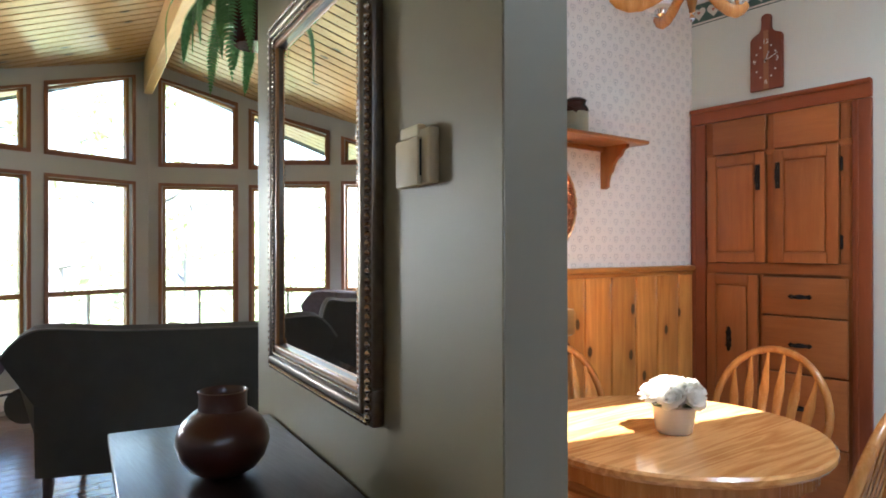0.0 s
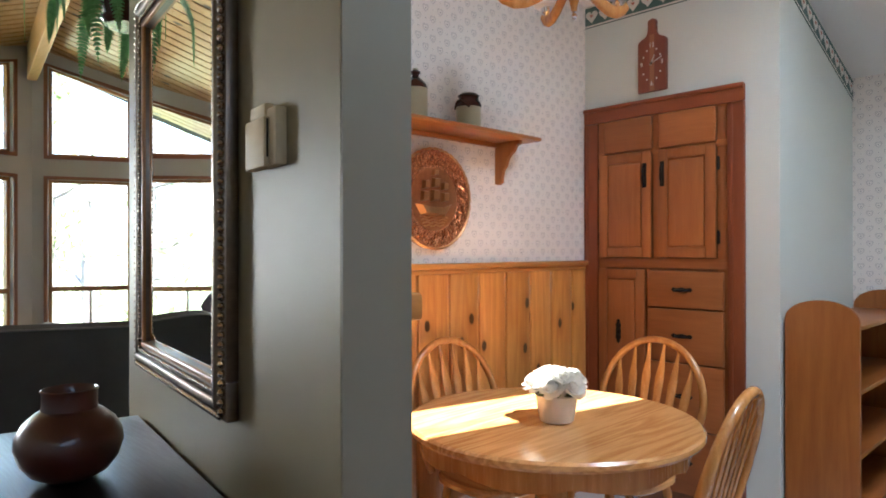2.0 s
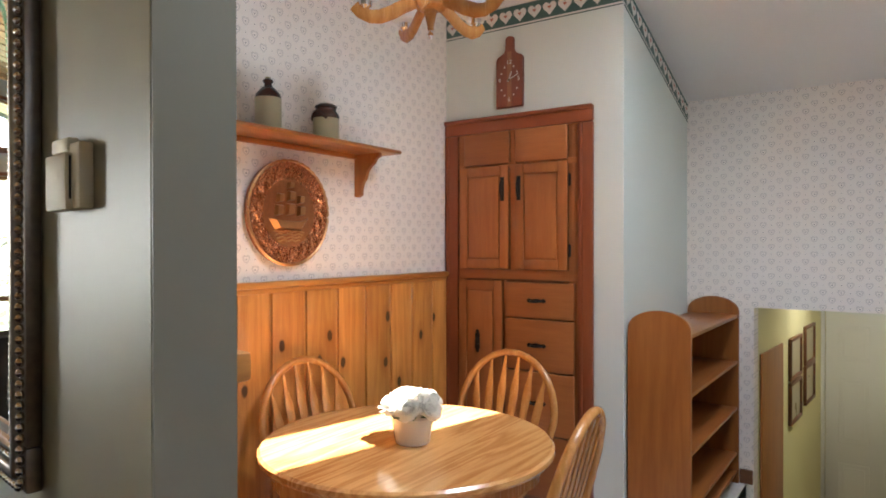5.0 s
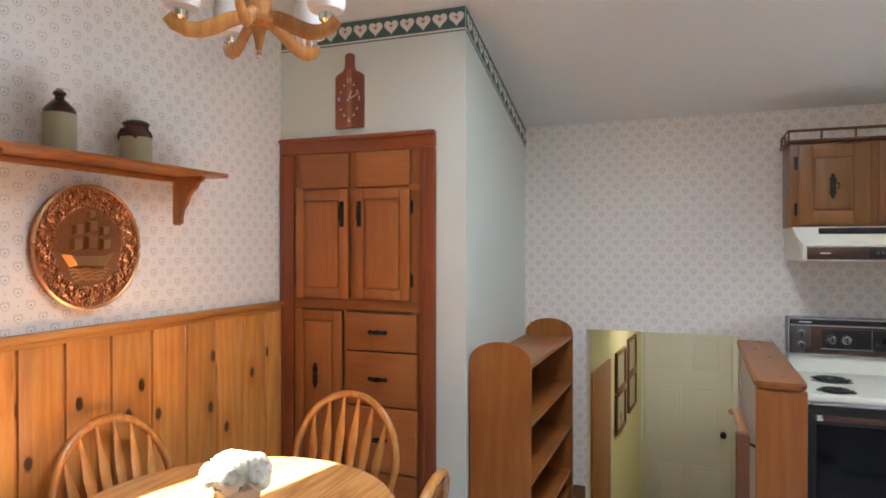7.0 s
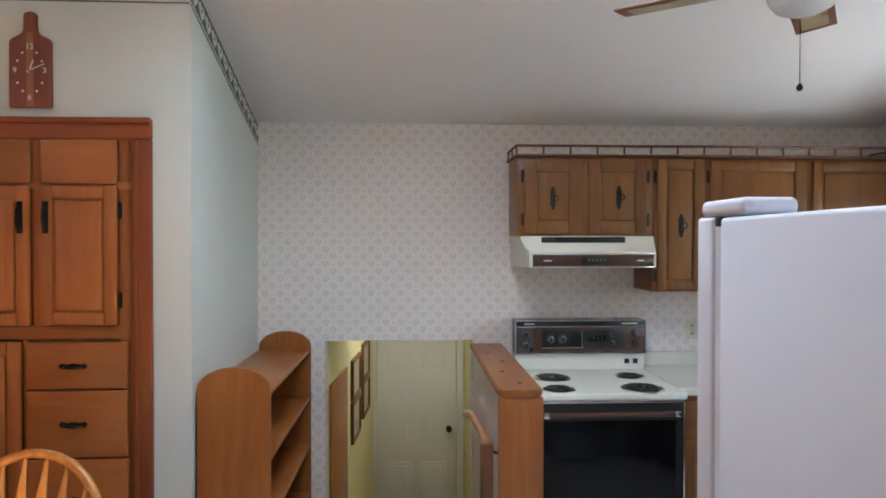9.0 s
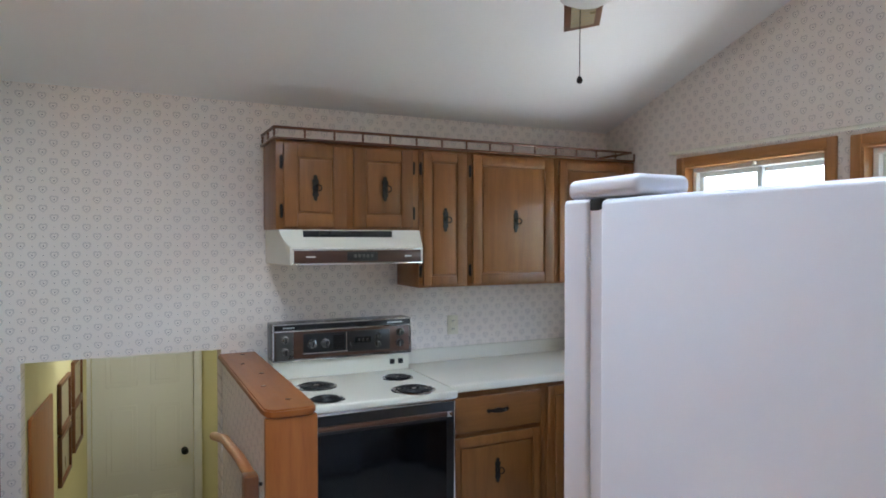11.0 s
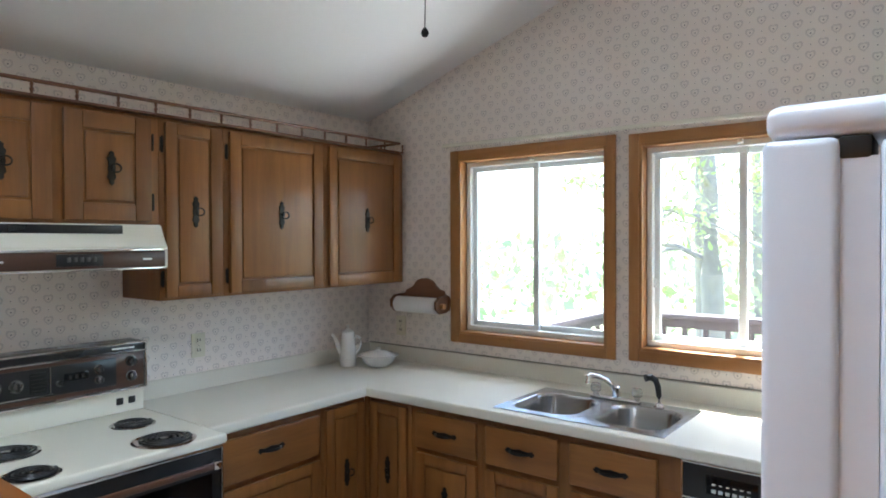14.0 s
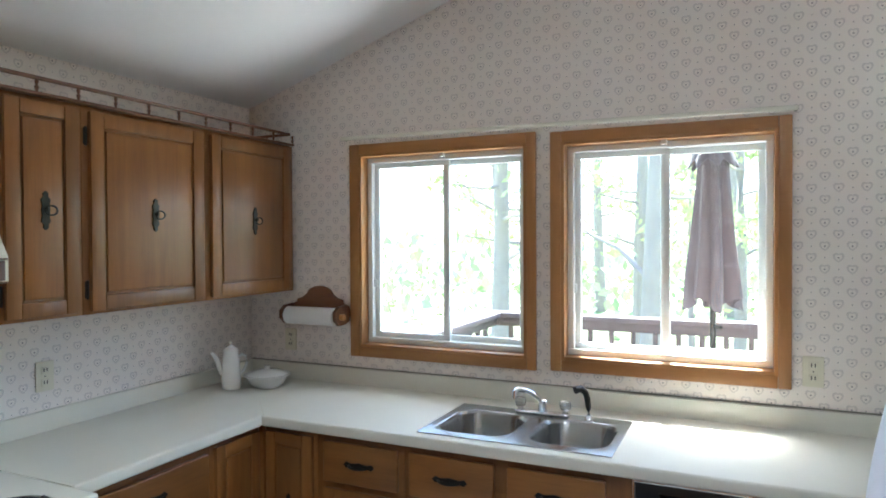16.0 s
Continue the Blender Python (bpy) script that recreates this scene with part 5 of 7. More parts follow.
# ------------------------------------------------------------------ stove
st = thing("electric_stove", (2.93, -0.4, 0), "cream electric stove with coil burners and black oven door", "stove")
part("body", B(2.553, 3.307, -0.70, -0.03, 0.02, 0.882, 0.004), M["enamel"], st)
bm = B(2.550, 3.310, -0.765, -0.10, 0.880, 0.916, 0.010, 3)
part("cooktop", bm, M["enamel"], st)
part("riser", B(2.552, 3.308, -0.165, -0.04, 0.915, 1.012, 0.006), M["enamel"], st)
bg = part("backguard", B(2.548, 3.312, -0.175, -0.045, 1.010, 1.205, 0.006), M["knob_steel"], st)
part("fascia", B(2.560, 3.300, -0.180, -0.17, 1.022, 1.163, 0.002), M["brown_panel"], bg, "woodgrain control fascia")
part("top_strip", B(2.556, 3.304, -0.179, -0.17, 1.172, 1.196, 0.002), M["black"], bg)
for a in ((2.548, 3.312, 1.199, 1.205), (2.548, 3.312, 1.164, 1.170), (2.548, 3.312, 1.010, 1.016), (2.548, 2.555, 1.016, 1.199), (3.305, 3.312, 1.016, 1.199)):
    part("face_trim", B(a[0], a[1], -0.184, -0.174, a[2], a[3], 0.001, 1), M["chrome"], bg)
part("maker_mark", B(2.60, 2.66, -0.181, -0.178, 1.181, 1.187), M["label_white"], bg)
part("maker_mark", B(3.17, 3.26, -0.181, -0.178, 1.181, 1.187), M["label_white"], bg)
part("end_plate", B(2.562, 2.655, -0.1825, -0.178, 1.024, 1.161, 0.001), M["knob_steel"], bg)
dialp = part("dial_plate", B(2.705, 3.185, -0.183, -0.176, 1.038, 1.150, 0.003), M["black"], bg, "black clock and timer plate")
part("plate_trim", B(2.705, 2.945, -0.185, -0.182, 1.044, 1.048), M["chrome"], bg)
part("plate_trim", B(2.935, 2.938, -0.185, -0.182, 1.04, 1.148), M["chrome"], bg)
part("clock_face", B(2.985, 3.075, -0.186, -0.182, 1.085, 1.115, 0.002), M["black_glass"], dialp)
for k in range(3):
    part("clock_digit", B(2.999 + 0.024 * k, 3.012 + 0.024 * k, -0.188, -0.185, 1.092, 1.108), M["knob_steel"], dialp)
part("guide_card", B(2.865, 2.925, -0.1855, -0.182, 1.058, 1.135, 0.001), M["iron"], dialp)
for k in range(5):
    part("card_line", B(2.872, 2.918, -0.187, -0.185, 1.066 + 0.014 * k, 1.069 + 0.014 * k), M["pewter"], dialp)
YD = Matrix.Rotation(radians(90), 4, "X")
def knob(x, z, r):
    m = Matrix.Translation((x, -0.180, z)) @ YD
    k = part("knob", lathe(bmesh.new(), [(r * 1.25, 0), (r * 1.25, 0.004), (r, 0.006), (r * 0.85, 0.024), (r * 0.6, 0.027), (0.001, 0.027)], m, 24), M["knob_steel"], bg, "chrome control knob")
    part("grip", box(bmesh.new(), x - r * 0.22, x + r * 0.22, -0.214, -0.200, z - r * 0.8, z + r * 0.8, 0.002), M["black"], k)
for x, z, r in ((2.610, 1.125, 0.018), (2.610, 1.062, 0.018), (3.245, 1.128, 0.018), (3.245, 1.068, 0.018), (2.752, 1.095, 0.020), (2.822, 1.095, 0.020), (2.968, 1.082, 0.010), (3.115, 1.115, 0.014), (3.115, 1.072, 0.014)):
    knob(x, z, r)
for x in (3.205, 3.255):
    part("rocker_switch", B(x - 0.014, x + 0.014, -0.170, -0.163, 0.95, 0.978, 0.002), M["black"], st)
def burner(x, y, r):
    m = Matrix.Translation((x, y, 0.9155))
    b = part("burner", lathe(bmesh.new(), [(r * 1.16, 0.0), (r * 1.18, 0.004), (r * 1.08, 0.006), (r * 1.0, 0.001), (0.02, 0.0005)], m, 40), M["chrome"], st, "chrome drip pan with black coil")
    turns = 4
    pts = [m @ Vector((rr * math.cos(a), rr * math.sin(a), 0.010)) for a, rr in [(2 * math.pi * k / 20, r * (0.22 + 0.76 * k / (20 * turns))) for k in range(20 * turns + 1)]]
    part("coil", sweep(bmesh.new(), pts, 0.0055, 6, flat=0.7), M["burner"], b)
    part("cap", lathe(bmesh.new(), [(r * 0.16, 0.004), (r * 0.16, 0.012), (0.001, 0.013)], m, 16), M["chrome"], b)
burner(2.715, -0.395, 0.088)
burner(2.690, -0.672, 0.070)
burner(3.150, -0.380, 0.070)
burner(3.118, -0.665, 0.092)
od = part("oven_door", B(2.562, 3.298, -0.735, -0.70, 0.22, 0.862, 0.006), M["black"], st, "black oven door")
part("oven_window", B(2.60, 3.26, -0.740, -0.734, 0.30, 0.775, 0.004), M["black_glass"], od)
part("door_trim", B(2.556, 3.304, -0.742, -0.70, 0.862, 0.876, 0.002), M["chrome"], od)
part("side_trim", B(3.298, 3.305, -0.742, -0.70, 0.20, 0.862, 0.001), M["chrome"], od)
part("side_trim", B(2.555, 2.562, -0.742, -0.70, 0.20, 0.862, 0.001), M["chrome"], od)
hb = part("oven_handle", B(2.585, 3.275, -0.785, -0.765, 0.802, 0.826, 0.008), M["brown_panel"], od, "brown bar handle with chrome ends")
for x in (2.592, 3.24):
    part("handle_end", B(x, x + 0.028, -0.786, -0.735, 0.800, 0.828, 0.004), M["chrome"], hb)
part("drawer", B(2.562, 3.298, -0.730, -0.70, 0.06, 0.208, 0.005), M["enamel"], st)

# ------------------------------------------------------------------ base cabinets
FY, EX = -0.600, 4.208
FM0 = frame_at(0, FY, 0)
EM0 = frame_at(EX, 0, -90)
def base_unit(m, u0, u1, depth, fronts, label, body_top=0.868):
    c = thing("base_cabinet", m @ Matrix.Translation(((u0 + u1) / 2, depth / 2, 0)), label, "cabinet", "kitchen base cabinets")
    part("body", box(bmesh.new(), u0, u1, 0.0, depth, 0.10, body_top, 0.002, m=m), M["maple"], c)
    if body_top < 0.8:
        part("front_panel", box(bmesh.new(), u0, u1, 0.0, 0.018, body_top, 0.868, m=m), M["maple"], c)
    part("toe_kick", box(bmesh.new(), u0, u1, 0.06, depth, 0.0, 0.10, m=m), M["dark"], c)
    for kind, a, b, z0, z1, hz in fronts:
        mm = at(m, a, z0, -0.001)
        if kind == "drawer":
            d = part("drawer", slab_front(mm, b - a, z1 - z0), M["maple_x" if m is FM0 else "maple_y"], c)
            part("handle", bail_pull(at(m, (a + b) / 2, hz, -0.021), 0.115), M["iron"], d, "dark iron bail pull")
        else:
            d = raised_door(mm, b - a, z1 - z0, c, M["maple"], 0.048)
            part("handle", key_pull(at(m, (a + b) / 2, hz, -0.019)), M["iron"], d, "dark iron ring pull")
base_unit(FM0, 3.322, 3.905, 0.585, [("drawer", 3.345, 3.885, 0.655, 0.835, 0.755), ("door", 3.345, 3.885, 0.13, 0.630, 0.44)], "maple base cabinet with one drawer beside the stove")
base_unit(FM0, 3.906, 4.188, 0.585, [("door", 3.925, 4.172, 0.13, 0.845, 0.53)], "maple corner cabinet door in shadow")
base_unit(EM0, 0.622, 0.885, 0.625, [("door", 0.635, 0.868, 0.13, 0.845, 0.53)], "maple corner cabinet with full-height door")
base_unit(EM0, 0.886, 1.285, 0.625, [("drawer", 0.925, 1.262, 0.675, 0.838, 0.757), ("door", 0.925, 1.262, 0.13, 0.650, 0.46)], "maple base cabinet with one drawer under the window")
base_unit(EM0, 1.286, 2.130, 0.625, [("drawer", 1.312, 1.652, 0.675, 0.838, 0.757), ("drawer", 1.702, 2.045, 0.675, 0.838, 0.757), ("door", 1.312, 1.652, 0.13, 0.650, 0.46), ("door", 1.702, 2.045, 0.13, 0.650, 0.46)], "wide maple sink cabinet with two drawer fronts", 0.735)
base_unit(EM0, 2.745, 3.40, 0.625, [("drawer", 2.77, 3.37, 0.675, 0.838, 0.757), ("door", 2.77, 3.37, 0.13, 0.650, 0.46)], "maple base cabinet beyond the dishwasher")

solid("corner_post", B(4.1885, 4.2075, -0.6215, -0.6005, 0.10, 0.868), M["maple"], "plain maple filler post between corner cabinets", "filler post")
dw = thing("dishwasher", (4.5, -2.44, 0), "black dishwasher with chrome-edged control panel", "dishwasher")
eb = lambda *a, **k: box(bmesh.new(), *a, m=EM0, **k)
part("body", eb(2.135, 2.740, 0.005, 0.60, 0.10, 0.865), M["dark"], dw)
part("door", eb(2.140, 2.735, -0.022, 0.004, 0.14, 0.735, 0.004), M["black_glass"], dw)
cp = part("control_panel", eb(2.142, 2.733, -0.030, 0.004, 0.742, 0.858, 0.004), M["black"], dw)
for a in ((2.138, 2.737, 0.858, 0.865), (2.138, 2.737, 0.735, 0.742), (2.134, 2.140, 0.12, 0.865), (2.735, 2.741, 0.12, 0.865)):
    part("chrome_edge", eb(a[0], a[1], -0.032, 0.0, a[2], a[3], 0.001), M["chrome"], dw)
part("button_frame", eb(2.215, 2.385, -0.032, -0.029, 0.762, 0.832, 0.001), M["pewter"], cp)
part("button_field", eb(2.219, 2.381, -0.0335, -0.030, 0.766, 0.828, 0.001), M["black_glass"], cp)
for k in range(6):
    part("button", eb(2.236 + 0.022 * k, 2.250 + 0.022 * k, -0.037, -0.033, 0.772, 0.784, 0.001), M["label_white"], cp)
    part("button_mark", eb(2.238 + 0.022 * k, 2.248 + 0.022 * k, -0.0345, -0.0332, 0.798, 0.802), M["label_white"], cp)
part("maker_mark", eb(2.53, 2.60, -0.0315, -0.029, 0.815, 0.820), M["label_white"], cp)

# ------------------------------------------------------------------ worktop with splash, sink, taps
top = thing("worktop", (4.3, -0.9, 0.87), "cream laminate L-shaped worktop with splashback", "worktop")
SX0, SX1, SY0, SY1 = 4.235, 4.655, -2.045, -1.355
for a in ((3.318, 4.170, -0.632, -0.022), (4.170, WALL_X - 0.022, SY1, -0.022), (4.170, SX0, SY0, SY1), (SX1, WALL_X - 0.022, SY0, SY1), (4.170, WALL_X - 0.022, -3.42, SY0)):
    part("slab", B(a[0], a[1], a[2], a[3], 0.873, 0.9119), M["counter"], top)
part("front_edge", B(3.318, 4.164, -0.642, -0.622, 0.8695, 0.9123, 0.009, 3), M["counter"], top)
part("front_edge", B(4.160, 4.180, -3.42, -0.632, 0.8695, 0.9123, 0.009, 3), M["counter"], top)
part("splash", B(3.318, 4.835, -0.022, -0.002, 0.900, 0.992, 0.005), M["counter"], top)
part("splash", B(WALL_X - 0.022, WALL_X - 0.002, -3.42, -0.024, 0.900, 0.992, 0.005), M["counter"], top)
# thin, darker grey-brown strip along the top of the east splashback
part("caulk_line", B(WALL_X - 0.010, WALL_X - 0.002, -3.42, -0.012, 0.9925, 0.998, 0.001, 1), M["strip_grey"], top, "thin mottled grey-brown strip along the splashback top")
bm = bmesh.new()
rod(bm, (4.172, -0.640, 0.9117), (4.36, -0.46, 0.9117), 0.0006, 0.0004, 6)
part("seam", bm, M["beige"], top)

def bowl_loop(x0, x1, y0, y1, r, z, n=6):
    pts = []
    for cx, cy, a0 in ((x1 - r, y1 - r, 0), (x0 + r, y1 - r, 90), (x0 + r, y0 + r, 180), (x1 - r, y0 + r, 270)):
        for k in range(n + 1):
            a = radians(a0 + 90 * k / n)
            pts.append((cx + r * math.cos(a), cy + r * math.sin(a), z))
    return pts
sink = thing("double_sink", (4.44, -1.7, 0.9), "brushed steel double kitchen sink set in the worktop", "sink")
bm = bmesh.new()
for a in ((4.214, 4.2655, -2.062, -1.334), (4.598, 4.676, -2.062, -1.334), (4.265, 4.5985, -1.366, -1.334), (4.265, 4.5985, -1.735, -1.675), (4.265, 4.5985, -2.062, -2.035)):
    box(bm, a[0], a[1], a[2], a[3], 0.9122, 0.9165, 0.0015, 1)
part("rim", bm, M["steel"], sink)
for y0, y1 in ((-1.676, -1.365), (-2.036, -1.734)):
    x0, x1 = 4.264, 4.600
    bm = bmesh.new()
    loops = [bowl_loop(x0, x1, y0, y1, 0.004, 0.9162), bowl_loop(x0 + 0.004, x1 - 0.004, y0 + 0.004, y1 - 0.004, 0.085, 0.9150), bowl_loop(x0 + 0.012, x1 - 0.012, y0 + 0.012, y1 - 0.012, 0.085, 0.905),
             bowl_loop(x0 + 0.022, x1 - 0.022, y0 + 0.022, y1 - 0.022, 0.08, 0.79), bowl_loop(x0 + 0.04, x1 - 0.04, y0 + 0.04, y1 - 0.04, 0.07, 0.755), bowl_loop(x0 + 0.1, x1 - 0.1, y0 + 0.1, y1 - 0.1, 0.04, 0.748)]
    rows = [[bm.verts.new(p) for p in lp] for lp in loops]
    for p, q in zip(rows, rows[1:]):
        k = len(p)
        for i in range(k):
            bm.faces.new((p[i], p[(i + 1) % k], q[(i + 1) % k], q[i]))
    bm.faces.new(rows[-1])
    bo = part("bowl", bm, M["steel"], sink)
    part("drain", lathe(bmesh.new(), [(0.042, 0), (0.040, 0.003), (0.03, 0.001), (0.001, 0.001)], Matrix.Translation(((x0 + x1) / 2, (y0 + y1) / 2, 0.7485)), 20), M["chrome"], bo)
tap = thing("kitchen_tap", (4.635, -1.705, 0.917), "chrome kitchen tap with clear acrylic knobs", "tap")
part("base_plate", B(4.612, 4.660, -1.815, -1.590, 0.9168, 0.930, 0.008, 3), M["chrome"], tap)
part("column", lathe(bmesh.new(), [(0.020, 0), (0.018, 0.03), (0.020, 0.045), (0.012, 0.052)], Matrix.Translation((4.636, -1.705, 0.929)), 20), M["chrome"], tap)
part("spout", sweep(bmesh.new(), [(4.636, -1.705, 0.955), (4.622, -1.696, 0.982), (4.594, -1.675, 1.010), (4.562, -1.650, 1.028), (4.536, -1.630, 1.032), (4.526, -1.622, 1.024)], 0.0115, 12), M["chrome"], tap)
part("spout_tip", rod(bmesh.new(), (4.526, -1.622, 1.034), (4.524, -1.621, 1.000), 0.012, 0.012, 14), M["chrome"], tap)
acr = Nodes("clear_acrylic").done((0.9, 0.92, 0.92), 0.08, 0.0, Transmission_Weight=0.8, IOR=1.45)
for y in (-1.610, -1.800):
    part("knob", lathe(bmesh.new(), [(0.012, 0), (0.012, 0.01), (0.022, 0.018), (0.025, 0.035), (0.021, 0.05), (0.001, 0.053)], Matrix.Translation((4.636, y, 0.929)), 8), acr, tap, "clear faceted knob")
spr = thing("sink_sprayer", (4.640, -1.895, 0.917), "black pull-out sprayer beside the tap", "sprayer")
part("collar", lathe(bmesh.new(), [(0.022, 0), (0.020, 0.006), (0.012, 0.014)], Matrix.Translation((4.640, -1.895, 0.9168)), 18), M["chrome"], spr)
part("wand", sweep(bmesh.new(), [(4.640, -1.895, 0.925), (4.640, -1.894, 0.96), (4.640, -1.890, 0.998), (4.636, -1.882, 1.024), (4.622, -1.866, 1.040), (4.604, -1.848, 1.036)], lambda s: 0.0105 + 0.005 * s, 12), M["black"], spr)

# ------------------------------------------------------------------ crockery, paper towel, sockets
def outlet(m, label, name="socket_outlet"):
    o = thing(name, m, label, "outlet")
    part("plate", box(bmesh.new(), -0.036, 0.036, -0.006, 0, -0.058, 0.058, 0.004, m=m), M["ivory"], o)
    for z in (-0.024, 0.024):
        f = part("face", box(bmesh.new(), -0.016, 0.016, -0.0085, -0.005, z - 0.015, z + 0.015, 0.003, m=m), M["ivory"], o)
        for x in (-0.006, 0.006):
            part("slot", box(bmesh.new(), x - 0.0020, x + 0.0020, -0.0095, -0.008, z - 0.006, z + 0.008, m=m), M["dark"], f)
    part("screw", lathe(bmesh.new(), [(0.003, 0), (0.002, 0.001), (0.0005, 0.001)], m @ Matrix.Translation((0, -0.006, 0)) @ YD, 8), M["pewter"], o)
outlet(Matrix.Translation((3.663, -0.001, 1.122)), "ivory wall outlet above the worktop")
outlet(frame_at(WALL_X - 0.001, 0, -90) @ Matrix.Translation((2.70, 0, 1.135)), "ivory wall outlet beside the window")
outlet(frame_at(WALL_X - 0.001, 0, -90) @ Matrix.Translation((0.27, 0, 1.115)), "ivory wall outlet under the towel holder")

pit = thing("coffee_pot", (4.50, -0.165, 0.912), "tall white china coffee pot on the worktop", "pot")
m = Matrix.Translation((4.50, -0.165, 0.9125)) @ Matrix.Rotation(radians(-47), 4, "Z") @ Matrix.Diagonal((0.9, 0.9, 1.1, 1))
part("body", lathe(bmesh.new(), [(0.046, 0), (0.050, 0.004), (0.052, 0.03), (0.046, 0.12), (0.040, 0.165), (0.041, 0.172), (0.037, 0.172)], m, 32), M["china"], pit)
part("lid", lathe(bmesh.new(), [(0.041, 0.172), (0.034, 0.182), (0.012, 0.190), (0.006, 0.196), (0.010, 0.204), (0.006, 0.212), (0.001, 0.213)], m, 28), M["china"], pit)
part("spout", sweep(bmesh.new(), [m @ Vector(p) for p in ((-0.042, 0, 0.07), (-0.062, 0, 0.105), (-0.075, 0, 0.14), (-0.100, 0, 0.165))], lambda s: 0.017 - 0.009 * s, 12), M["china"], pit)
part("handle", sweep(bmesh.new(), [m @ Vector(p) for p in ((0.038, 0, 0.142), (0.058, 0, 0.152), (0.078, 0, 0.142), (0.084, 0, 0.115), (0.070, 0, 0.082), (0.046, 0, 0.062))], 0.0065, 10), M["china"], pit)
dish = thing("covered_dish", (4.60, -0.305, 0.912), "white china covered serving dish on the worktop", "dish")
m = Matrix.Translation((4.60, -0.305, 0.9125))
part("bowl", lathe(bmesh.new(), [(0.055, 0), (0.060, 0.004), (0.082, 0.020), (0.094, 0.042), (0.100, 0.058), (0.116, 0.061), (0.116, 0.065), (0.095, 0.063)], m, 40), M["china"], dish)
part("lid", lathe(bmesh.new(), [(0.100, 0.064), (0.085, 0.074), (0.045, 0.086), (0.016, 0.090), (0.011, 0.096), (0.016, 0.106), (0.001, 0.110)], m, 40), M["china"], dish)

th = thing("paper_towel_holder", (WALL_X - 0.05, -0.41, 1.27), "brown wooden paper towel holder with scrolled back", "towel holder")
m = frame_at(WALL_X - 0.001, 0, -90)
out = [(0.285, 1.225), (0.635, 1.225), (0.645, 1.275), (0.635, 1.305), (0.605, 1.318), (0.60, 1.335), (0.565, 1.345), (0.545, 1.36)]
out += [(0.462 + 0.08 * math.cos(radians(10 * k)), 1.352 + 0.052 * math.sin(radians(10 * k))) for k in range(1, 18)]
out += [(0.378, 1.36), (0.358, 1.345), (0.325, 1.335), (0.318, 1.318), (0.287, 1.305), (0.278, 1.275)]
bm = prism(bmesh.new(), out, m @ Matrix.Translation((0, -0.016, 0)), 0.016)
part("back_board", bm, M["walnut"], th, smooth=False)
for u in (0.287, 0.615):
    out2 = [(-0.0, -0.045), (-0.07, -0.05), (-0.105, -0.02), (-0.105, 0.02), (-0.07, 0.045), (-0.0, 0.05)]
    mm = m @ Matrix(((0, 1, 0, u), (1, 0, 0, -0.015), (0, 0, 1, 1.262), (0, 0, 0, 1)))
    part("end_bracket", prism(bmesh.new(), out2, mm, 0.018), M["walnut"], th, smooth=False)
part("towel_roll", rod(bmesh.new(), m @ Vector((0.31, -0.075, 1.255)), m @ Vector((0.605, -0.075, 1.255)), 0.045, 0.045, 32), M["towel"], th, "white paper towel roll")
part("dowel", rod(bmesh.new(), m @ Vector((0.27, -0.075, 1.255)), m @ Vector((0.655, -0.075, 1.255)), 0.016, 0.016, 14), M["fir"], th)
# ------------------------------------------------------------------ kitchen windows
ro = thing("curtain_rod", (WALL_X - 0.04, -1.63, 2.14), "thin white curtain rod above the windows", "curtain rod")
sag = Matrix.Translation((WALL_X - 0.05, -0.622, 2.147)) @ Matrix.Rotation(0.0095, 4, "X")
part("rod", box(bmesh.new(), -0.007, 0.007, -2.023, 0.0, -0.010, 0.010, 0.005, 3, m=sag), M["enamel"], ro)
for y in (-2.640, -0.632):
    part("bracket", B(WALL_X - 0.056, WALL_X - 0.001, y - 0.004, y + 0.008, 2.121 + 0.0095 * (y + 2.64), 2.138 + 0.0095 * (y + 2.64), 0.003), M["enamel"], ro)
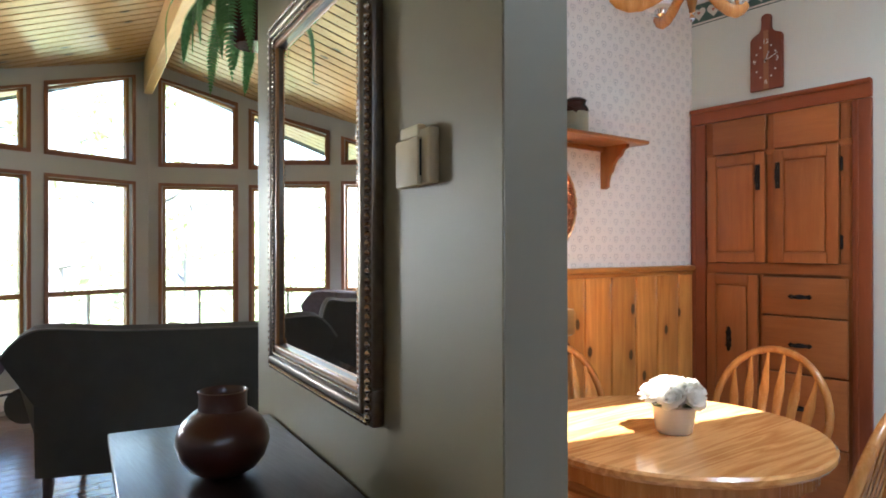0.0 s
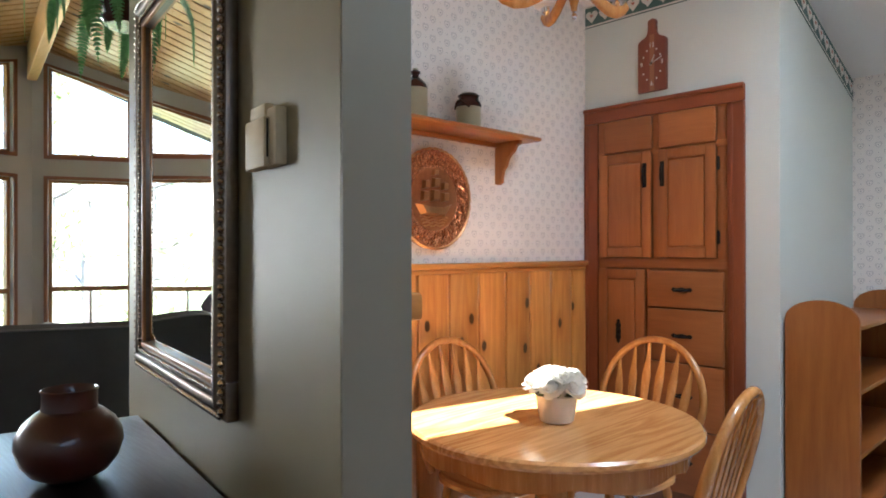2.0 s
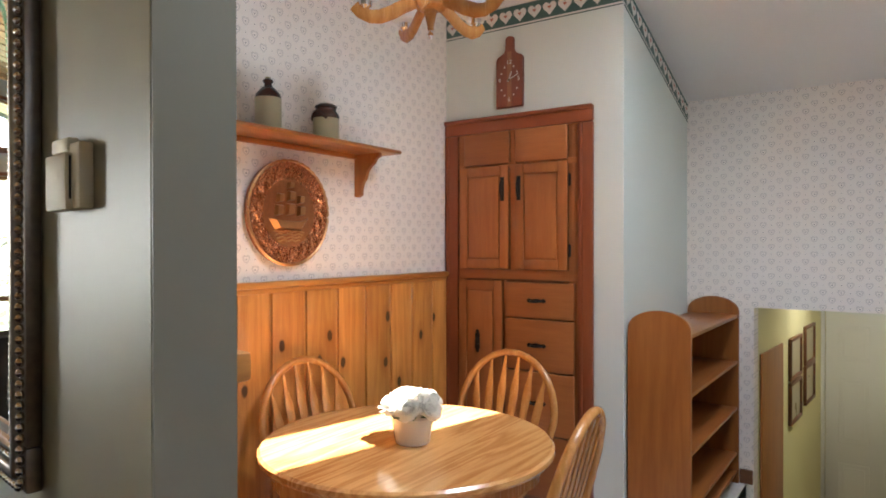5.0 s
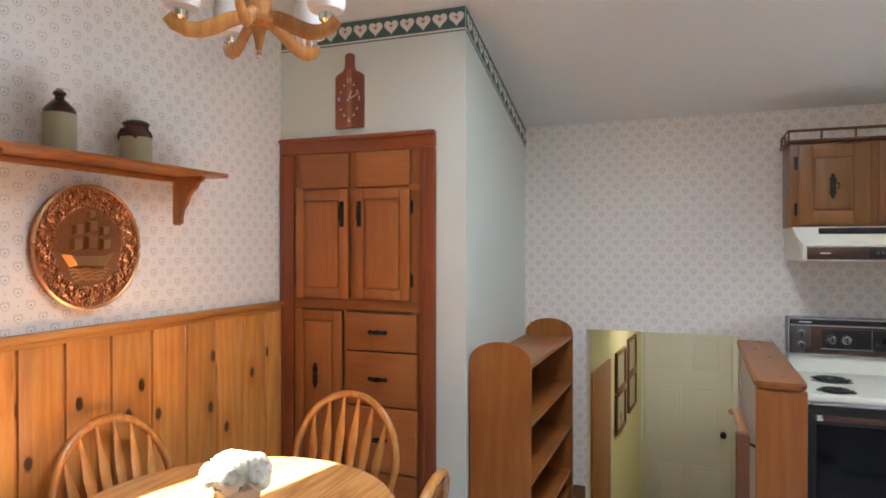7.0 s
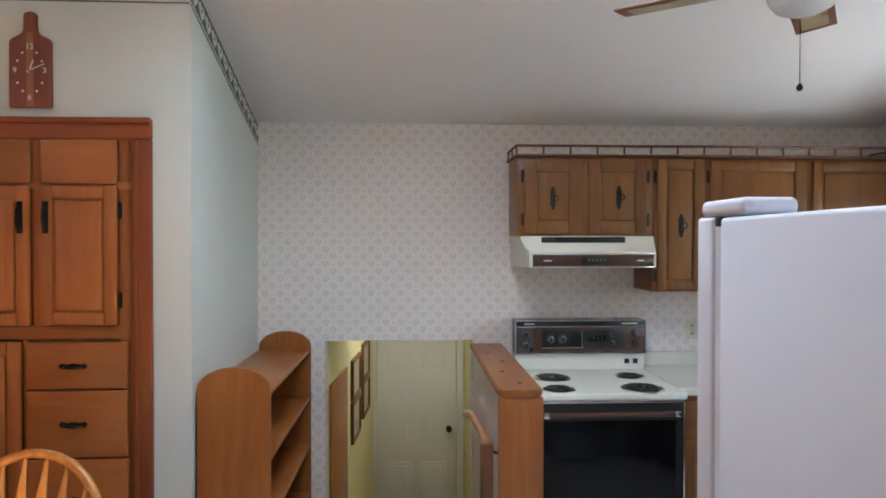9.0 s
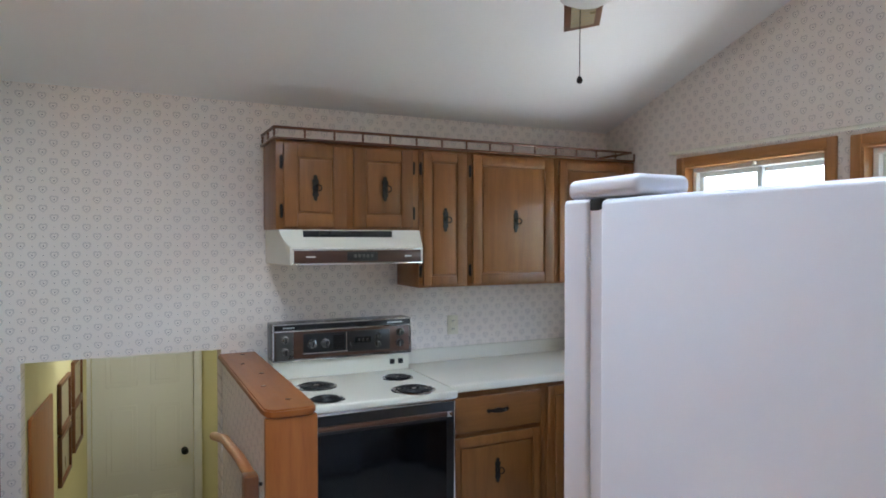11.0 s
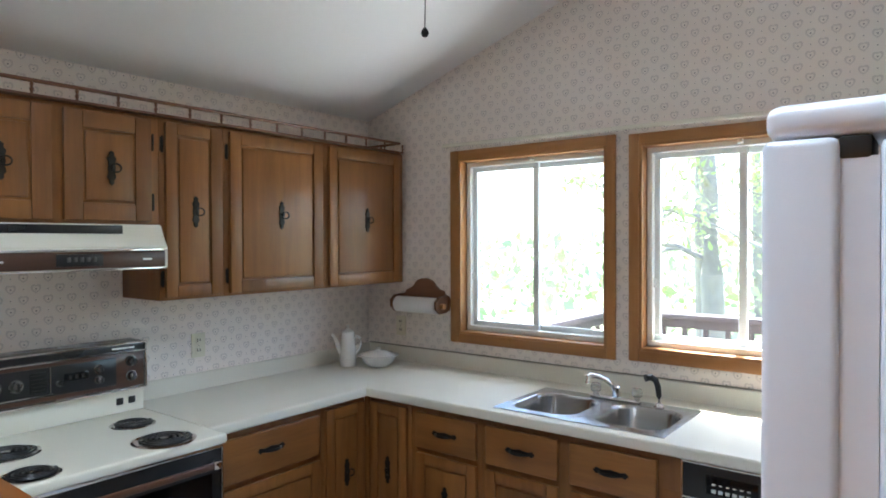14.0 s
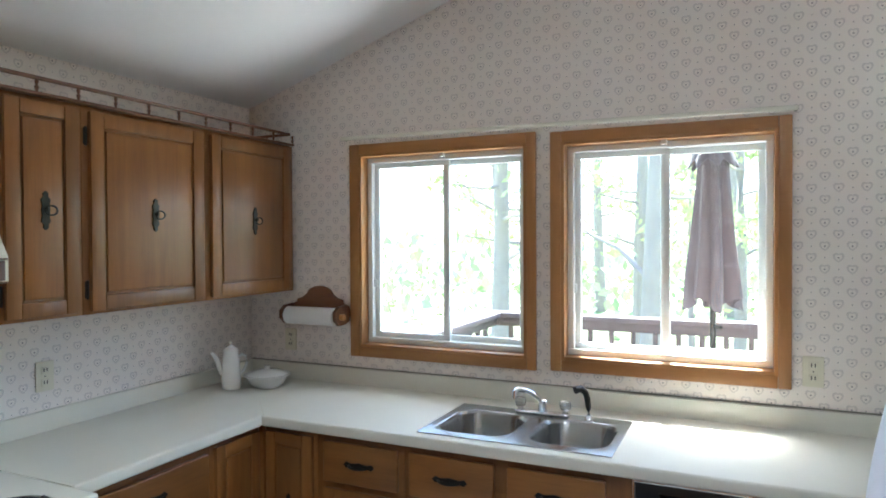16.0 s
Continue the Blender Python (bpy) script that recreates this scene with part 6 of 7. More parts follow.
for n, (y1, y0, z0, z1, o) in enumerate(((-0.705, -1.578, 1.105, 2.068, (-0.652, -1.622, 1.055, 2.118)), (-1.735, -2.582, 1.112, 2.062, (-1.687, -2.628, 1.062, 2.110)))):
    w = thing(f"window_{n + 1}", (WALL_X, (y0 + y1) / 2, z0), "white sliding kitchen window in a fir casing", "window", "kitchen windows", "structure")
    oy1, oy0, oz0, oz1 = o
    xf, xb = WALL_X - 0.020, WALL_X - 0.001
    for a in ((y1, oy1, oz0, oz1), (oy0, y0, oz0, oz1)):
        part("casing", B(xf, xb, a[0], a[1], a[2], a[3], 0.004), M["fir"], w)
    part("casing", B(xf + 0.001, xb, y0 + 0.001, y1 - 0.001, oz0, z0, 0.004), M["fir_y"], w)
    part("casing", B(xf + 0.001, xb, y0 + 0.001, y1 - 0.001, z1, oz1, 0.004), M["fir_y"], w)
    # jamb lining
    xi = WALL_X + 0.155
    part("jamb", B(xf + 0.004, xi, y1 - 0.014, y1 + 0.006, z0 - 0.004, z1 + 0.004), M["fir"], w)
    part("jamb", B(xf + 0.004, xi, y0 - 0.006, y0 + 0.014, z0 - 0.004, z1 + 0.004), M["fir"], w)
    part("jamb", B(xf + 0.004, xi, y0 + 0.014, y1 - 0.014, z1 - 0.012, z1 + 0.006), M["fir_y"], w)
    part("sill", B(xf + 0.004, xi, y0 + 0.014, y1 - 0.014, z0 - 0.006, z0 + 0.014, 0.002), M["fir_y"], w)
    # slider frame and two sashes
    a1, a0, c0, c1 = y1 - 0.016, y0 + 0.016, z0 + 0.016, z1 - 0.014
    def ring(name, p0, p1, q0, q1, x0, x1, t, parent):
        out = None
        for b in ((p0, p1, q0, q0 + t), (p0, p1, q1 - t, q1), (p0, p0 + t, q0 + t, q1 - t), (p1 - t, p1, q0 + t, q1 - t)):
            out = part(name, B(x0, x1, b[0], b[1], b[2], b[3], 0.002), M["vinyl"], parent)
        return out
    ring("frame", a0, a1, c0, c1, WALL_X + 0.045, WALL_X + 0.125, 0.026, w)
    mid = (a0 + a1) / 2
    for p0, p1, x0 in ((mid - 0.020, a1 - 0.02, WALL_X + 0.074), (a0 + 0.02, mid + 0.020, WALL_X + 0.098)):
        s = ring("sash", p0, p1, c0 + 0.02, c1 - 0.02, x0, x0 + 0.022, 0.032, w)
        g = part("pane", B(x0 + 0.009, x0 + 0.013, p0 + 0.02, p1 - 0.02, c0 + 0.04, c1 - 0.04), M["glass"], w, smooth=False)
        g.visible_shadow = False
    part("latch", B(WALL_X + 0.058, WALL_X + 0.076, a1 - 0.036, a1 - 0.020, 1.40, 1.44, 0.003), M["vinyl"], w)
    part("latch", B(WALL_X + 0.058, WALL_X + 0.099, a0 + 0.020, a0 + 0.036, 1.40, 1.44, 0.003), M["vinyl"], w)
    part("catch", B(WALL_X + 0.02, WALL_X + 0.05, mid - 0.012, mid + 0.012, z1 - 0.030, z1 - 0.010, 0.003), M["vinyl"], w)
# skylight lining, above the view
sl = thing("skylight", (2.19, -2.25, 3.2), "open white skylight shaft in the sloped ceiling", "skylight", "", "structure")
bm = bmesh.new()
roof_slab(bm, SKY[1] + 0.002, SKY[1] + 0.03, SKY[2], SKY[3], 0.2, 0.02)
part("curb", bm, M["white"], sl)

# ------------------------------------------------------------------ refrigerator
fr = thing("refrigerator", (2.85, -3.1, 0), "white refrigerator seen from its plain side", "refrigerator")
part("body", B(2.468, 3.23, -3.50, -2.822, 0.03, 1.698, 0.008, 3), M["fridge"], fr)
part("gasket", B(2.473, 3.20, -2.822, -2.7955, 0.10, 1.684), M["fridge"], fr)
# both doors stand a little ajar, hinged on the near side
AJAR = Matrix.Translation((2.470, -2.797, 0)) @ Matrix.Rotation(radians(4.2), 4, "Z") @ Matrix.Translation((-2.470, 2.797, 0))
def fridge_door(z0, z1):
    return box(bmesh.new(), 2.468, 3.23, -2.797, -2.743, z0, z1, 0.007, 4, m=AJAR)
d1 = part("fridge_door", fridge_door(0.74, 1.700), M["fridge"], fr)
d2 = part("freezer_door", fridge_door(0.10, 0.73), M["fridge"], fr)
pts = [AJAR @ Vector((3.185, -2.746 + 0.058 * math.sin(math.pi * k / 20) ** 0.7, 1.475 - 0.70 * k / 20)) for k in range(21)]
hd = part("handle", sweep(bmesh.new(), pts, lambda q: 0.012 + 0.004 * math.sin(math.pi * q), 12), M["fridge"], d1, "white curved door handle")
for z in (1.462, 0.79):
    part("screw_cover", lathe(bmesh.new(), [(0.003, 0), (0.0025, 0.001), (0.001, 0.0015)], AJAR @ Matrix.Translation((3.172, -2.722, z)) @ Matrix.Rotation(radians(-90), 4, "Y"), 10), M["pewter"], hd)
bm = box(bmesh.new(), 2.470, 2.565, -2.895, -2.744, 1.7005, 1.729, 0.011, 5)
part("hinge_cover", bm, M["fridge"], fr, "white plastic hinge cover")
# black block stands in for the shade in the notch under the cover
part("hinge_pin", B(2.472, 2.52, -2.8175, -2.795, 1.682, 1.7003, 0.003), M["black"], fr, "black block for the shaded notch under the cover")
part("base_grille", B(2.478, 3.22, -2.80, -2.76, 0.02, 0.095, 0.004), M["dark"], fr)
for k in (2.52, 3.17):
    for y in (-3.44, -2.86):
        part("foot", rod(bmesh.new(), (k, y, 0.0), (k, y, 0.035), 0.018, 0.018, 10), M["dark"], fr)

# ------------------------------------------------------------------ ceiling fan
HX, HY, HZ = 3.20, -1.87, 2.500
fan = thing("ceiling_fan", (HX, HY, roof(HY)), "ceiling fan with cane-panelled wooden blades and glass light", "ceiling fan")
hm = Matrix.Translation((HX, HY, HZ))
part("canopy", lathe(bmesh.new(), [(0.03, -0.09), (0.065, -0.03), (0.07, 0.03)], Matrix.Translation((HX, HY, roof(HY))), 24), M["bead"], fan)
part("downrod", rod(bmesh.new(), (HX, HY, HZ + 0.1), (HX, HY, roof(HY) - 0.02), 0.012, 0.012, 10), M["bead"], fan)
part("motor", lathe(bmesh.new(), [(0.04, -0.03), (0.11, -0.015), (0.12, 0.04), (0.10, 0.10), (0.03, 0.13)], hm, 32), M["bead"], fan)
part("light_bowl", lathe(bmesh.new(), [(0.001, -0.118), (0.05, -0.113), (0.085, -0.096), (0.104, -0.066), (0.106, -0.035), (0.03, -0.030)], hm, 36), M["shade"], fan, "frosted glass light bowl")
for k in range(4):
    a = radians(54 + 90 * k)
    m = hm @ Matrix.Rotation(a, 4, "Z") @ Matrix.Rotation(radians(-8), 4, "X")
    fl = lambda *q, **kw: box(bmesh.new(), *q, m=m, **kw)
    bl = part("blade", fl(0.17, 0.597, -0.072, 0.072, -0.004, 0.004, 0.003), M["walnut"], fan)
    part("cane_panel", fl(0.21, 0.555, -0.046, 0.046, -0.0065, 0.0065), M["stoneware"], bl, "pale woven cane panel")
    for i in range(9):
        part("cane_strand", fl(0.225 + 0.034 * i, 0.230 + 0.034 * i, -0.046, 0.046, -0.0075, -0.006), M["beige"], bl)
    part("blade_iron", fl(0.09, 0.21, -0.014, 0.014, -0.012, -0.0045, 0.003), M["bead"], bl)
part("pull_chain", rod(bmesh.new(), (3.266, -1.744, 2.19), (3.262, -1.752, HZ - 0.005), 0.0014, 0.0014, 6), M["pewter"], fan)
part("chain_arm", rod(bmesh.new(), (3.262, -1.752, HZ - 0.004), (3.235, -1.80, HZ + 0.004), 0.003, 0.003, 6), M["bead"], fan)
part("pull_ball", lathe(bmesh.new(), [(0.001, -0.012), (0.008, -0.008), (0.011, 0.0), (0.008, 0.008), (0.003, 0.014)], Matrix.Translation((3.266, -1.744, 2.180)), 14), M["dark"], fan, "dark wooden pull ball")
# ------------------------------------------------------------------ partition: mirror, thermostat, console, vase, fern
sb = lambda *a, **k: box(bmesh.new(), *a, m=STUB, **k)
mir = thing("wall_mirror", STUB @ Matrix.Translation((-0.84, 0, 1.02)), "tall wall mirror in a beaded antique frame", "mirror")
X0, X1, Z0, Z1 = -1.245, -0.432, 1.018, 2.085
fw = 0.080
for k, (a, b, c, d) in enumerate(((X0, X1, Z0, Z0 + fw), (X0, X1, Z1 - fw, Z1), (X0, X0 + fw, Z0 + fw, Z1 - fw), (X1 - fw, X1, Z0 + fw, Z1 - fw))):
    part("frame_rail", sb(a, b, -0.030, -0.002, c, d, 0.006), M["gilt"], mir)
ins = 0.024
for a, b, c, d in ((X0 + ins, X1 - ins, Z0 + ins, Z0 + ins + 0.022), (X0 + ins, X1 - ins, Z1 - ins - 0.022, Z1 - ins), (X0 + ins, X0 + ins + 0.022, Z0 + ins, Z1 - ins), (X1 - ins - 0.022, X1 - ins, Z0 + ins, Z1 - ins)):
    part("moulding", sb(a, b, -0.044, -0.028, c, d, 0.010, 3), M["gilt"], mir)
for a, b, c, d in ((X0 + fw - 0.02, X1 - fw + 0.02, Z0 + fw - 0.016, Z0 + fw), (X0 + fw - 0.02, X1 - fw + 0.02, Z1 - fw, Z1 - fw + 0.016), (X0 + fw - 0.016, X0 + fw, Z0 + fw, Z1 - fw), (X1 - fw, X1 - fw + 0.016, Z0 + fw, Z1 - fw)):
    part("inner_slip", sb(a, b, -0.034, -0.02, c, d, 0.005), M["fir"], mir, "pale gold inner slip")
g0, g1, h0, h1 = X0 + fw, X1 - fw, Z0 + fw, Z1 - fw
bv = 0.028
bm = bmesh.new()
o = [bm.verts.new(STUB @ Vector((x, -0.0165, z))) for x, z in ((g0, h0), (g1, h0), (g1, h1), (g0, h1))]
i = [bm.verts.new(STUB @ Vector((x, -0.0205, z))) for x, z in ((g0 + bv, h0 + bv), (g1 - bv, h0 + bv), (g1 - bv, h1 - bv), (g0 + bv, h1 - bv))]
bk_ = [bm.verts.new(STUB @ Vector((x, -0.004, z))) for x, z in ((g0, h0), (g1, h0), (g1, h1), (g0, h1))]
bm.faces.new(i)
bm.faces.new(list(reversed(bk_)))
for k in range(4):
    bm.faces.new((o[k], o[(k + 1) % 4], i[(k + 1) % 4], i[k]))
    bm.faces.new((bk_[k], bk_[(k + 1) % 4], o[(k + 1) % 4], o[k]))
part("mirror_glass", bm, M["mirror"], mir, "bevelled silver mirror glass", smooth=False)
bm = lathe(bmesh.new(), [(0.002, -0.0085), (0.007, -0.005), (0.0090, 0.0), (0.007, 0.005), (0.002, 0.0085)], None, 8)
finish(bm, True)
bead_me = bpy.data.meshes.new("bead")
bm.to_mesh(bead_me)
bm.free()
bead_me.materials.append(M["bead"])
e = 0.012
for p, q, n in (((X0 + e, -0.034, Z0 + e), (X1 - e, -0.034, Z0 + e), 42), ((X0 + e, -0.034, Z1 - e), (X1 - e, -0.034, Z1 - e), 42), ((X0 + e, -0.034, Z0 + e), (X0 + e, -0.034, Z1 - e), 55), ((X1 - e, -0.034, Z0 + e), (X1 - e, -0.034, Z1 - e), 55)):
    for k in range(n):
        ob = new("bead", bead_me)
        ob.parent = mir
        ob.matrix_parent_inverse = mir.matrix_basis.inverted()
        ob.matrix_basis = STUB @ Matrix.Translation(Vector(p).lerp(Vector(q), (k + 0.5) / n))

# finer beading along the inner edge
e = fw - 0.024
bm = bmesh.new()
for p, q, n in (((X0 + e, -0.036, Z0 + e), (X1 - e, -0.036, Z0 + e), 58), ((X0 + e, -0.036, Z1 - e), (X1 - e, -0.036, Z1 - e), 58), ((X0 + e, -0.036, Z0 + e), (X0 + e, -0.036, Z1 - e), 78), ((X1 - e, -0.036, Z0 + e), (X1 - e, -0.036, Z1 - e), 78)):
    for k in range(n):
        c = STUB @ Vector(p).lerp(Vector(q), (k + 0.5) / n)
        lathe(bm, [(0.0015, -0.005), (0.005, -0.0025), (0.0058, 0.0), (0.005, 0.0025), (0.0015, 0.005)], Matrix.Translation(c), 6)
tagged(part("fine_beading", bm, M["bead"], mir), "fine beading along the inner edge", "", "", "stuff")

ts = thing("thermostat", STUB @ Matrix.Translation((-0.28, 0, 1.56)), "beige rectangular wall thermostat", "thermostat")
part("base", sb(-0.280, -0.195, -0.022, 0.0, 1.505, 1.605, 0.004), M["beige"], ts)
part("cover", sb(-0.315, -0.222, -0.032, -0.008, 1.503, 1.590, 0.004), M["beige"], ts)
part("top_cover", sb(-0.305, -0.232, -0.026, -0.008, 1.592, 1.615, 0.004), M["beige"], ts)
part("slot", sb(-0.223, -0.2205, -0.027, -0.024, 1.52, 1.585), M["dark"], ts)

con = thing("console_table", STUB @ Matrix.Translation((-0.8, -0.24, 0)), "dark polished wooden console table along the partition", "console table")
part("top", sb(-1.335, -0.22, -0.485, -0.012, 0.822, 0.852, 0.006, 3), M["dark_wood"], con)
part("apron", sb(-1.30, -0.25, -0.455, -0.44, 0.72, 0.822, 0.002), M["dark_wood"], con)
part("apron", sb(-1.30, -0.25, -0.055, -0.04, 0.72, 0.822, 0.002), M["dark_wood"], con)
part("apron", sb(-1.30, -1.285, -0.44, -0.055, 0.72, 0.822, 0.002), M["dark_wood"], con)
for x in (-1.30, -0.29):
    for y in (-0.46, -0.075):
        part("leg", sb(x, x + 0.045, y, y + 0.045, 0.0, 0.822, 0.004), M["dark_wood"], con)
va = thing("pottery_vase", STUB @ Matrix.Translation((-0.815, -0.262, 0.852)), "glossy red-brown round pottery vase with short neck", "vase")
vm = STUB @ Matrix.Translation((-0.815, -0.255, 0.8525)) @ Matrix.Diagonal((0.91, 0.91, 0.94, 1))
part("body", lathe(bmesh.new(), [(0.048, 0), (0.058, 0.003), (0.086, 0.018), (0.108, 0.046), (0.120, 0.082), (0.117, 0.108), (0.102, 0.136), (0.078, 0.157), (0.063, 0.166)], vm, 48), M["vase"], va)
part("neck", lathe(bmesh.new(), [(0.064, 0.163), (0.061, 0.175), (0.061, 0.203), (0.0645, 0.211), (0.060, 0.213), (0.054, 0.203), (0.054, 0.168)], vm, 48), M["vase"], va)

fx, fy, fz = -0.345, -3.56, 2.18
fern = thing("hanging_fern", (fx, fy, fz), "green fern in a hanging brown pot", "plant")
part("pot", lathe(bmesh.new(), [(0.075, 0.0), (0.085, 0.01), (0.11, 0.12), (0.12, 0.14), (0.11, 0.145), (0.001, 0.13)], Matrix.Translation((fx, fy, fz)), 28), M["glaze"], fern)
part("saucer", lathe(bmesh.new(), [(0.08, -0.012), (0.095, 0.0), (0.10, 0.012), (0.09, 0.012), (0.001, 0.004)], Matrix.Translation((fx, fy, fz - 0.004)), 28), M["glaze"], fern)
for k in range(3):
    a = radians(120 * k + 15)
    part("cord", rod(bmesh.new(), (fx + 0.11 * math.cos(a), fy + 0.11 * math.sin(a), fz + 0.14), (fx, fy, roof(fy) - 0.02), 0.003, 0.003, 6), M["stoneware"], fern)
part("hook", lathe(bmesh.new(), [(0.004, -0.04), (0.012, -0.02), (0.02, 0.02)], Matrix.Translation((fx, fy, roof(fy) - 0.01)), 10), M["iron"], fern)
rng = random.Random(8)
for k in range(20):
    a = radians(k * 137.5)
    ln = rng.uniform(0.38, 0.62)
    spread = rng.uniform(0.12, 0.36)
    pts = []
    for s in range(13):
        q = s / 12
        out = 0.05 + spread * math.sin(min(1.0, q * 1.3) * math.pi / 2)
        z = fz + 0.15 + 0.10 * math.sin(min(1, q * 3) * math.pi / 2) - ln * max(0, q - 0.18) ** 1.25
        pts.append(Vector((fx + out * math.cos(a + 0.15 * q), fy + out * math.sin(a + 0.15 * q), z)))
    bm = bmesh.new()
    sweep(bm, pts, lambda s: 0.0022 - 0.0012 * s, 5)
    for j in range(2, 46):
        q = j / 46
        f = q * 12
        i0 = min(11, int(f))
        p = pts[i0].lerp(pts[i0 + 1], f - i0)
        d = (pts[i0 + 1] - pts[i0]).normalized()
        side = d.cross(Vector((math.cos(a), math.sin(a), 0.3))).normalized()
        L = 0.036 * math.sin(math.pi * min(1, 0.12 + q * 0.9)) ** 0.7 + 0.003
        for sg in (-1, 1):
            tip = p + side * sg * L + d * L * 0.25
            w = d * 0.0058
            droop = Vector((0, 0, -0.15 * L))
            vs = [bm.verts.new(p - w), bm.verts.new(p + side * sg * L * 0.5 - w * 0.9 + droop * 0.3), bm.verts.new(tip + droop), bm.verts.new(p + side * sg * L * 0.5 + w * 1.1 + droop * 0.3), bm.verts.new(p + w)]
            bm.faces.new(vs)
    part("frond", bm, M["fern"], fern, "drooping green frond", smooth=False)

# ------------------------------------------------------------------ living room seating
def camel_sofa(m, length, mat, name, label, category):
    s = thing(name, m, label, category)
    n = 40
    def back_z(u):
        e_ = min(u, 1 - u)
        return 0.985 + 0.02 * math.exp(-((e_ - 0.13) / 0.12) ** 2) - 0.13 * (1 - min(1.0, e_ / 0.10)) ** 2.2
    bm = bmesh.new()
    rows = []
    for k in range(n + 1):
        u = k / n
        x = (u - 0.5) * length
        z = back_z(u)
        prof = [(0.0, 0.22), (-0.012, 0.45), (-0.018, 0.60), (-0.026, 0.70), (-0.034, 0.78), (-0.035, z - 0.07), (-0.025, z - 0.02), (0.03, z + 0.005), (0.08, z - 0.02), (0.10, z - 0.08), (0.12, 0.45), (0.13, 0.22)]
        rows.append([bm.verts.new(m @ Vector((x * (1 - 0.16 * min(1, max(0, (0.84 - zz) / 0.24))), y, zz))) for y, zz in prof])
    for p, q in zip(rows, rows[1:]):
        for k in range(len(p) - 1):
            bm.faces.new((p[k], p[k + 1], q[k + 1], q[k]))
        bm.faces.new((p[-1], p[0], q[0], q[-1]))
    bm.faces.new(rows[0])
    bm.faces.new(list(reversed(rows[-1])))
    part("backrest", bm, mat, s)
    cord = [m @ Vector(((k / n - 0.5) * length, -0.030, back_z(k / n) - 0.018)) for k in range(n + 1)]
    part("piping", sweep(bmesh.new(), cord, 0.006, 6), M["piping"], s, "pale corded piping")
    part("base", box(bmesh.new(), -length * 0.42, length * 0.42, 0.05, 0.78, 0.20, 0.36, 0.03, 3, m=m), mat, s)
    c = (length - 0.30) / 2
    for k in range(2):
        part("seat_cushion", box(bmesh.new(), -length / 2 + 0.15 + c * k, -length / 2 + 0.15 + c * (k + 1) - 0.006, 0.13, 0.80, 0.36, 0.48, 0.04, 4, m=m), mat, s)
    for sx in (-1, 1):
        bm = bmesh.new()
        box(bm, sx * (length * 0.42 - 0.07) - 0.06, sx * (length * 0.42 - 0.07) + 0.06, 0.02, 0.76, 0.22, 0.56, 0.02, 3, m=m)
        rod(bm, m @ Vector((sx * (length * 0.42 + 0.045), -0.005, 0.60)), m @ Vector((sx * (length * 0.42 + 0.045), 0.78, 0.58)), 0.092, 0.085, 32)
        part("arm", bm, mat, s)
    for x, y, b in ((-length * 0.42 + 0.05, 0.05, -1), (length * 0.42 - 0.05, 0.05, -1), (-length * 0.42 + 0.05, 0.70, 1), (length * 0.42 - 0.05, 0.70, 1)):
        part("leg", sweep(bmesh.new(), [m @ Vector((x, y, 0.22)), m @ Vector((x, y + 0.01 * b, 0.14)), m @ Vector((x, y + 0.05 * b, 0.05)), m @ Vector((x, y + 0.09 * b, 0.0))], lambda q: 0.030 - 0.012 * q, 10), M["dark_wood"], s, "dark curved wooden leg")
    return s


# the back faces the kitchen: local -y looks at +x
SF = Matrix.Translation((-1.558, -3.42, 0.0)) @ Matrix.Rotation(radians(69), 4, "Z")
camel_sofa(SF, 1.86, M["sofa"], "camelback_sofa", "grey-green upholstered camelback sofa seen from behind", "sofa")
pil = thing("throw_pillow", SF @ Matrix.Translation((0.05, 0.25, 0.48)), "pale throw pillow leaning on the sofa", "pillow")
pm = SF @ Matrix.Translation((-0.02, 0.215, 0.735)) @ Matrix.Rotation(radians(-14), 4, "X") @ Matrix.Rotation(radians(10), 4, "Y")
part("cushion", box(bmesh.new(), -0.22, 0.22, -0.05, 0.05, -0.22, 0.22, 0.045, 4, m=pm), fabric("pale_linen", (0.40, 0.38, 0.33), (0.55, 0.52, 0.46)), pil)
AC = Matrix.Translation((-3.05, -4.74, 0.0)) @ Matrix.Rotation(radians(82), 4, "Z")
camel_sofa(AC, 0.66, M["sofa"], "armchair", "dark grey-green upholstered armchair", "armchair")
DS = Matrix.Translation((-3.92, -5.25, 0.0)) @ Matrix.Rotation(radians(-68), 4, "Z")
camel_sofa(DS, 1.7, M["dark_floral"], "floral_sofa", "dark floral patterned sofa", "sofa")
for m, u0, u1 in ((PROW_L, -3.6, -0.15), (PROW_R, 0.15, 3.1)):
    h = thing("baseboard_heater", m @ Matrix.Translation(((u0 + u1) / 2, -0.04, 0)), "white metal baseboard heater under the windows", "heater", "baseboard heaters")
    hb_ = lambda *a, **k: box(bmesh.new(), *a, m=m, **k)
    part("cover", hb_(u0, u1, -0.060, -0.002, 0.04, 0.20, 0.006), M["white"], h)
    part("grille", hb_(u0 + 0.02, u1 - 0.02, -0.064, -0.058, 0.165, 0.185), M["dark"], h)
    part("foot", hb_(u0, u0 + 0.05, -0.05, -0.01, -0.012, 0.045), M["white"], h)
    part("foot", hb_(u1 - 0.05, u1, -0.05, -0.01, -0.012, 0.045), M["white"], h)
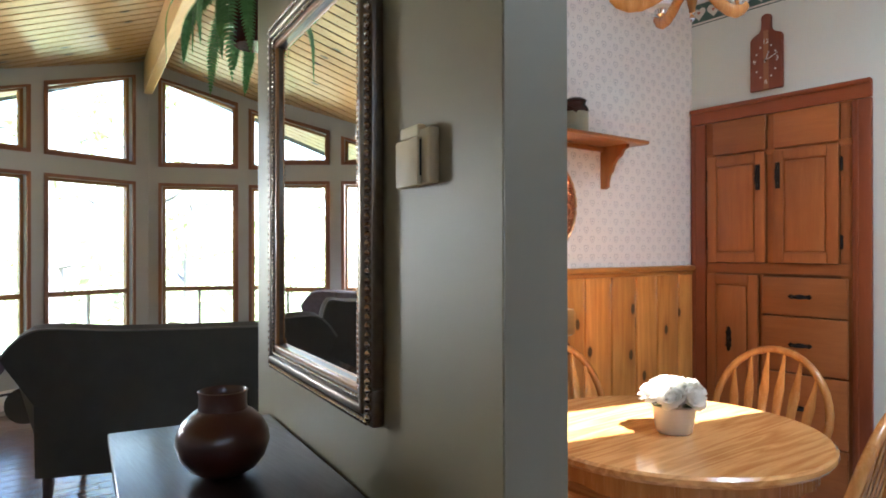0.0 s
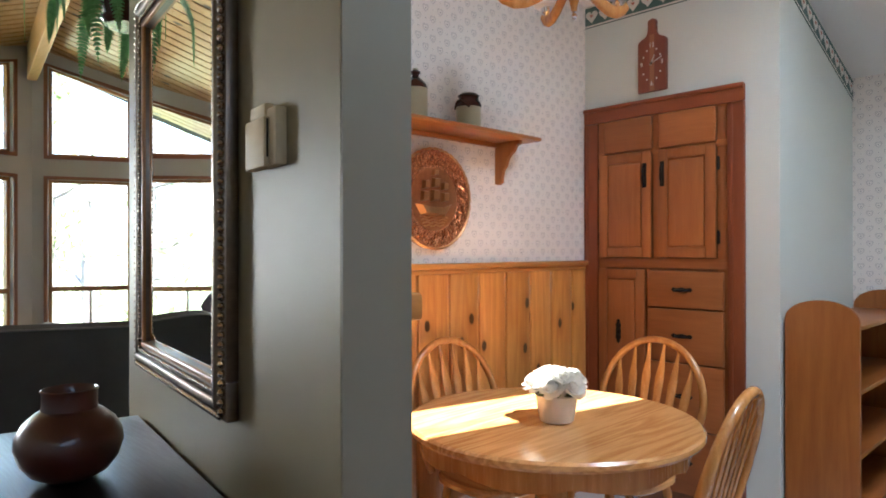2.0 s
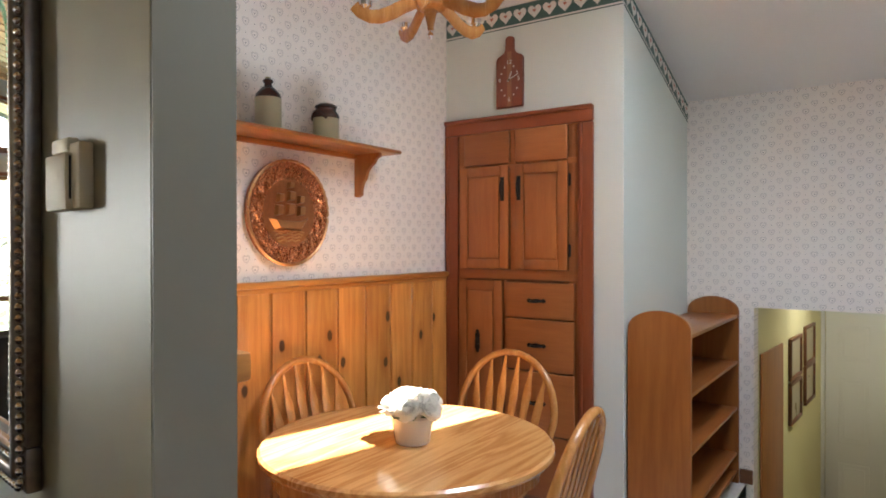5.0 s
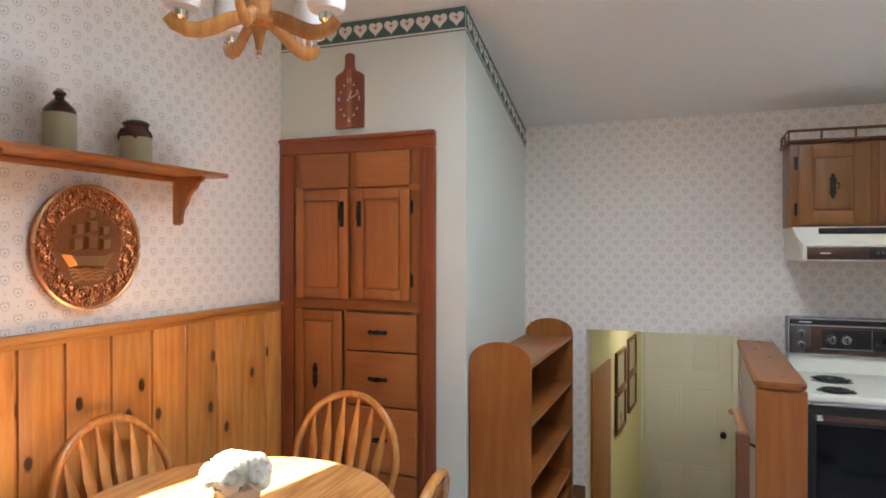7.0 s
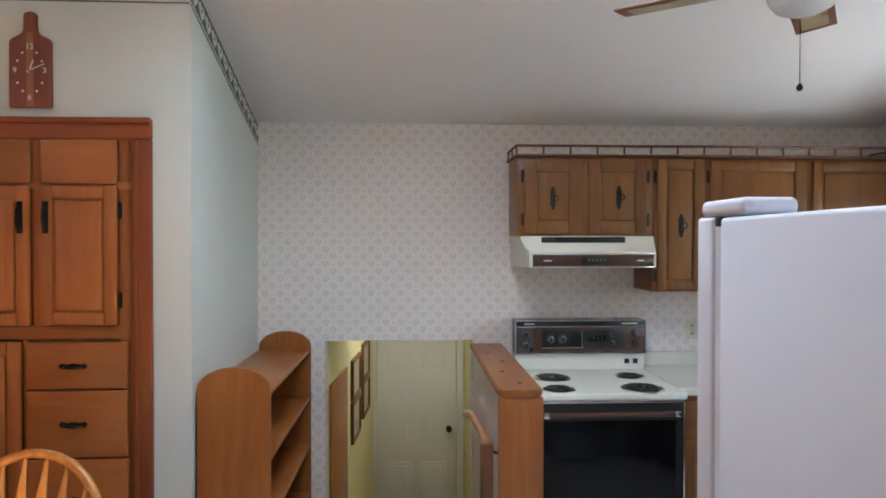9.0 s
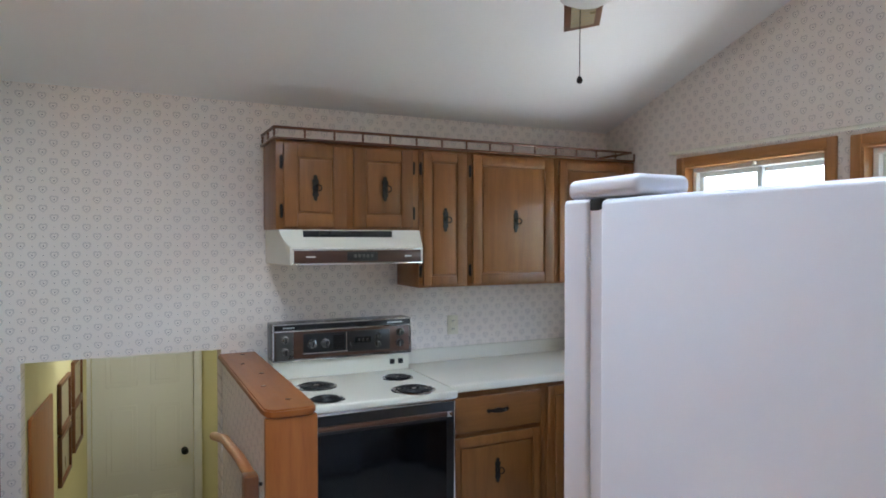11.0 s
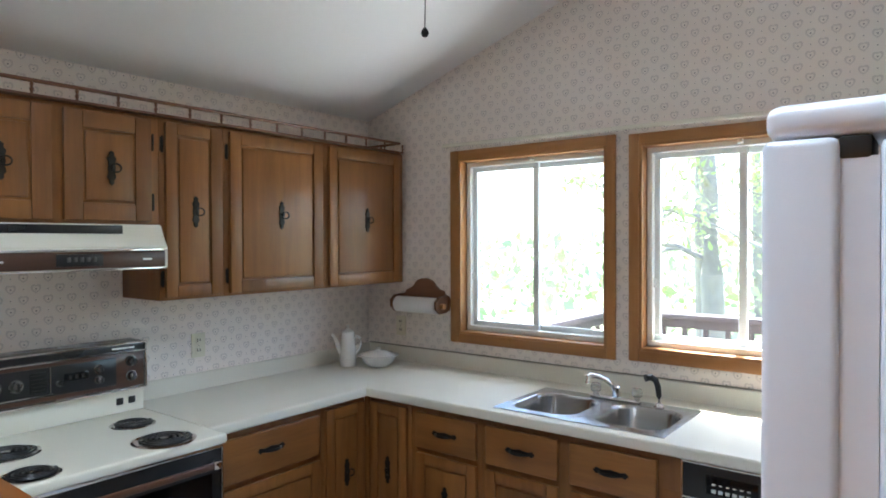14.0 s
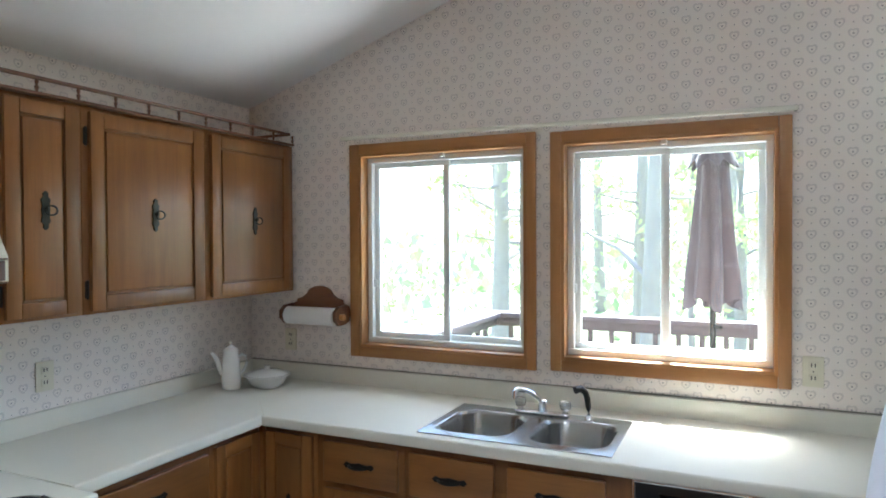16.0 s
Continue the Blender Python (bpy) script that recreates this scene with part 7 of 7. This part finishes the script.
# ------------------------------------------------------------------ outdoors
def ground_sheet():
    bm = bmesh.new()
    n = 40
    vs = {}
    for i in range(n + 1):
        for j in range(n + 1):
            a = lambda k: math.copysign(abs(k / (n / 2) - 1) ** 2.2, k - n / 2) * 400
            x, y = a(i) + 2, a(j) - 3
            vs[i, j] = bm.verts.new((x, y, -1.45 + 0.10 * noise.noise(Vector((x * 0.06, y * 0.06, 0)))))
    for i in range(n):
        for j in range(n):
            bm.faces.new((vs[i, j], vs[i + 1, j], vs[i + 1, j + 1], vs[i, j + 1]))
    return bm


tagged(mesh_object("ground", ground_sheet(), M["grass"]), "spring lawn around the house", "lawn", "", "structure")
dk = thing("deck", (6.1, -2.4, 0), "brown stained wooden deck outside the kitchen", "deck", "", "structure")
k = 0
x = 5.02
while x < 7.25:
    part("deck_board", B(x, x + 0.135, -5.6, -0.50, -0.03, 0.0, 0.003, 1), M["deck"], dk)
    x += 0.142
part("rim_joist", B(5.02, 7.3, -5.6, -0.50, -0.20, -0.032), M["deck"], dk)
for px in (5.15, 7.15):
    for py in (-5.4, -0.6):
        part("pier", B(px - 0.05, px + 0.05, py - 0.05, py + 0.05, -1.7, -0.2), M["deck"], dk)
rl = thing("deck_railing", (7.2, -2.5, 0), "brown deck railing with square balusters", "railing")
part("cap", B(7.13, 7.29, -5.6, -0.48, 0.990, 1.030, 0.005), M["deck"], rl)
part("cap", B(5.05, 7.13, -0.64, -0.48, 0.990, 1.030, 0.005), M["deck"], rl)
part("skirt", B(7.19, 7.23, -5.6, -0.54, 0.915, 0.989, 0.003), M["deck"], rl)
part("skirt", B(5.05, 7.19, -0.58, -0.54, 0.915, 0.989, 0.003), M["deck"], rl)
part("bottom_rail", B(7.19, 7.23, -5.6, -0.54, 0.10, 0.16, 0.003), M["deck"], rl)
part("bottom_rail", B(5.05, 7.19, -0.58, -0.54, 0.10, 0.16, 0.003), M["deck"], rl)
for k in range(30):
    y = -0.70 - 0.165 * k
    part("baluster", B(7.194, 7.228, y - 0.018, y + 0.018, 0.0, 0.925), M["deck"], rl)
for k in range(12):
    x = 5.15 + 0.165 * k
    part("baluster", B(x - 0.018, x + 0.018, -0.578, -0.545, 0.0, 0.925), M["deck"], rl)

# closed patio umbrella
UX, UYY = 6.50, -2.285
ub = thing("patio_umbrella", (UX, UYY, 0), "closed taupe canvas patio umbrella on the deck", "umbrella")
um = Matrix.Translation((UX, UYY, 0))
part("pole", rod(bmesh.new(), (UX, UYY, 0.05), (UX, UYY, 2.40), 0.019, 0.019, 12), M["iron"], ub)
part("base", lathe(bmesh.new(), [(0.22, 0), (0.22, 0.05), (0.06, 0.08), (0.03, 0.22), (0.001, 0.22)], um, 24), M["iron"], ub)
def fold(a, z):
    q = max(0.0, min(1.0, (2.2 - z) / 0.95))
    return (0.10 + 0.16 * q) * math.sin(8 * a + 0.8 * math.sin(3 * z)) + 0.12 * q * math.sin(3 * a + 1)
bm = bmesh.new()
seg = 64
prof = [(0.05, 2.30), (0.075, 2.20), (0.088, 2.06), (0.100, 1.88), (0.118, 1.62), (0.136, 1.42), (0.146, 1.27)]
rows = []
for r, z in prof:
    ring = []
    for k in range(seg):
        a = 2 * math.pi * k / seg
        zz = z - (0.09 * (0.5 + 0.5 * math.sin(4 * a + 0.6)) if z < 1.3 else 0)
        rr = r * (1 + fold(a, z))
        ring.append(bm.verts.new((UX + rr * math.cos(a), UYY + rr * math.sin(a), zz)))
    rows.append(ring)
for p, q in zip(rows, rows[1:]):
    for k in range(seg):
        bm.faces.new((p[k], p[(k + 1) % seg], q[(k + 1) % seg], q[k]))
part("canopy", bm, M["umbrella"], ub)
bm = bmesh.new()
rows = []
for r, z in ((0.02, 2.36), (0.045, 2.31), (0.085, 2.23), (0.138, 2.108), (0.134, 2.10)):
    rows.append([bm.verts.new((UX + r * (1 + 0.14 * math.sin(8 * a) * (z < 2.34)) * math.cos(a), UYY + r * (1 + 0.14 * math.sin(8 * a) * (z < 2.34)) * math.sin(a), z - (0.026 * math.sin(8 * a) if z < 2.2 else 0))) for a in [2 * math.pi * k / 48 for k in range(48)]])
for p, q in zip(rows, rows[1:]):
    for k in range(48):
        bm.faces.new((p[k], p[(k + 1) % 48], q[(k + 1) % 48], q[k]))
bm.faces.new(rows[0])
part("vent_cap", bm, M["umbrella"], ub)
part("crank", rod(bmesh.new(), (UX, UYY, 1.08), (UX - 0.05, UYY - 0.05, 1.08), 0.012, 0.012, 8), M["iron"], ub)


def tree(x, y, h, r, seed, leaves=420, low=0.35):
    rg = random.Random(seed)
    base = Vector((x, y, -1.5))
    t = thing("tree", base, "tall thin-trunked tree in light spring leaf", "tree", "woodland trees")
    bend = [Vector((0.04 * h * math.sin(seed + 2.2 * q) * q, 0.03 * h * math.cos(seed * 1.7 + 2 * q) * q, h * q)) for q in [k / 10 for k in range(11)]]
    trunk = bmesh.new()
    sweep(trunk, [base + b for b in bend], lambda s: r * (1 - 0.8 * s), 10)
    ends = []
    for k in range(12):
        q = low + (0.95 - low) * k / 12
        p = base + bend[int(q * 10)].lerp(bend[min(10, int(q * 10) + 1)], q * 10 - int(q * 10))
        a = rg.uniform(0, 6.28)
        ln = h * rg.uniform(0.14, 0.26) * (1.2 - q)
        d = Vector((math.cos(a), math.sin(a), rg.uniform(0.1, 0.6)))
        pts = [p + d * ln * s + Vector((0, 0, 0.06 * ln * math.sin(5 * s + k))) for s in (0, 0.3, 0.6, 1.0)]
        sweep(trunk, pts, lambda s: r * 0.28 * (1 - 0.85 * s), 6)
        ends.append((pts, ln))
        for b in range(2):
            d2 = (d + Vector((rg.uniform(-0.8, 0.8), rg.uniform(-0.8, 0.8), rg.uniform(-0.2, 0.5)))).normalized()
            p2 = [pts[2] + d2 * ln * 0.5 * s for s in (0, 0.5, 1)]
            sweep(trunk, p2, lambda s: r * 0.10 * (1 - 0.8 * s), 5)
            ends.append((p2, ln * 0.5))
    part("trunk", trunk, M["bark"], t)
    crown = bmesh.new()
    for k in range(leaves):
        pts, ln = ends[rg.randrange(len(ends))]
        c = pts[-1].lerp(pts[0], rg.random() * 0.7) + Vector((rg.gauss(0, 0.22), rg.gauss(0, 0.22), rg.gauss(0, 0.18))) * max(0.6, ln * 0.5)
        s = rg.uniform(0.05, 0.11)
        m = Matrix.Translation(c) @ Euler((rg.uniform(0, 6.28), rg.uniform(0, 6.28), rg.uniform(0, 6.28))).to_matrix().to_4x4()
        vs = [crown.verts.new(m @ Vector(q)) for q in ((-s, 0, 0), (-0.3 * s, -0.45 * s, 0.1 * s), (s, 0, 0), (-0.3 * s, 0.45 * s, 0.1 * s))]
        crown.faces.new(vs)
    part("crown", crown, M["foliage"], t, smooth=False)


spots = [(12.5, -1.15, 11, 0.20), (14.5, 2.05, 12, 0.20), (16.0, 0.95, 12, 0.26), (18.5, 1.9, 12, 0.16), (17.0, -0.35, 11, 0.12), (20.0, -2.4, 12, 0.17), (19.0, -3.6, 12, 0.2),
         (24.0, 0.6, 13, 0.22), (26.0, -5.2, 13, 0.24), (23.0, 5.0, 12, 0.2), (30.0, 3.0, 14, 0.25), (30.0, -2.0, 14, 0.25), (15.5, -6.5, 11, 0.2), (13.5, -3.9, 7, 0.09), (21.0, -1.2, 8, 0.10), (22.0, -3.0, 7, 0.09)]
for k, (x, y, h, r) in enumerate(spots):
    tree(x, y, h, r, k + 1, 1500 if x > 14 else 500, 0.22)
for k, (x, y, h, r) in enumerate(((-10.0, -1.6, 9, 0.16), (-12.0, -4.4, 10, 0.2), (-9.5, 0.9, 9, 0.15), (-14.0, -7.0, 11, 0.2), (-15.0, -2.6, 11, 0.22), (-17.0, 1.0, 12, 0.2), (-11.5, -9.0, 10, 0.18), (-20.0, -5.0, 12, 0.25), (-13.0, 3.5, 10, 0.2))):
    tree(x, y, h, r, 30 + k, 900, 0.15)
rg = random.Random(77)
bm = bmesh.new()
for k in range(9000):
    side = 1 if k % 2 else -1
    cx = rg.uniform(22, 45) * side
    cy = rg.uniform(-28, 24)
    s = rg.uniform(0.12, 0.34)
    m = Matrix.Translation((cx, cy, -1.5 + 3.4 * rg.random() ** 1.6)) @ Euler((rg.uniform(0, 6.28), rg.uniform(0, 6.28), rg.uniform(0, 6.28))).to_matrix().to_4x4()
    bm.faces.new([bm.verts.new(m @ Vector(q)) for q in ((-s, 0, 0), (0, -0.6 * s, 0.1 * s), (s, 0, 0), (0, 0.6 * s, 0.1 * s))])
tagged(mesh_object("undergrowth", bm, M["bush"], False), "loose green undergrowth at the wood's edge", "undergrowth", "", "stuff")

# ------------------------------------------------------------------ living floor boards and wainscot boards, last
def board_mesh(name, w, d, h, mat, bevel):
    bm = B(0, w, 0, d, 0, h, bevel, 1)
    finish(bm, False)
    me = bpy.data.meshes.new(name)
    bm.to_mesh(me)
    bm.free()
    me.materials.append(mat)
    return me


def piece(name, me, m, parent):
    ob = new(name, me)
    ob.parent = parent
    ob.matrix_parent_inverse = parent.matrix_basis.inverted()
    ob.matrix_basis = m
    return ob


fb_me = board_mesh("floor_board", 0.115, 1.9, 0.012, M["living_floor"], 0.002)
k = 0
for i in range(36):
    for j in range(3):
        x = -4.3 + 0.119 * i
        y = -6.4 + 1.903 * j - 0.6 * (i % 3)
        if x < 0.0 and y < 0:
            piece("floor_board", fb_me, Matrix.Translation((x, y, -0.012)), liv)
wains = thing("wainscot", (0.01, -2.4, 0), "knotty pine board wainscot below wallpaper", "wainscot", "", "structure")
edges = [-1.186, -1.33, -1.52, -1.70, -1.895, -2.09, -2.29, -2.485, -2.66, -2.85, -3.04, -3.23, -3.42, -3.60]
for a, b in zip(edges, edges[1:]):
    w = a - b
    bm = B(0.0, 0.017, b + 0.001, a - 0.016, 0.10, 1.251, 0.004, 2)
    part("board", bm, M["pine"], wains)
    part("bead", B(0.0, 0.012, a - 0.0155, a - 0.0085, 0.10, 1.251, 0.003, 1), M["pine"], wains)
    part("bead", B(0.0, 0.010, a - 0.008, a - 0.0005, 0.10, 1.251, 0.003, 1), M["pine"], wains)
part("baseboard", B(0.0, 0.022, -3.60, PANTRY_Y - 0.025, 0.0, 0.10, 0.004), M["pine_cap"], wains)
ws = thing("wainscot_partition", STUB @ Matrix.Translation((-0.7, 0.13, 0)), "knotty pine wainscot on the partition's kitchen side", "wainscot", "", "structure")
for k in range(7):
    part("board", sb(-1.30 + 0.183 * k, -1.30 + 0.183 * k + 0.178, 0.123, 0.138, 0.10, 1.245, 0.004, 2), M["pine"], ws)
part("cap", sb(-1.30, -0.016, 0.123, 0.158, 1.246, 1.290, 0.006), M["pine_cap"], ws)
